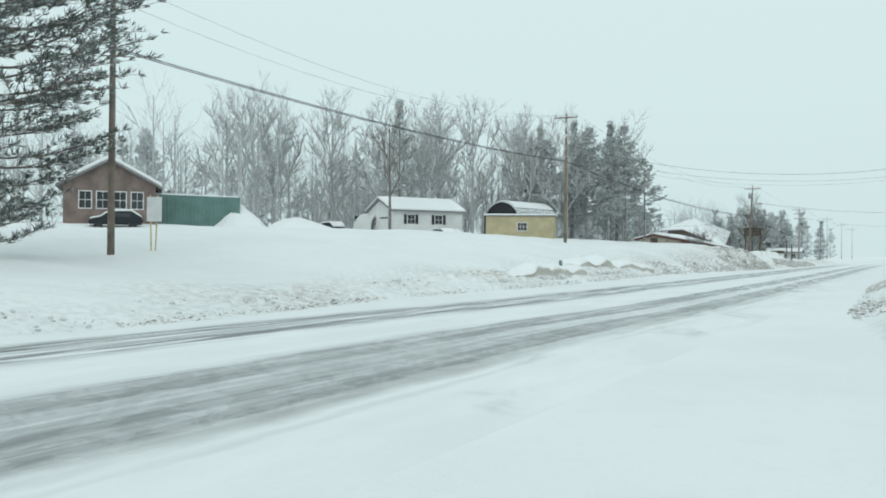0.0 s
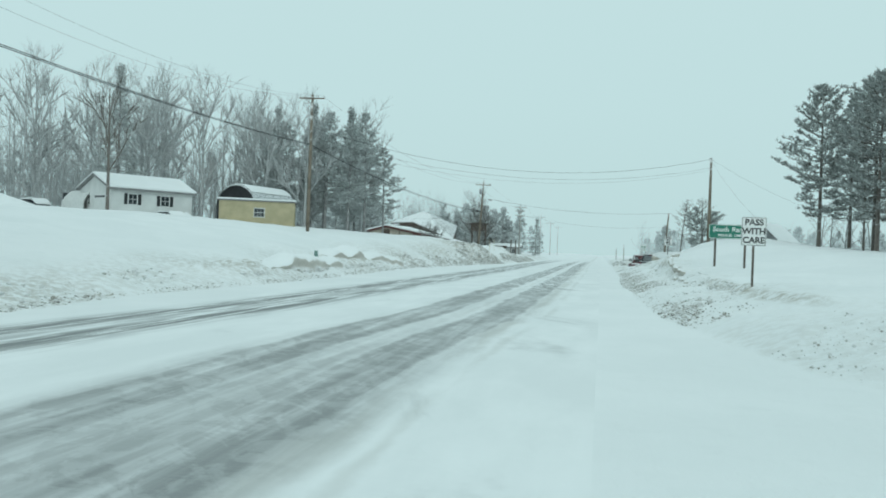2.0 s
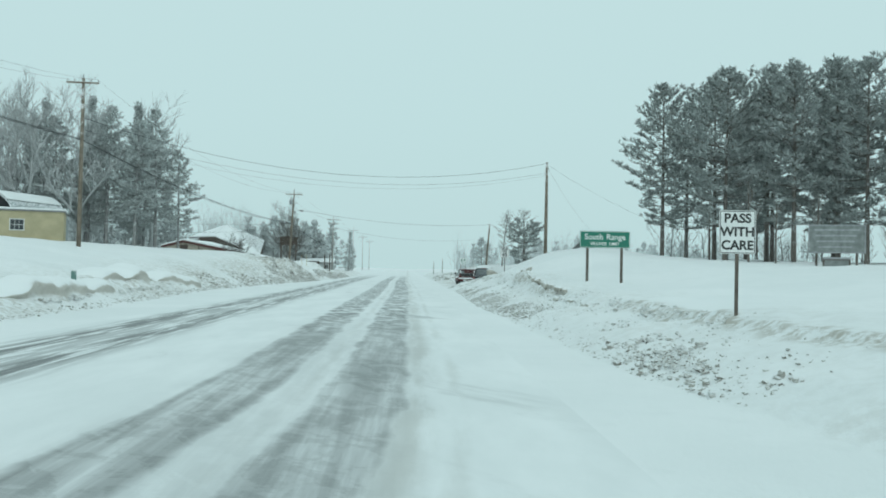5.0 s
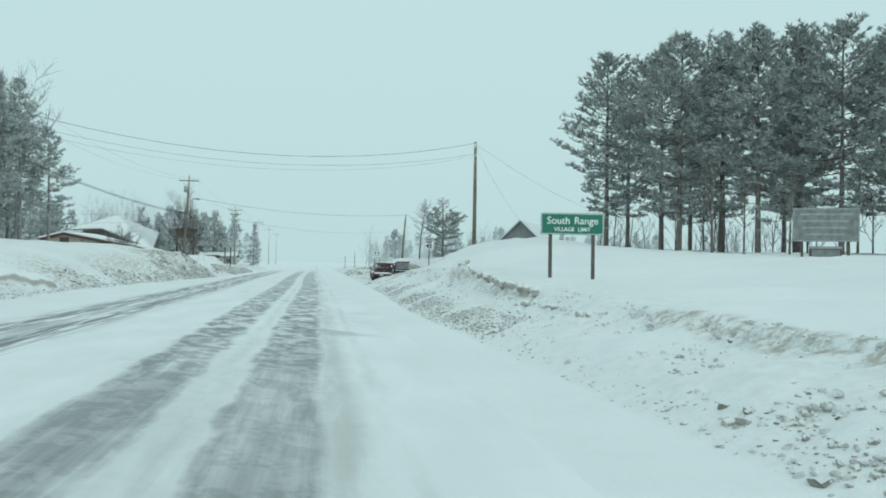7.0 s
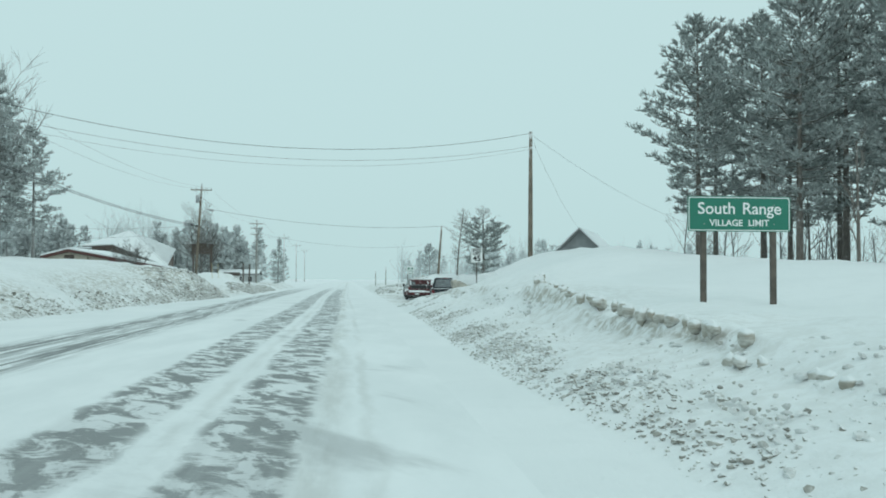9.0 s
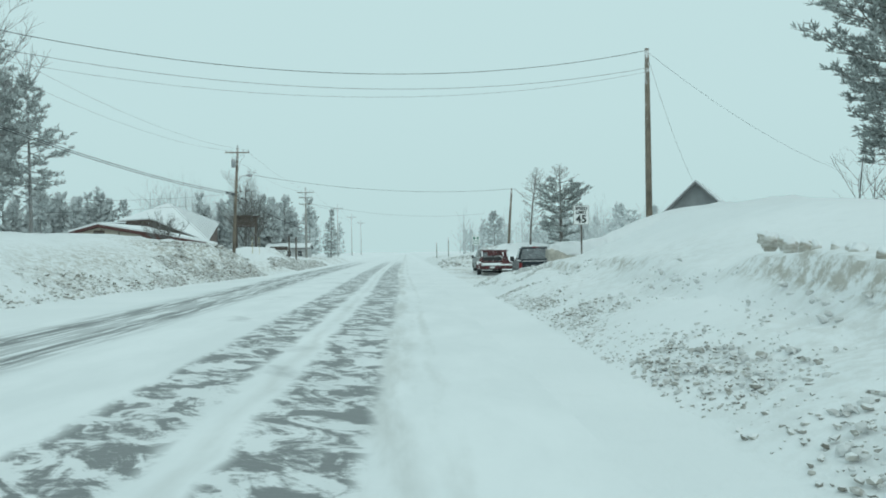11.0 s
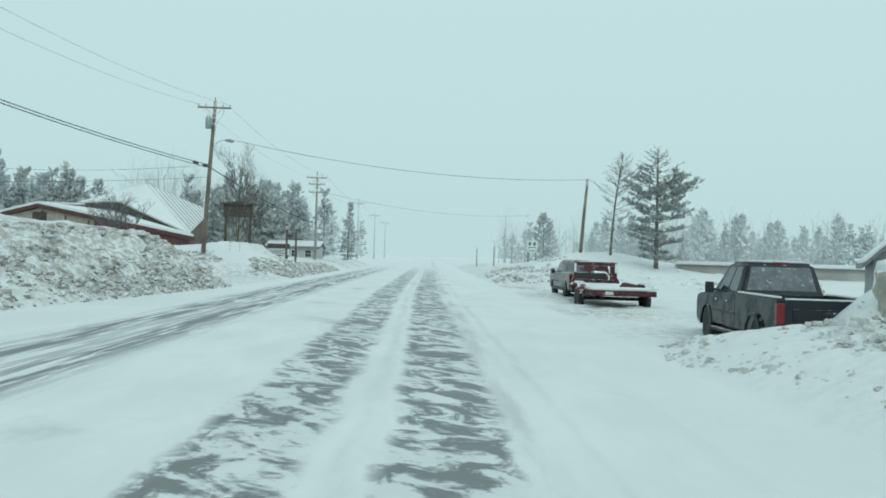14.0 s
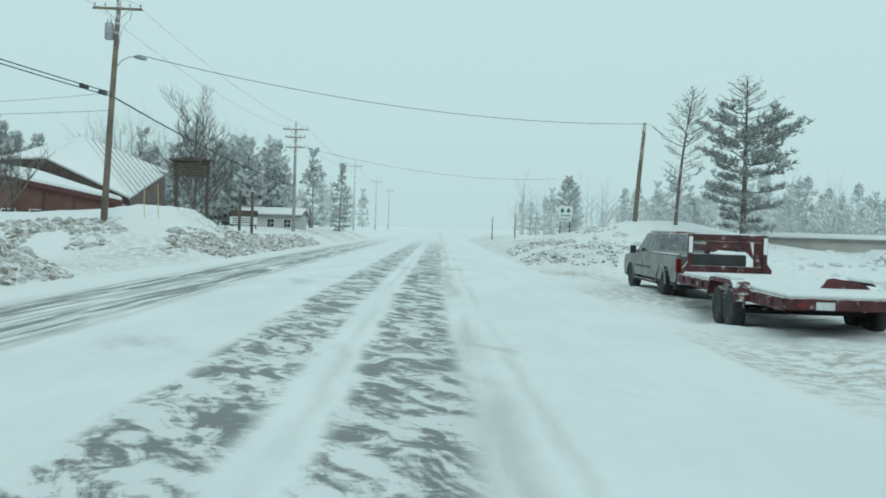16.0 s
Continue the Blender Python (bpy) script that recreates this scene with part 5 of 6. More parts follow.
hoop = thing("hoop_building", pose(-29.0, 92.6, 3.8, 0, 0, -12), "grey hoop building with a dark panel for its shaded open end and snow streaks", "shed")
arc = [(2.6 * math.cos(radians(a)), 1.5 + 2.5 * math.sin(radians(a))) for a in range(0, 181, 9)]
bm = bmesh.new()
ribs = 26
rings = []
for k in range(ribs * 2 + 1):
    s = 1.0 + (0.012 if k % 2 else -0.012)
    rings.append([bm.verts.new((x * s, 8.2 * k / (ribs * 2), 1.5 + (z - 1.5) * s)) for x, z in [(2.6, -1.2)] + arc + [(-2.6, -1.2)]])
for a, b in zip(rings, rings[1:]):
    for i in range(len(a) - 1):
        bm.faces.new((a[i], a[i + 1], b[i + 1], b[i]))
part("shell", bm, MAT_QUONSET, hoop, "corrugated grey steel shell")
# Dark panel across the open end: inside shade put into its colour.
bm = bmesh.new()
prism(bm, [(2.55, -1.2)] + [(x * 0.985, z) for x, z in arc] + [(-2.55, -1.2)], 0.25, 0.35)
part("end_wall", bm, MAT_DARK, hoop, "dark panel for the shade in the open end")
bm = bmesh.new()
prism(bm, [(2.55, -1.2)] + [(x * 0.985, z) for x, z in arc] + [(-2.55, -1.2)], 8.0, 8.1)
part("end_wall", bm, MAT_QUONSET, hoop)
bm = bmesh.new()
top = [(x * 1.03, 1.5 + (z - 1.5) * 1.03) for x, z in arc[5:14]]
prism(bm, top + [(x, z + 0.14 * math.sin(math.pi * (i + 0.5) / 9)) for i, (x, z) in enumerate(top)][::-1], 0.1, 8.1)
part("snow_load", bm, MAT_SNOW, hoop, "snow along the crown")

# green steel container
cont = thing("green_container", pose(-38.7, 48.7, 3.75, 0, 0, 62), "green ribbed steel container in deep snow", "container")
part("shell", boxes((0, 7.0, 0, 2.4, -0.8, 2.45), bevel=0.03), MAT_GREENBOX, cont)
for k in range(22):
    part("rib", boxes((0.15 + k * 0.31, 0.29 + k * 0.31, -0.035, -0.002, -0.7, 2.35)), MAT_GREENBOX, cont)
part("end_frame", boxes((7.0, 7.06, 0.0, 2.4, -0.7, 2.45)), MAT_GREENBOX, cont)
part("snow_load", boxes((0.05, 6.95, 0.05, 2.35, 2.453, 2.56), bevel=0.05), MAT_SNOW, cont, "thin snow on top")

# brick house with its gable to the road
brick = gable_house("brick_house", pose(-36.2, 46.6, 4.2, 0, 0, 138), 13.0, 6.4, 2.4, 1.75, (MAT_BRICK, MAT_GREYROOF), "red-brown house with a snow-covered gabled roof", over=0.5, snow=0.3)
for k in range(4):
    window_part(brick, pose(-0.004, 1.3 + k * 1.2, 1.25) @ pose(0, 0, 0, 0, 0, -90), 0.8, 1.2)
window_part(brick, pose(4.0, 6.404, 1.3) @ pose(0, 0, 0, 0, 0, 180), 1.2, 1.0)

# low hall with dark red trim, its roof climbing to the eaves of the large building behind it
hall = thing("low_hall", pose(-28.4, 157.0, 1.2), "low red-walled hall with dark red fascia under snow", "building")
bm = bmesh.new()
prism(bm, [(-3.2, -1.5), (13.7, -1.5), (13.7, 1.5), (0, 4.0), (-3.2, 3.2)], 0.5, 2.5)
part("wall", bm, plain("dull_red_boards", (0.17, 0.085, 0.075), 0.75, vary=0.2, scale=0.8, snow=0.15), hall, "dull red boarding")
bm = bmesh.new()
prism(bm, [(-3.1, 1.6), (5.0, 1.6), (5.0, 3.02), (0, 3.95), (-3.1, 3.15)], 0.47, 0.497)
part("gable_panel", bm, plain("tan_stucco", (0.40, 0.36, 0.30), 0.8, vary=0.12), hall, "tan gable panel")
part("gable_door", boxes((-0.6, 0.7, 0.44, 0.468, 2.2, 3.6)), MAT_WOOD, hall)
for a, b in (((-3.5, 3.4), (0, 4.35)), ((0, 4.35), (14.3, 1.75))):
    bm = bmesh.new()
    prism(bm, [(a[0], a[1] - 0.34), (b[0], b[1] - 0.34), b, a], 0.0, 0.12)
    part("fascia", bm, MAT_REDTRIM, hall, "dark red board")


def slab_part(corners, thick, material, parent, name, label="", lift=0.0, soft=0.0):
    """A flat slab with its corners on the lower face."""
    corners = [Vector(c) for c in corners]
    bm = bmesh.new()
    n = (corners[1] - corners[0]).cross(corners[2] - corners[0]).normalized()
    n = n if n.z > 0 else -n
    a = [bm.verts.new(p + n * lift) for p in corners]
    b = [bm.verts.new(p + n * (lift + thick)) for p in corners]
    bm.faces.new(a)
    bm.faces.new(b[::-1])
    for i in range(len(a)):
        bm.faces.new((a[i], b[i], b[(i + 1) % len(a)], a[(i + 1) % len(a)]))
    bmesh.ops.recalc_face_normals(bm, faces=bm.faces)
    if soft:
        bmesh.ops.bevel(bm, geom=list(bm.edges), offset=soft, segments=2, affect="EDGES")
    return part(name, bm, material, parent, label)


slab_part([(0, 0.124, 4.1), (14.3, 0.124, 1.5), (9.9, 12.2, 1.6), (0.9, 15.6, 4.1)], 0.14, MAT_GREYROOF, hall, "roof", "dark roof edge")
slab_part([(0, 0.05, 4.36), (14.2, 0.05, 1.76), (9.8, 12.2, 1.86), (0.9, 15.6, 4.36)], 0.24, MAT_SNOW, hall, "snow_load", "deep snow on the low roof", soft=0.05)
slab_part([(-3.5, 0.124, 3.15), (0, 0.124, 4.1), (0, 11.0, 4.6), (-3.5, 11.0, 3.65)], 0.14, MAT_GREYROOF, hall, "roof")
slab_part([(-3.45, 0.05, 3.41), (-0.02, 0.05, 4.36), (-0.02, 11.0, 4.86), (-3.45, 11.0, 3.91)], 0.22, MAT_SNOW, hall, "snow_load", "deep snow on the low roof", soft=0.05)
for k in range(6):
    window_part(hall, pose(2.4 + k * 1.95, 0.496, 0.5), 0.9, 0.8)
for k in range(7):
    part("porch_post", boxes((0.4 + k * 2.1, 0.52 + k * 2.1, 0.02, 0.14, -1.5, 3.75 - k * 0.375)), MAT_WOOD, hall)

big = thing("large_roof_building", pose(-27.2, 179.5, 1.5), "large building with a steep white seamed roof and brown eaves", "building")
PA, PB, PC, PD, PE = Vector((1.1, 0, 7.55)), Vector((7.0, 6.5, 4.9)), Vector((8.9, -9.5, 1.8)), Vector((0.1, -5.5, 5.15)), Vector((-4.4, -5.5, 4.9))


slab_part([PA, PD, PC], 0.3, MAT_SNOW, big, "roof_slope", "white snow-dusted roof slope")
slab_part([PA, PC, PB], 0.3, MAT_SNOW, big, "roof_slope", "white snow-dusted roof slope")
slab_part([PA, PE, PD], 0.3, MAT_SNOW, big, "roof_slope", "white snow-dusted roof slope")
for k in range(1, 12):
    bm = bmesh.new()
    s = k / 12
    n = (PC - PA).cross(PB - PA).normalized()
    n = n if n.z > 0 else -n
    tube(bm, [PA.lerp(PB, s) + n * 0.31, PC.lerp(PB, s) + n * 0.31], 0.05, 6)
    part("roof_seam", bm, MAT_INSUL, big)
bm = bmesh.new()
for p, q in ((PD, PC), (PE, PD)):
    v = [bm.verts.new(c) for c in (p + Vector((0, -0.1, 0.1)), q + Vector((0, -0.1, 0.1)), q + Vector((0, -0.1, -0.8)), p + Vector((0, -0.1, -0.8)),
                                   p + Vector((0, 0.15, 0.05)), q + Vector((0, 0.15, 0.05)), q + Vector((0, 0.15, -0.8)), p + Vector((0, 0.15, -0.8)))]
    for f in ((0, 1, 2, 3), (7, 6, 5, 4), (3, 2, 6, 7)):
        bm.faces.new([v[i] for i in f])
part("eaves_board", bm, MAT_WOOD, big, "broad dark brown eaves")
bm = bmesh.new()
for quad in (((PB, PC)), ((PC, PD)), ((PD, PE))):
    p, q = quad
    p, q = p + Vector((-0.3, 0.4, -0.1)), q + Vector((-0.3, 0.4, -0.1))
    v = [bm.verts.new(c) for c in (p, q, (q.x, q.y, -1.5), (p.x, p.y, -1.5))]
    bm.faces.new(v)
part("wall", bm, MAT_BRICK, big, "red-brown wall")

# wooden tower sign, notice board, small white house
tower = thing("tower_sign", pose(-13.2, 170.5, 1.4), "dark wooden roofed sign tower on two posts", "wooden sign")
for sx in (-1.3, 1.3):
    part("post", boxes((sx - 0.12, sx + 0.12, -0.12, 0.12, -0.8, 5.2), bevel=0.01), MAT_WOOD, tower)
for k in range(6):
    part("board", boxes((-1.55, 1.55, -0.19, -0.125, 4.0 + k * 0.22, 4.2 + k * 0.22), bevel=0.008), MAT_WOOD, tower)
bm = bmesh.new()
prism(bm, [(-1.8, 5.3), (1.8, 5.3), (1.8, 5.42), (0, 5.62), (-1.8, 5.42)], -0.5, 0.5)
part("roof", bm, MAT_WOOD, tower)

notice = thing("notice_board", pose(-8.9, 171.0, 0.95), "brown notice board with a pale lower panel in the snow", "sign board")
part("board", boxes((-1.2, 1.2, 0, 0.08, 1.25, 1.75), bevel=0.01), MAT_WOOD, notice)
part("panel", boxes((-1.15, 1.15, -0.01, 0.06, 0.55, 1.2), bevel=0.01), MAT_TRIM, notice, "pale panel")
for k, (x0, x1) in enumerate(((-0.95, 0.9), (-0.9, 0.6), (-0.95, 0.75))):
    part("writing_bar", boxes((x0, x1, -0.022, -0.012, 1.02 - k * 0.17, 1.08 - k * 0.17)), MAT_DARK, notice)
for sx in (-1.0, 1.0):
    part("leg", boxes((sx - 0.05, sx + 0.05, 0.085, 0.17, -0.6, 1.7)), MAT_WOOD, notice)
for px, pz in ((-5.0, 3.75), (-4.2, 3.65)):
    bm = bmesh.new()
    tube(bm, [(0, 0, -0.5), (0, 0, pz - 1.1)], 0.09, 10)
    ob = part("wooden_post", bm, MAT_POST)
    ob.location = (px, 152.6, 1.1)
    tagged(ob, "short dark wooden post in the verge", "post", "pair of posts in the verge")

grey_cottage = plain("pale_grey_siding", (0.46, 0.475, 0.475), 0.7, vary=0.12, scale=0.8, snow=0.2)
small = gable_house("white_cottage", pose(-12.9, 186.5, 0.7), 6.2, 5.0, 1.75, 0.55, (grey_cottage, MAT_GREYROOF), "small white cottage with a snowy roof")
for wx in (1.4, 3.3, 5.0):
    window_part(small, pose(wx, -0.004, 1.0), 0.7, 0.8)

# grey house with its gable to the road, sign in front of the pines
grey_wall = plain("grey_board_siding", (0.27, 0.28, 0.285), 0.7, vary=0.15, scale=0.8, snow=0.2)
grey = gable_house("grey_house", pose(32.0, 108.3, 0.05, 0, 0, 65), 9.0, 8.0, 2.2, 3.85, (grey_wall, MAT_GREYROOF), "grey gabled house behind the snow mound", over=0.4, snow=0.15)
part("gable_siding", siding(0.01, 7.99, 0, 2.2, -0.002), grey_wall, grey).matrix_basis = pose(0, 8.0, 0, 0, 0, -90)
window_part(grey, pose(-0.03, 6.6, 1.1) @ pose(0, 0, 0, 0, 0, -90), 0.8, 1.1)

marquee = thing("letter_board", pose(33.6, 65.4, 2.2, 0, 0, -24), "grey letter board in a dull frame above a small box", "sign board")
MAT_BOARD = plain("grey_letter_panel", (0.22, 0.235, 0.23), 0.6, vary=0.25, snow=0.2)
part("panel", boxes((-1.5, 1.5, 0, 0.15, 1.05, 2.7), bevel=0.015), MAT_BOARD, marquee)
part("frame", boxes((-1.56, 1.56, -0.03, -0.003, 2.64, 2.72), (-1.56, 1.56, -0.03, -0.003, 1.02, 1.1), (-1.56, -1.49, -0.03, -0.003, 1.1, 2.64), (1.49, 1.56, -0.03, -0.003, 1.1, 2.64)), MAT_GALV, marquee, "dull metal frame")
for k in range(4):
    part("writing_bar", boxes((-1.25 + 0.08 * k, 1.2 - 0.12 * k, -0.012, -0.003, 2.36 - k * 0.34, 2.46 - k * 0.34)), MAT_INSUL, marquee)
lower = part("lower_box", boxes((-0.76, 0.76, 0.0, 0.3, 0.0, 0.78), bevel=0.02), MAT_POST, marquee, "dark box under the board")
part("rim", boxes((-0.76, 0.76, -0.02, -0.003, 0.66, 0.78)), MAT_GALV, lower)
part("box_panel", boxes((-0.66, 0.66, -0.015, -0.003, 0.12, 0.6)), MAT_BOARD, lower)
for sx in (-1.1, 1.1):
    part("leg", boxes((sx - 0.06, sx + 0.06, 0.155, 0.28, -0.8, 2.6)), MAT_POST, marquee)

# park sign ahead, low building behind the yard
park = thing("park_sign", pose(17.9, 167.5, 1.6, 0, 0, -4), "white sign with green tree shapes on a post", "road sign")
part("plate", bordered_plate(1.1, 0.85, 0.05, 0.01, -0.01), MAT_SIGNWHITE, park).location.z = 1.75
for tx in (-0.25, 0.25):
    bm = bmesh.new()
    prism(bm, [(tx - 0.18, 1.72), (tx - 0.04, 1.72), (tx - 0.04, 1.6), (tx + 0.04, 1.6), (tx + 0.04, 1.72), (tx + 0.18, 1.72), (tx + 0.1, 1.95), (tx, 2.08), (tx - 0.1, 1.95)], -0.018, -0.011)
    part("tree_shape", bm, MAT_SIGNGREEN, park, "green tree shape")
part("writing_bar", boxes((-0.4, 0.4, -0.018, -0.011, 1.42, 1.5)), MAT_SIGNGREEN, park)
part("lower_plate", bordered_plate(0.95, 0.3, 0.03, 0.01, -0.01), MAT_SIGNWHITE, park).location.z = 1.12
part("writing_bar", boxes((-0.35, 0.35, -0.018, -0.011, 1.08, 1.15)), MAT_SIGNGREEN, park)
for sx in (-0.4, 0.4):
    part("post", boxes((sx - 0.04, sx + 0.04, 0.004, 0.07, -0.8, 2.1)), MAT_POST, park)

tan_wall = plain("tan_weathered_panels", (0.42, 0.41, 0.38), 0.8, vary=0.15, scale=0.6, snow=0.25)
low = thing("long_low_building", pose(28.8, 152.5, 0.2, 0, 0, -22), "long low tan building with a snow-covered flat roof behind the yard", "building")
part("wall", boxes((0, 22, 0, 5, -0.5, 1.45)), tan_wall, low)
for k in range(18):
    part("panel_seam", boxes((0.6 + k * 1.2, 0.65 + k * 1.2, -0.02, -0.002, -0.5, 1.44)), tan_wall, low)
part("roof", boxes((-0.2, 22.2, -0.2, 5.2, 1.45, 1.58), bevel=0.02), MAT_GREYROOF, low)
part("snow_load", boxes((-0.18, 22.18, -0.18, 5.18, 1.583, 1.9), bevel=0.09), MAT_SNOW, low, "deep snow on the flat roof")

# stake marker with a white panel near the first pole
marker = thing("stake_marker", pose(-18.6, 30.3, 1.2, 0, 0, 40), "two yellow stakes carrying a white panel in the snow", "marker")
MAT_STAKE = plain("pale_yellow_stake", (0.55, 0.45, 0.22), 0.7)
for sx, lean in ((-0.25, 0.1), (0.1, -0.12)):
    bm = bmesh.new()
    tube(bm, [(sx + lean, 0, -0.6), (sx, 0, 3.3)], 0.035, 8)
    part("stake", bm, MAT_STAKE, marker)
part("panel", boxes((-0.4, 0.3, -0.07, -0.04, 2.0, 3.2), bevel=0.01), MAT_TRIM, marker, "white panel")
for sx in (-9.9, -9.2):
    bm = bmesh.new()
    tube(bm, [(0.06, 0, -0.6), (0, 0, 1.6)], 0.02, 6)
    ob = part("snow_stake", bm, MAT_STAKE)
    ob.location = (sx + 2.6, 141.5, 1.9)
    tagged(ob, "thin yellow stake beside the pole", "stake", "snow stakes")
bm = bmesh.new()
tube(bm, [(0, 0, -0.4), (0, 0, 0.45)], 0.11, 10)
ob = part("short_post", bm, MAT_GREENBOX, smooth=True)
ob.location = (-5.7, 51.5, 0.95)
tagged(ob, "short dark green post standing in the snowbank", "post")


# ---- vehicles ----
def paint(name, c, snow):
    n = Nodes(name, 0.32, 0.25)
    n.bsdf.inputs["Coat Weight"].default_value = 0.12
    grime = n.ramp(n.noise(2.2, 6, 0.65), 0.40, 0.75)
    col = n.mix(n.math("MULTIPLY", grime, 0.35), c, tuple(v * 0.7 + 0.035 for v in c))
    cover = n.ramp(n.math("ADD", n.noise(5, 5, 0.7), n.math("MULTIPLY", n.normal_z(), 0.45)), 0.92 - 0.4 * snow, 1.10 - 0.4 * snow)
    n.colour(n.mix(cover, col, (0.80, 0.81, 0.82)))
    n.roughness(n.ramp(grime, 0, 1, 0.4, 0.75))
    return n.mat


MAT_FROSTGLASS = plain("frosted_rear_glass", (0.13, 0.15, 0.16), 0.35, vary=0.3, scale=4.0, snow=0.3)
PAINT_SILVER = paint("pewter_truck_paint", (0.25, 0.255, 0.25), 0.25)
PAINT_DARK = paint("dark_slate_truck_paint", (0.012, 0.018, 0.025), 0.0)
MAT_TYRE = plain("black_tyre_rubber", (0.04, 0.04, 0.041), 0.85, vary=0.3, bump=0.3, snow=0.28)
MAT_RIM = plain("alloy_wheel", (0.45, 0.46, 0.47), 0.35, 0.8)
MAT_RUBBER = plain("black_trim", (0.03, 0.031, 0.032), 0.6, snow=0.15)
MAT_TAIL = plain("red_lamp_lens", (0.20, 0.010, 0.014), 0.35, vary=0.1, bump=0.0)
MAT_CHROME = plain("dull_chrome", (0.5, 0.51, 0.52), 0.25, 0.9, vary=0.08, bump=0.02)
MAT_REDSTEEL = plain("weathered_red_steel", (0.088, 0.024, 0.026), 0.7, vary=0.4, scale=2.0, snow=0.42)
MAT_PLATE = plain("pale_plate", (0.6, 0.62, 0.62), 0.5)


def lathe(bm, profile, axis_x, cy, cz, sides=24):
    """A round body about an axis along x: profile of (x, radius)."""
    rings = [[bm.verts.new((axis_x + x, cy + r * math.cos(a), cz + r * math.sin(a))) for a in (2 * math.pi * k / sides for k in range(sides))] for x, r in profile]
    for a, b in zip(rings, rings[1:]):
        for k in range(sides):
            bm.faces.new((a[k], a[(k + 1) % sides], b[(k + 1) % sides], b[k]))
    bm.faces.new(rings[0])
    bm.faces.new(rings[-1][::-1])
    bmesh.ops.recalc_face_normals(bm, faces=bm.faces)
    return bm


def wheel(parent, x, y, r, w, side, rim=True):
    """A wheel whose outer face looks to side (-1 or 1)."""
    bm = bmesh.new()
    h = w / 2
    lathe(bm, [(-h * 0.9, r * 0.6), (-h, r * 0.75), (-h * 0.92, r * 0.93), (-h * 0.6, r), (0, r * 1.01), (h * 0.6, r), (h * 0.92, r * 0.93), (h, r * 0.75), (h * 0.9, r * 0.6)], 0, 0, 0, 28)
    root = new("wheel")
    root.matrix_basis = pose(x, y, r - 0.01)
    root.parent = parent
    part("tyre", bm, MAT_TYRE, root, smooth=True)
    bm = bmesh.new()
    s = side
    lathe(bm, [(s * h * 0.2, r * 0.61), (s * h * 0.86, r * 0.60), (s * h * 0.88, r * 0.54), (s * h * 0.45, r * 0.48), (s * h * 0.40, r * 0.2), (s * h * 0.62, r * 0.14), (s * h * 0.62, r * 0.02)], 0, 0, 0, 24)
    if rim:
        for k in range(6):
            a = k * math.pi / 3
            c = Vector((s * h * 0.58, r * 0.33 * math.cos(a), r * 0.33 * math.sin(a)))
            d = Vector((0, math.cos(a), math.sin(a)))
            e = Vector((0, -math.sin(a), math.cos(a)))
            v = [bm.verts.new(c + d * i * r * 0.2 + e * j * r * (0.09 if i > 0 else 0.06) + Vector((s * 0.03 * q, 0, 0))) for q in (0, 1) for i, j in ((-1, -1), (1, -1), (1, 1), (-1, 1))]
            for f in ((4, 5, 6, 7), (0, 1, 5, 4), (1, 2, 6, 5), (2, 3, 7, 6), (3, 0, 4, 7)):
                bm.faces.new([v[i] for i in f])
    part("rim", bm, MAT_RIM, root, "alloy rim" if rim else "steel rim")
    return root


def truck_side(y0, y1, z0, z1, arches, top):
    """The outline of a truck's flank in y, z, with wheel arches cut out of its lower edge."""
    pts = [(y0, z0 + 0.12), (y0 + 0.06, z0)]
    for c, r in arches:
        pts += [(c - r, z0)] + [(c - r * math.cos(radians(a)), 0.40 + r * math.sin(radians(a))) for a in range(0, 181, 15)] + [(c + r, z0)]
    return pts + [(y1 - 0.06, z0), (y1, z0 + 0.12)] + top


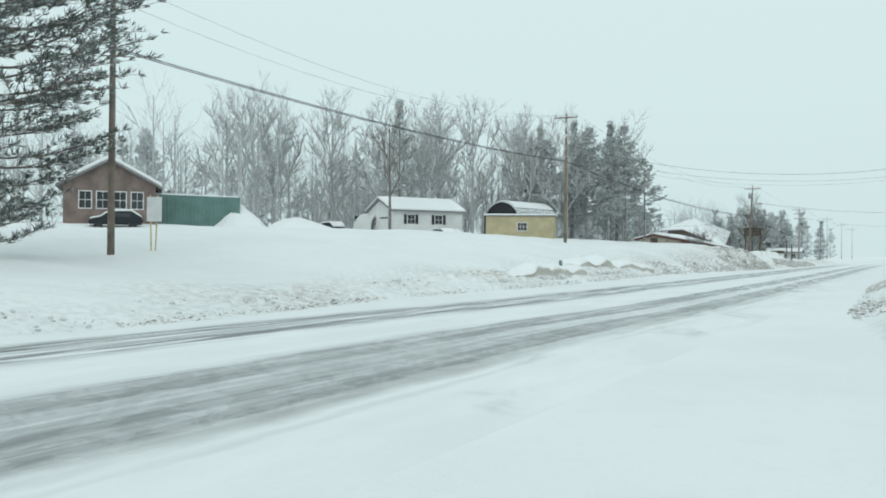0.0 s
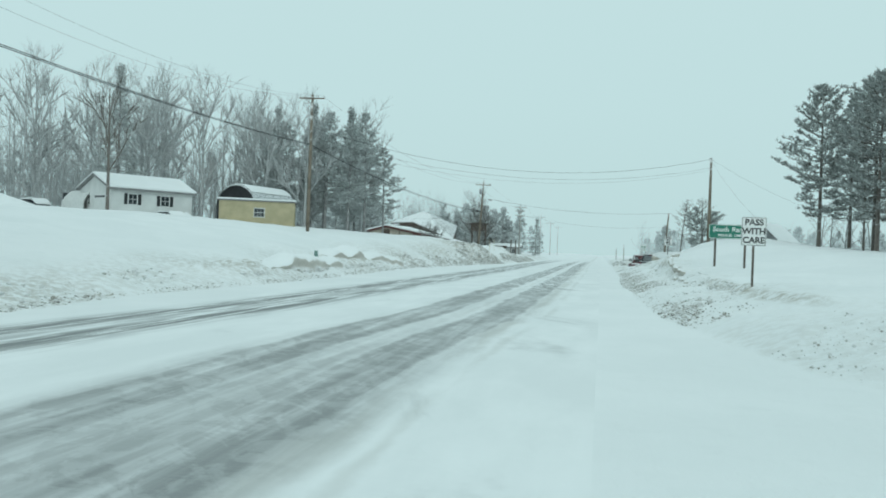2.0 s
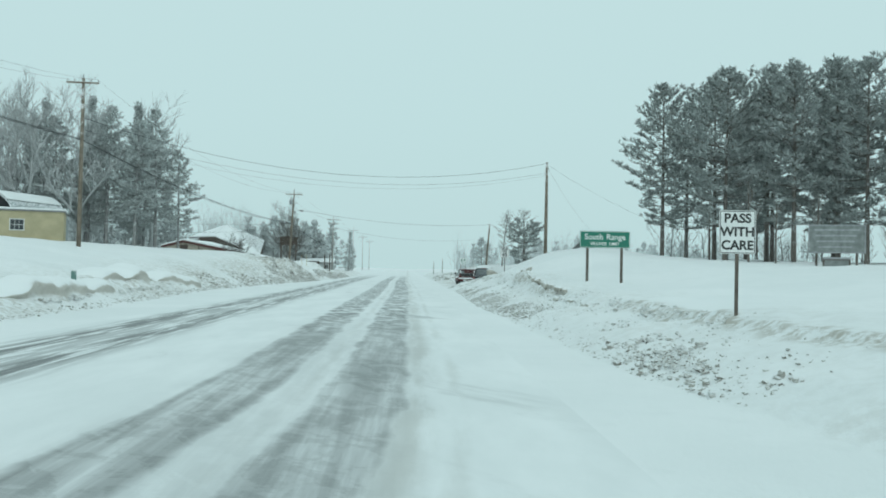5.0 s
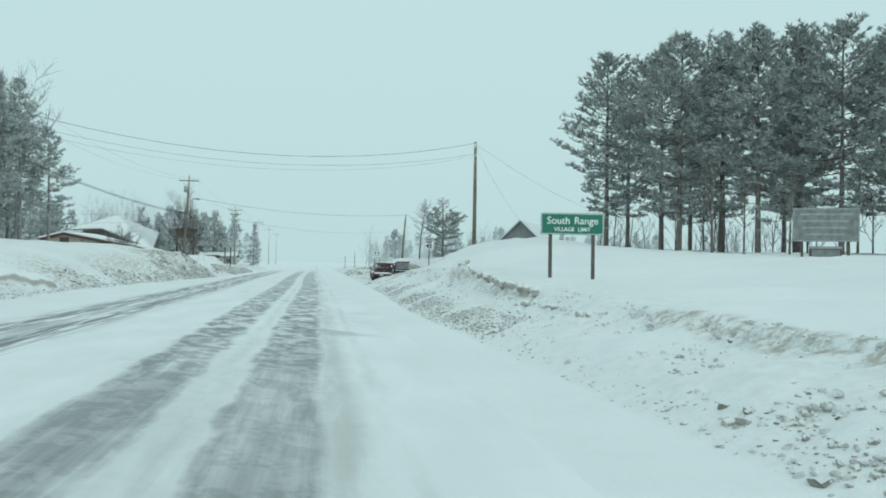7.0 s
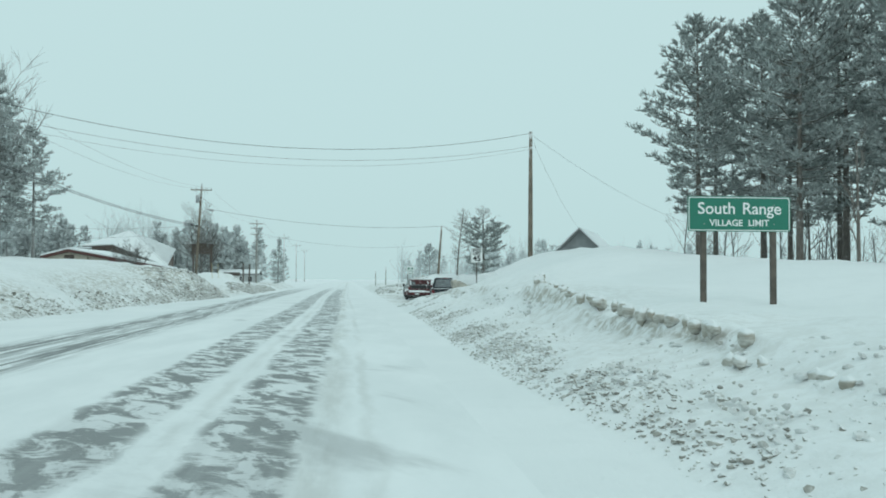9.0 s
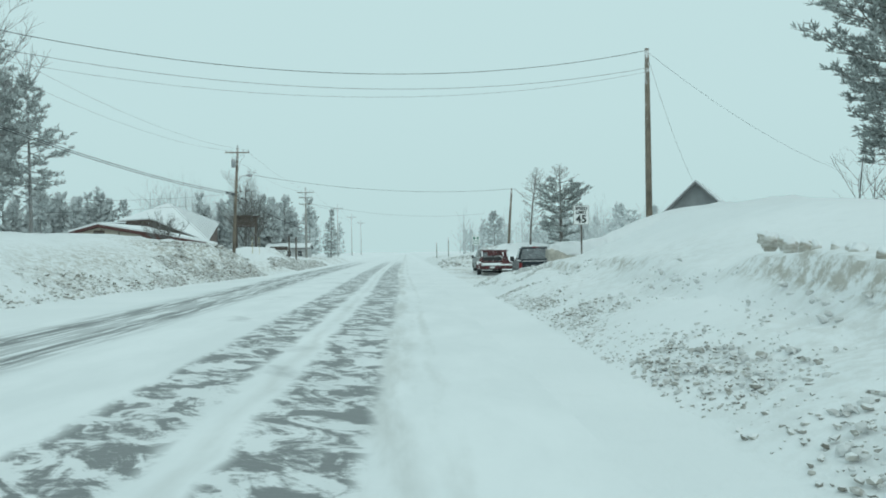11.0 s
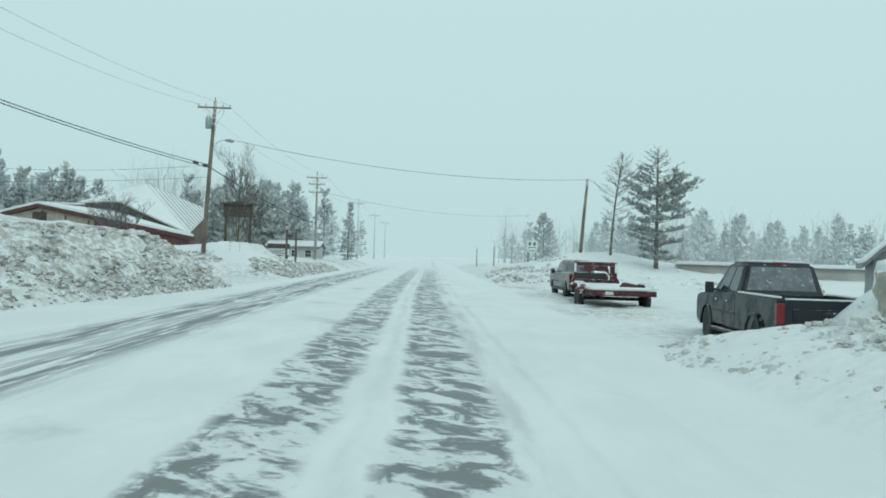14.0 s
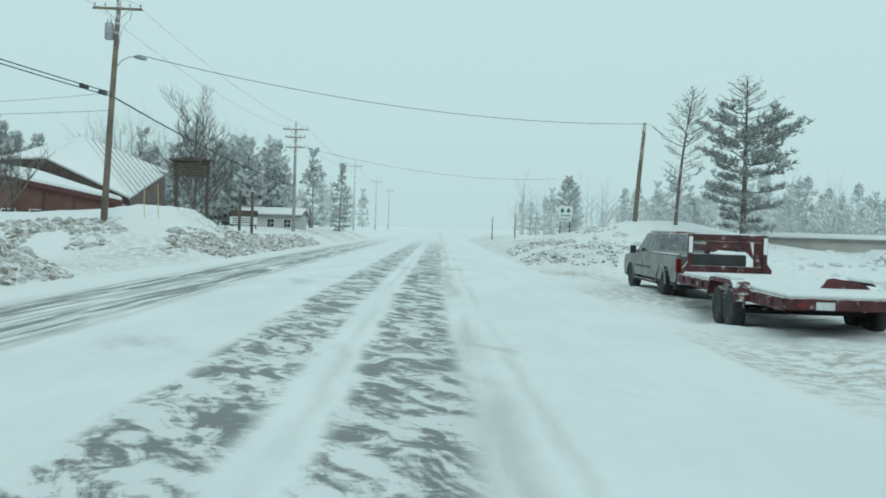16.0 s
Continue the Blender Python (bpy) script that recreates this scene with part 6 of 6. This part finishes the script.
def pickup(m, material, label, bed=0.0):
    """A full-size pickup, nose along +y, origin on the ground at its middle."""
    root = thing("pickup_truck", m, label, "pickup truck", "parked pickups")
    cab0, cab1 = -0.55, 1.62
    arches = [(-1.85 - bed, 0.54), (1.95, 0.54)]
    outline = truck_side(-2.9 - bed, 2.95, 0.52, 1.3, arches, [(2.95, 0.95), (2.88, 1.10), (2.6, 1.17), (1.7, 1.24), (cab0, 1.27), (-2.9 - bed, 1.27)])
    bm = bmesh.new()
    for s in (-1, 1):                                             # flanks with a rounded shoulder
        rings = []
        for dx, inset in ((0.0, 0.02), (0.06, 0.0), (0.12, 0.0)):
            rings.append([bm.verts.new((s * (1.0 - dx * 1.0) if dx else s * 1.0, y, z)) for y, z in outline])
        for a, b in zip(rings, rings[1:]):
            for i in range(len(outline)):
                j = (i + 1) % len(outline)
                bm.faces.new((a[i], a[j], b[j], b[i]))
        bm.faces.new(rings[0])
        bm.faces.new(rings[-1][::-1])
    box(bm, -0.88, 0.88, 1.62, 2.9, 0.55, 1.15, bevel=0.04)         # engine bay and bonnet
    box(bm, -0.88, 0.88, cab0, 1.62, 0.5, 1.24)
    box(bm, -0.88, 0.88, -2.88 - bed, cab0, 0.62, 0.80)                  # bed floor
    bmesh.ops.recalc_face_normals(bm, faces=bm.faces)
    part("body", bm, material, root)
    bm = bmesh.new()                                              # greenhouse, tapered
    lo = [(-0.92, cab0), (0.92, cab0), (0.92, cab1 + 0.05), (-0.92, cab1 + 0.05)]
    hi = [(-0.72, cab0 + 0.16), (0.72, cab0 + 0.16), (0.72, cab1 - 0.75), (-0.72, cab1 - 0.75)]
    zl, zh = 1.245, 1.97
    a = [bm.verts.new((x, y, zl)) for x, y in lo]
    b = [bm.verts.new((x, y, zh)) for x, y in hi]
    bm.faces.new(b)
    bm.faces.new(a[::-1])
    for i in range(4):
        bm.faces.new((a[i], a[(i + 1) % 4], b[(i + 1) % 4], b[i]))
    bmesh.ops.bevel(bm, geom=[e for e in bm.edges if max(v.co.z for v in e.verts) > 1.5], offset=0.07, segments=3, affect="EDGES")
    cab = part("cab", bm, material, root)

    def glass(i, u0, u1, v0, v1, name, mat=MAT_GLASS, off=0.006):
        p0, p1 = Vector((*lo[i], zl)), Vector((*lo[(i + 1) % 4], zl))
        q0, q1 = Vector((*hi[i], zh)), Vector((*hi[(i + 1) % 4], zh))
        n = (p1 - p0).cross(q0 - p0).normalized()
        c = [p0.lerp(p1, u).lerp(q0.lerp(q1, u), v) + n * off for u, v in ((u0, v0), (u1, v0), (u1, v1), (u0, v1))]
        bm = bmesh.new()
        f = [bm.verts.new(p) for p in c]
        g = [bm.verts.new(p - n * 0.02) for p in c]
        bm.faces.new(f)
        for k in range(4):
            bm.faces.new((f[k], g[k], g[(k + 1) % 4], f[(k + 1) % 4]))
        part(name, bm, mat, cab, "frosted glass" if mat is MAT_FROSTGLASS else "dark window glass")
    glass(0, 0.08, 0.92, 0.16, 0.86, "rear_window", MAT_FROSTGLASS)
    glass(2, 0.06, 0.94, 0.10, 0.90, "windscreen")
    for i in (1, 3):
        spans = ((0.10, 0.40), (0.46, 0.80)) if i == 1 else ((0.20, 0.54), (0.60, 0.90))
        for u0, u1 in spans:
            glass(i, u0, u1, 0.10, 0.84, "side_window")
    part("tailgate", boxes((-0.87, 0.87, -2.9 - bed, -2.84 - bed, 0.62, 1.27), (-0.7, 0.7, -2.925 - bed, -2.9 - bed, 0.72, 1.1), bevel=0.012), material, root)
    part("brake_lamp", boxes((-0.16, 0.16, cab0 + 0.10, cab0 + 0.15, zh - 0.035, zh + 0.012), bevel=0.006), MAT_TAIL, cab, "red centre brake light")
    part("roof_snow", boxes((-0.62, 0.62, cab0 + 0.28, cab1 - 0.86, zh + 0.002, zh + 0.05), bevel=0.022), MAT_SNOW, cab, "thin snow on the roof")
    for s in (-1, 1):
        part("bed_rail", boxes((s * 0.94 - 0.065, s * 0.94 + 0.065, -2.9 - bed, cab0 - 0.02, 1.272, 1.30), bevel=0.01), MAT_RUBBER, root, "black bed rail cap")
        part("rail_snow", boxes((s * 0.94 - 0.045, s * 0.94 + 0.045, -2.86 - bed, cab0 - 0.06, 1.302, 1.33), bevel=0.012), MAT_SNOW, root, "snow along the bed rail")
        part("side_moulding", boxes((s * 1.006 - 0.008, s * 1.006 + 0.008, cab0, 1.35, 0.80, 0.86), bevel=0.004), MAT_RUBBER, root)
    part("tailgate_snow", boxes((-0.84, 0.84, -2.9 - bed, -2.845 - bed, 1.272, 1.30), bevel=0.01), MAT_SNOW, root, "snow along the tailgate's top")
    part("tailgate_handle", boxes((-0.14, 0.14, -2.94 - bed, -2.925 - bed, 0.98, 1.05), bevel=0.006), MAT_RUBBER, root)
    part("bed_wall", boxes((-0.86, 0.86, cab0 - 0.06, cab0 - 0.005, 0.8, 1.27)), material, root)
    part("bed_snow", boxes((-0.86, 0.86, -2.82 - bed, cab0 - 0.08, 0.80, 1.02), bevel=0.06), MAT_SNOW, root, "snow lying in the bed")
    part("rear_bumper", boxes((-0.95, 0.95, -3.08 - bed, -2.88 - bed, 0.46, 0.64), bevel=0.03), MAT_CHROME, root)
    part("front_bumper", boxes((-0.97, 0.97, 2.92, 3.08, 0.42, 0.68), bevel=0.04), MAT_CHROME, root)
    part("grille", boxes((-0.6, 0.6, 2.92, 2.985, 0.72, 1.02), bevel=0.02), MAT_RUBBER, root)
    for s in (-1, 1):
        part("tail_light", boxes((s * 0.93 - 0.075, s * 0.93 + 0.075, -2.93 - bed, -2.80 - bed, 0.80, 1.20), bevel=0.02), MAT_TAIL, root, "red tail light")
        part("headlight", boxes((s * 0.80 - 0.16, s * 0.80 + 0.16, 2.85, 2.975, 0.82, 1.06), bevel=0.02), MAT_GLASS, root, "headlight")
        mirror = part("wing_mirror", boxes((s * 1.10 - 0.09, s * 1.10 + 0.11, 1.28, 1.40, 1.22, 1.48), bevel=0.025), MAT_RUBBER, root)
        part("mirror_arm", boxes((s * 0.95 - 0.06, s * 0.95 + 0.08, 1.31, 1.37, 1.28, 1.33)), MAT_RUBBER, mirror)
        for dy in (0.02, 0.95):
            part("door_handle", boxes((s * 1.012 - 0.012, s * 1.012 + 0.012, dy - 0.02, dy + 0.16, 1.07, 1.10), bevel=0.005), MAT_CHROME, root)
        for dy in (cab0 + 0.02, 0.50, 1.52):
            part("door_gap", boxes((s * 1.001 - 0.003, s * 1.001 + 0.003, dy - 0.008, dy + 0.008, 0.58, 1.22)), MAT_RUBBER, root)
        part("running_board", boxes((s * 0.98 - 0.08, s * 0.98 + 0.08, -1.2, 1.3, 0.36, 0.43), bevel=0.015), MAT_RUBBER, root)
        for c in (-1.85, 1.95):
            bm = bmesh.new()
            ring = [(c - r * math.cos(radians(a)), 0.40 + r * math.sin(radians(a))) for r in (0.56,) for a in range(0, 181, 15)]
            inner = [(c - r * math.cos(radians(a)), 0.40 + r * math.sin(radians(a))) for r in (0.49,) for a in range(0, 181, 15)]
            va = [bm.verts.new((s * 1.025, y, z)) for y, z in ring]
            vb = [bm.verts.new((s * 1.025, y, z)) for y, z in inner]
            vc = [bm.verts.new((s * 0.99, y, z)) for y, z in ring]
            for i in range(12):
                bm.faces.new((va[i], va[i + 1], vb[i + 1], vb[i]))
                bm.faces.new((va[i], va[i + 1], vc[i + 1], vc[i]))
            part("arch_trim", bm, material, root)
            wheel(root, s * 0.85, c, 0.45, 0.29, s)
    part("underbody", boxes((-0.75, 0.75, -2.7, 2.8, 0.30, 0.55)), MAT_RUBBER, root)
    return root


pickup(pose(15.45, 125.5, -0.12, 0, 0, 1), PAINT_SILVER, "dirty pewter crew-cab pickup parked with a trailer hitched", 0.5)
pickup(pose(15.5, 98.3, -0.14, 0, 0, -4), PAINT_DARK, "dark slate crew-cab pickup parked behind the snowbank", 0.4).scale = (1.05, 1.05, 1.05)

# red gooseneck flatbed trailer
trailer = thing("flatbed_trailer", pose(15.22, 112.75, -0.17, 0, 0, -3.0), "red gooseneck flatbed trailer with snow on its deck", "trailer")
W2 = 1.28
bm = bmesh.new()
box(bm, -W2, W2, 0.0, 0.09, 0.66, 0.86, bevel=0.012)
rail = part("rear_rail", bm, MAT_REDSTEEL, trailer, "red rear channel")
part("number_plate", boxes((-0.75, -0.42, -0.012, -0.002, 0.66, 0.80)), MAT_PLATE, rail, "pale plate")
for s in (-1, 1):
    part("rear_lamp", boxes((s * 1.0 - 0.07, s * 1.0 + 0.07, -0.015, -0.002, 0.70, 0.78)), MAT_TAIL, rail)
    part("side_rail", boxes((s * W2 - 0.045, s * W2 + 0.045, 0.092, 8.35, 0.62, 0.86), bevel=0.012), MAT_REDSTEEL, trailer)
    for k in range(8):
        part("stake_pocket", boxes((s * (W2 + 0.075) - 0.03, s * (W2 + 0.075) + 0.03, 0.6 + k * 1.0, 0.72 + k * 1.0, 0.68, 0.84)), MAT_REDSTEEL, trailer)
    fender = bmesh.new()
    arc_o = [(3.07 - 1.05 * math.cos(radians(a)) * (1.0), 0.62 + 0.42 * min(1, 1.6 * math.sin(radians(a)))) for a in range(0, 181, 12)]
    va = [fender.verts.new((s * (W2 - 0.02), y, z)) for y, z in arc_o]
    vb = [fender.verts.new((s * (W2 + 0.34), y, z)) for y, z in arc_o]
    vc = [fender.verts.new((s * (W2 + 0.34), y, z - 0.09)) for y, z in arc_o]
    for i in range(len(arc_o) - 1):
        fender.faces.new((va[i], va[i + 1], vb[i + 1], vb[i]))
        fender.faces.new((vb[i], vb[i + 1], vc[i + 1], vc[i]))
    part("fender", fender, MAT_REDSTEEL, trailer)
    part("fender_snow", boxes((s * (W2 + 0.16) - 0.15, s * (W2 + 0.16) + 0.15, 2.42, 3.72, 1.043, 1.12), bevel=0.03), MAT_SNOW, trailer, "snow on the fender")
    for wy in (2.62, 3.52):
        wheel(trailer, s * (W2 + 0.15), wy, 0.43, 0.26, s, False)
for k in range(9):
    part("deck_plank", boxes((-W2 + 0.05 + k * 0.276, -W2 + 0.315 + k * 0.276, 0.1, 8.3, 0.80, 0.862)), MAT_WOOD, trailer)
part("deck_snow", boxes((-W2 + 0.06, W2 - 0.06, 0.12, 8.25, 0.865, 0.93), bevel=0.03), MAT_SNOW, trailer, "thin snow over the deck planks")
for k in range(7):
    part("cross_member", boxes((-W2 + 0.05, W2 - 0.05, 0.5 + k * 1.1, 0.58 + k * 1.1, 0.60, 0.79)), MAT_REDSTEEL, trailer)
for wy in (2.62, 3.52):
    bm = bmesh.new()
    tube(bm, [(-W2, wy, 0.40), (W2, wy, 0.40)], 0.06, 10)
    part("axle", bm, MAT_RUBBER, trailer)
bm = bmesh.new()
prism(bm, [(0.15, 0.935), (1.15, 0.935), (1.05, 1.02), (0.42, 1.14), (0.30, 1.12)], 2.2, 2.27)
part("ramp_stub", bm, MAT_REDSTEEL, trailer, "folded red ramp end")
# headboard and gooseneck
HY = 8.4
for s in (-1, 1):
    bm = bmesh.new()
    prism(bm, [(s * 1.20, 0.62), (s * 1.20, 1.02), (s * 1.07, 1.20), (s * 1.07, 1.96), (s * 0.95, 1.96), (s * 0.95, 0.62)], HY, HY + 0.14)
    part("upright", bm, MAT_REDSTEEL, trailer)
    part("upright_snow", boxes((s * 1.01 - 0.05, s * 1.01 + 0.05, HY - 0.012, HY - 0.002, 1.45, 1.9)), MAT_SNOW, trailer, "snow clinging to the upright")
part("top_bar", boxes((-0.945, 0.945, HY, HY + 0.14, 1.78, 1.97), bevel=0.012), MAT_REDSTEEL, trailer)
part("top_snow", boxes((-0.9, 0.9, HY + 0.01, HY + 0.13, 1.973, 2.0), bevel=0.008), MAT_SNOW, trailer, "line of snow on the top bar")
bm = bmesh.new()
prism(bm, [(-0.60, 1.775), (0.60, 1.775), (0.72, 1.30), (0.40, 1.62), (0.0, 1.66), (-0.36, 1.48), (-0.48, 1.48)], HY + 0.03, HY + 0.11)
part("arch_plate", bm, MAT_REDSTEEL, trailer, "cut-out red plate under the top bar")
part("brace", boxes((0.72, 0.943, HY + 0.03, HY + 0.11, 1.10, 1.775), bevel=0.008), MAT_REDSTEEL, trailer)
part("headboard", boxes((-0.945, 0.945, HY + 0.02, HY + 0.12, 0.64, 1.10), bevel=0.012), MAT_REDSTEEL, trailer)
part("tool_box", boxes((-0.92, 0.55, HY + 0.16, HY + 0.62, 0.98, 1.42), bevel=0.02), MAT_RUBBER, trailer, "black box behind the headboard")
for s in (-0.45, 0.45):
    part("neck_beam", boxes((s - 0.07, s + 0.07, HY + 0.145, HY + 2.3, 1.50, 1.70), bevel=0.015), MAT_REDSTEEL, trailer)
bm = bmesh.new()
tube(bm, [(0, HY + 2.2, 1.66), (0, HY + 2.2, 1.05)], 0.08, 12)
part("coupler", bm, MAT_RUBBER, trailer)
part("neck_cross", boxes((-0.379, 0.379, HY + 2.1, HY + 2.3, 1.51, 1.69)), MAT_REDSTEEL, trailer)


WHITE_PAINT = paint("white_car_paint", (0.55, 0.56, 0.56), 0.6)


def snowed_car(m, material, label, w=1.8, length=4.3):
    """A small car deep under snow: the flanks and lamps show below a thick white cap."""
    root = thing("snow_covered_car", m, label, "car", "snow-covered cars")
    bm = bmesh.new()
    prof = [(-2.1, 0.35), (2.1, 0.35), (2.15, 0.7), (1.2, 0.86), (0.55, 1.36), (-1.2, 1.38), (-1.9, 0.95), (-2.15, 0.8)]
    a = [bm.verts.new((-w / 2, y, z)) for y, z in prof]
    b = [bm.verts.new((w / 2, y, z)) for y, z in prof]
    bm.faces.new(a)
    bm.faces.new(b[::-1])
    for i in range(8):
        bm.faces.new((a[i], b[i], b[(i + 1) % 8], a[(i + 1) % 8]))
    bmesh.ops.recalc_face_normals(bm, faces=bm.faces)
    bmesh.ops.bevel(bm, geom=list(bm.edges), offset=0.09, segments=3, affect="EDGES")
    part("body", bm, material, root)
    bm = bmesh.new()
    prof = [(2.0, 0.80), (1.15, 0.97), (0.5, 1.45), (-1.2, 1.47), (-2.0, 0.98), (-2.0, 1.1), (-1.25, 1.62), (0.5, 1.6), (1.2, 1.08), (2.0, 0.9)]
    a = [bm.verts.new((-w / 2 + 0.06, y, z)) for y, z in prof]
    b = [bm.verts.new((w / 2 - 0.06, y, z)) for y, z in prof]
    for i in range(10):
        bm.faces.new((a[i], b[i], b[(i + 1) % 10], a[(i + 1) % 10]))
    bm.faces.new(a)
    bm.faces.new(b[::-1])
    bmesh.ops.recalc_face_normals(bm, faces=bm.faces)
    part("snow_cap", bm, MAT_SNOW, root, "thick snow on roof and bonnet")
    for s in (-1, 1):
        part("side_window", boxes((s * (w / 2 + 0.004) - 0.01, s * (w / 2 + 0.004) + 0.01, -1.1, 0.45, 0.98, 1.28), bevel=0.004), MAT_GLASS, root)
        part("lamp", boxes((s * 0.65 - 0.13, s * 0.65 + 0.13, -2.2, -2.1, 0.66, 0.8), bevel=0.02), MAT_TAIL, root)
        for wy in (-1.35, 1.35):
            wheel(root, s * (w / 2 - 0.1), wy, 0.32, 0.2, s)
    return root


snowed_car(pose(-33.0, 40.2, 3.2, 0, 0, 140), PAINT_DARK, "dark car deep in snow beside the brick house").scale = (0.8, 0.8, 0.8)
snowed_car(pose(32.9, 145.9, -0.35, 0, 0, 88), WHITE_PAINT, "white car buried in snow beyond the trailer")

snowed_car(pose(27.7, 127.6, -0.25, 0, 0, 100), WHITE_PAINT, "pale car half buried in snow behind the yard")

rng = random.Random(77)
heap = []
for _ in range(150):
    hx, hy = rng.gauss(34.0, 1.3), rng.gauss(145.2, 0.9)
    s_h = rng.uniform(0.10, 0.42)
    heap.append((hx, hy, ground_z(hx, hy) + 0.9 * math.exp(-((hx - 34.0) ** 2 + (hy - 145.2) ** 2) / 2.8) * rng.random(), s_h))
scatter_lumps("snow_chunks", heap, "shovelled snow heaped over the buried car", BLOCKS, MAT_SNOW)

# snowed-in cars and mounds round the white house, snow pile beside the container
snowed_car(pose(-47.5, 84.0, ground_z(-47.5, 84.0) - 0.25, 0, 0, 70), PAINT_DARK, "small car almost buried in snow beside the carport")
snowed_car(pose(-31.2, 82.0, ground_z(-31.2, 82.0) - 0.75, 0, 0, 62), PAINT_DARK, "low car buried to its windows in front of the house").scale = (0.9, 0.9, 0.8)


def snow_pile(x, y, radius, height, label, seed):
    """A cone of shovelled snow with a slumped, lumpy skin."""
    verts, faces, rings, sides = [], [], 9, 28
    z0 = ground_z(x, y)
    for r in range(rings + 1):
        for k in range(sides):
            a, q = 2 * math.pi * k / sides, r / rings
            n1 = noise.noise(Vector((math.cos(a) * 1.4 + seed, math.sin(a) * 1.4, q * 2.2)))
            rad = radius * q * (1 + 0.22 * n1)
            verts.append((x + rad * math.cos(a), y + rad * math.sin(a), z0 - 0.25 + (height + 0.25) * (0.5 + 0.5 * math.cos(math.pi * q)) * (1 + 0.2 * n1)))
    for r in range(rings):
        for k in range(sides):
            a, b = r * sides + k, r * sides + (k + 1) % sides
            faces.append((a, a + sides, b + sides, b))
    return tagged(mesh_object("snow_pile", verts, faces, MAT_SNOW, smooth=True), label, "snow pile")


snow_pile(-36.4, 55.6, 3.2, 1.9, "steep pile of shovelled snow beside the container", 2.0)
snow_pile(-36.5, 64.0, 4.5, 1.0, "low mound of shovelled snow beyond the container", 6.0)
snow_pile(-30.4, 84.2, 1.3, 0.55, "small snow heap beside the shed", 9.0)

# Far posts in the haze-lightened pole wood.
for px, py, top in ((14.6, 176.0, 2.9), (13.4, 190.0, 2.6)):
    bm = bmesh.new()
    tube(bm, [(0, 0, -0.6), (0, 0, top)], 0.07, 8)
    ob = part("wooden_post", bm, MAT_POLE_HAZE_LOW, smooth=True)
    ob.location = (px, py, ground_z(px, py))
    tagged(ob, "bare wooden post beside the road, wood paled for haze", "post", "posts along the far verge")
bm = bmesh.new()
tube(bm, [(0, 0, -0.5), (0.02, 0, 1.5)], 0.04, 8)
ob = part("stake", bm, MAT_POST, smooth=True)
ob.location = (36.6, 63.6, ground_z(36.6, 63.6))
tagged(ob, "thin dark stake beside the letter board", "stake")
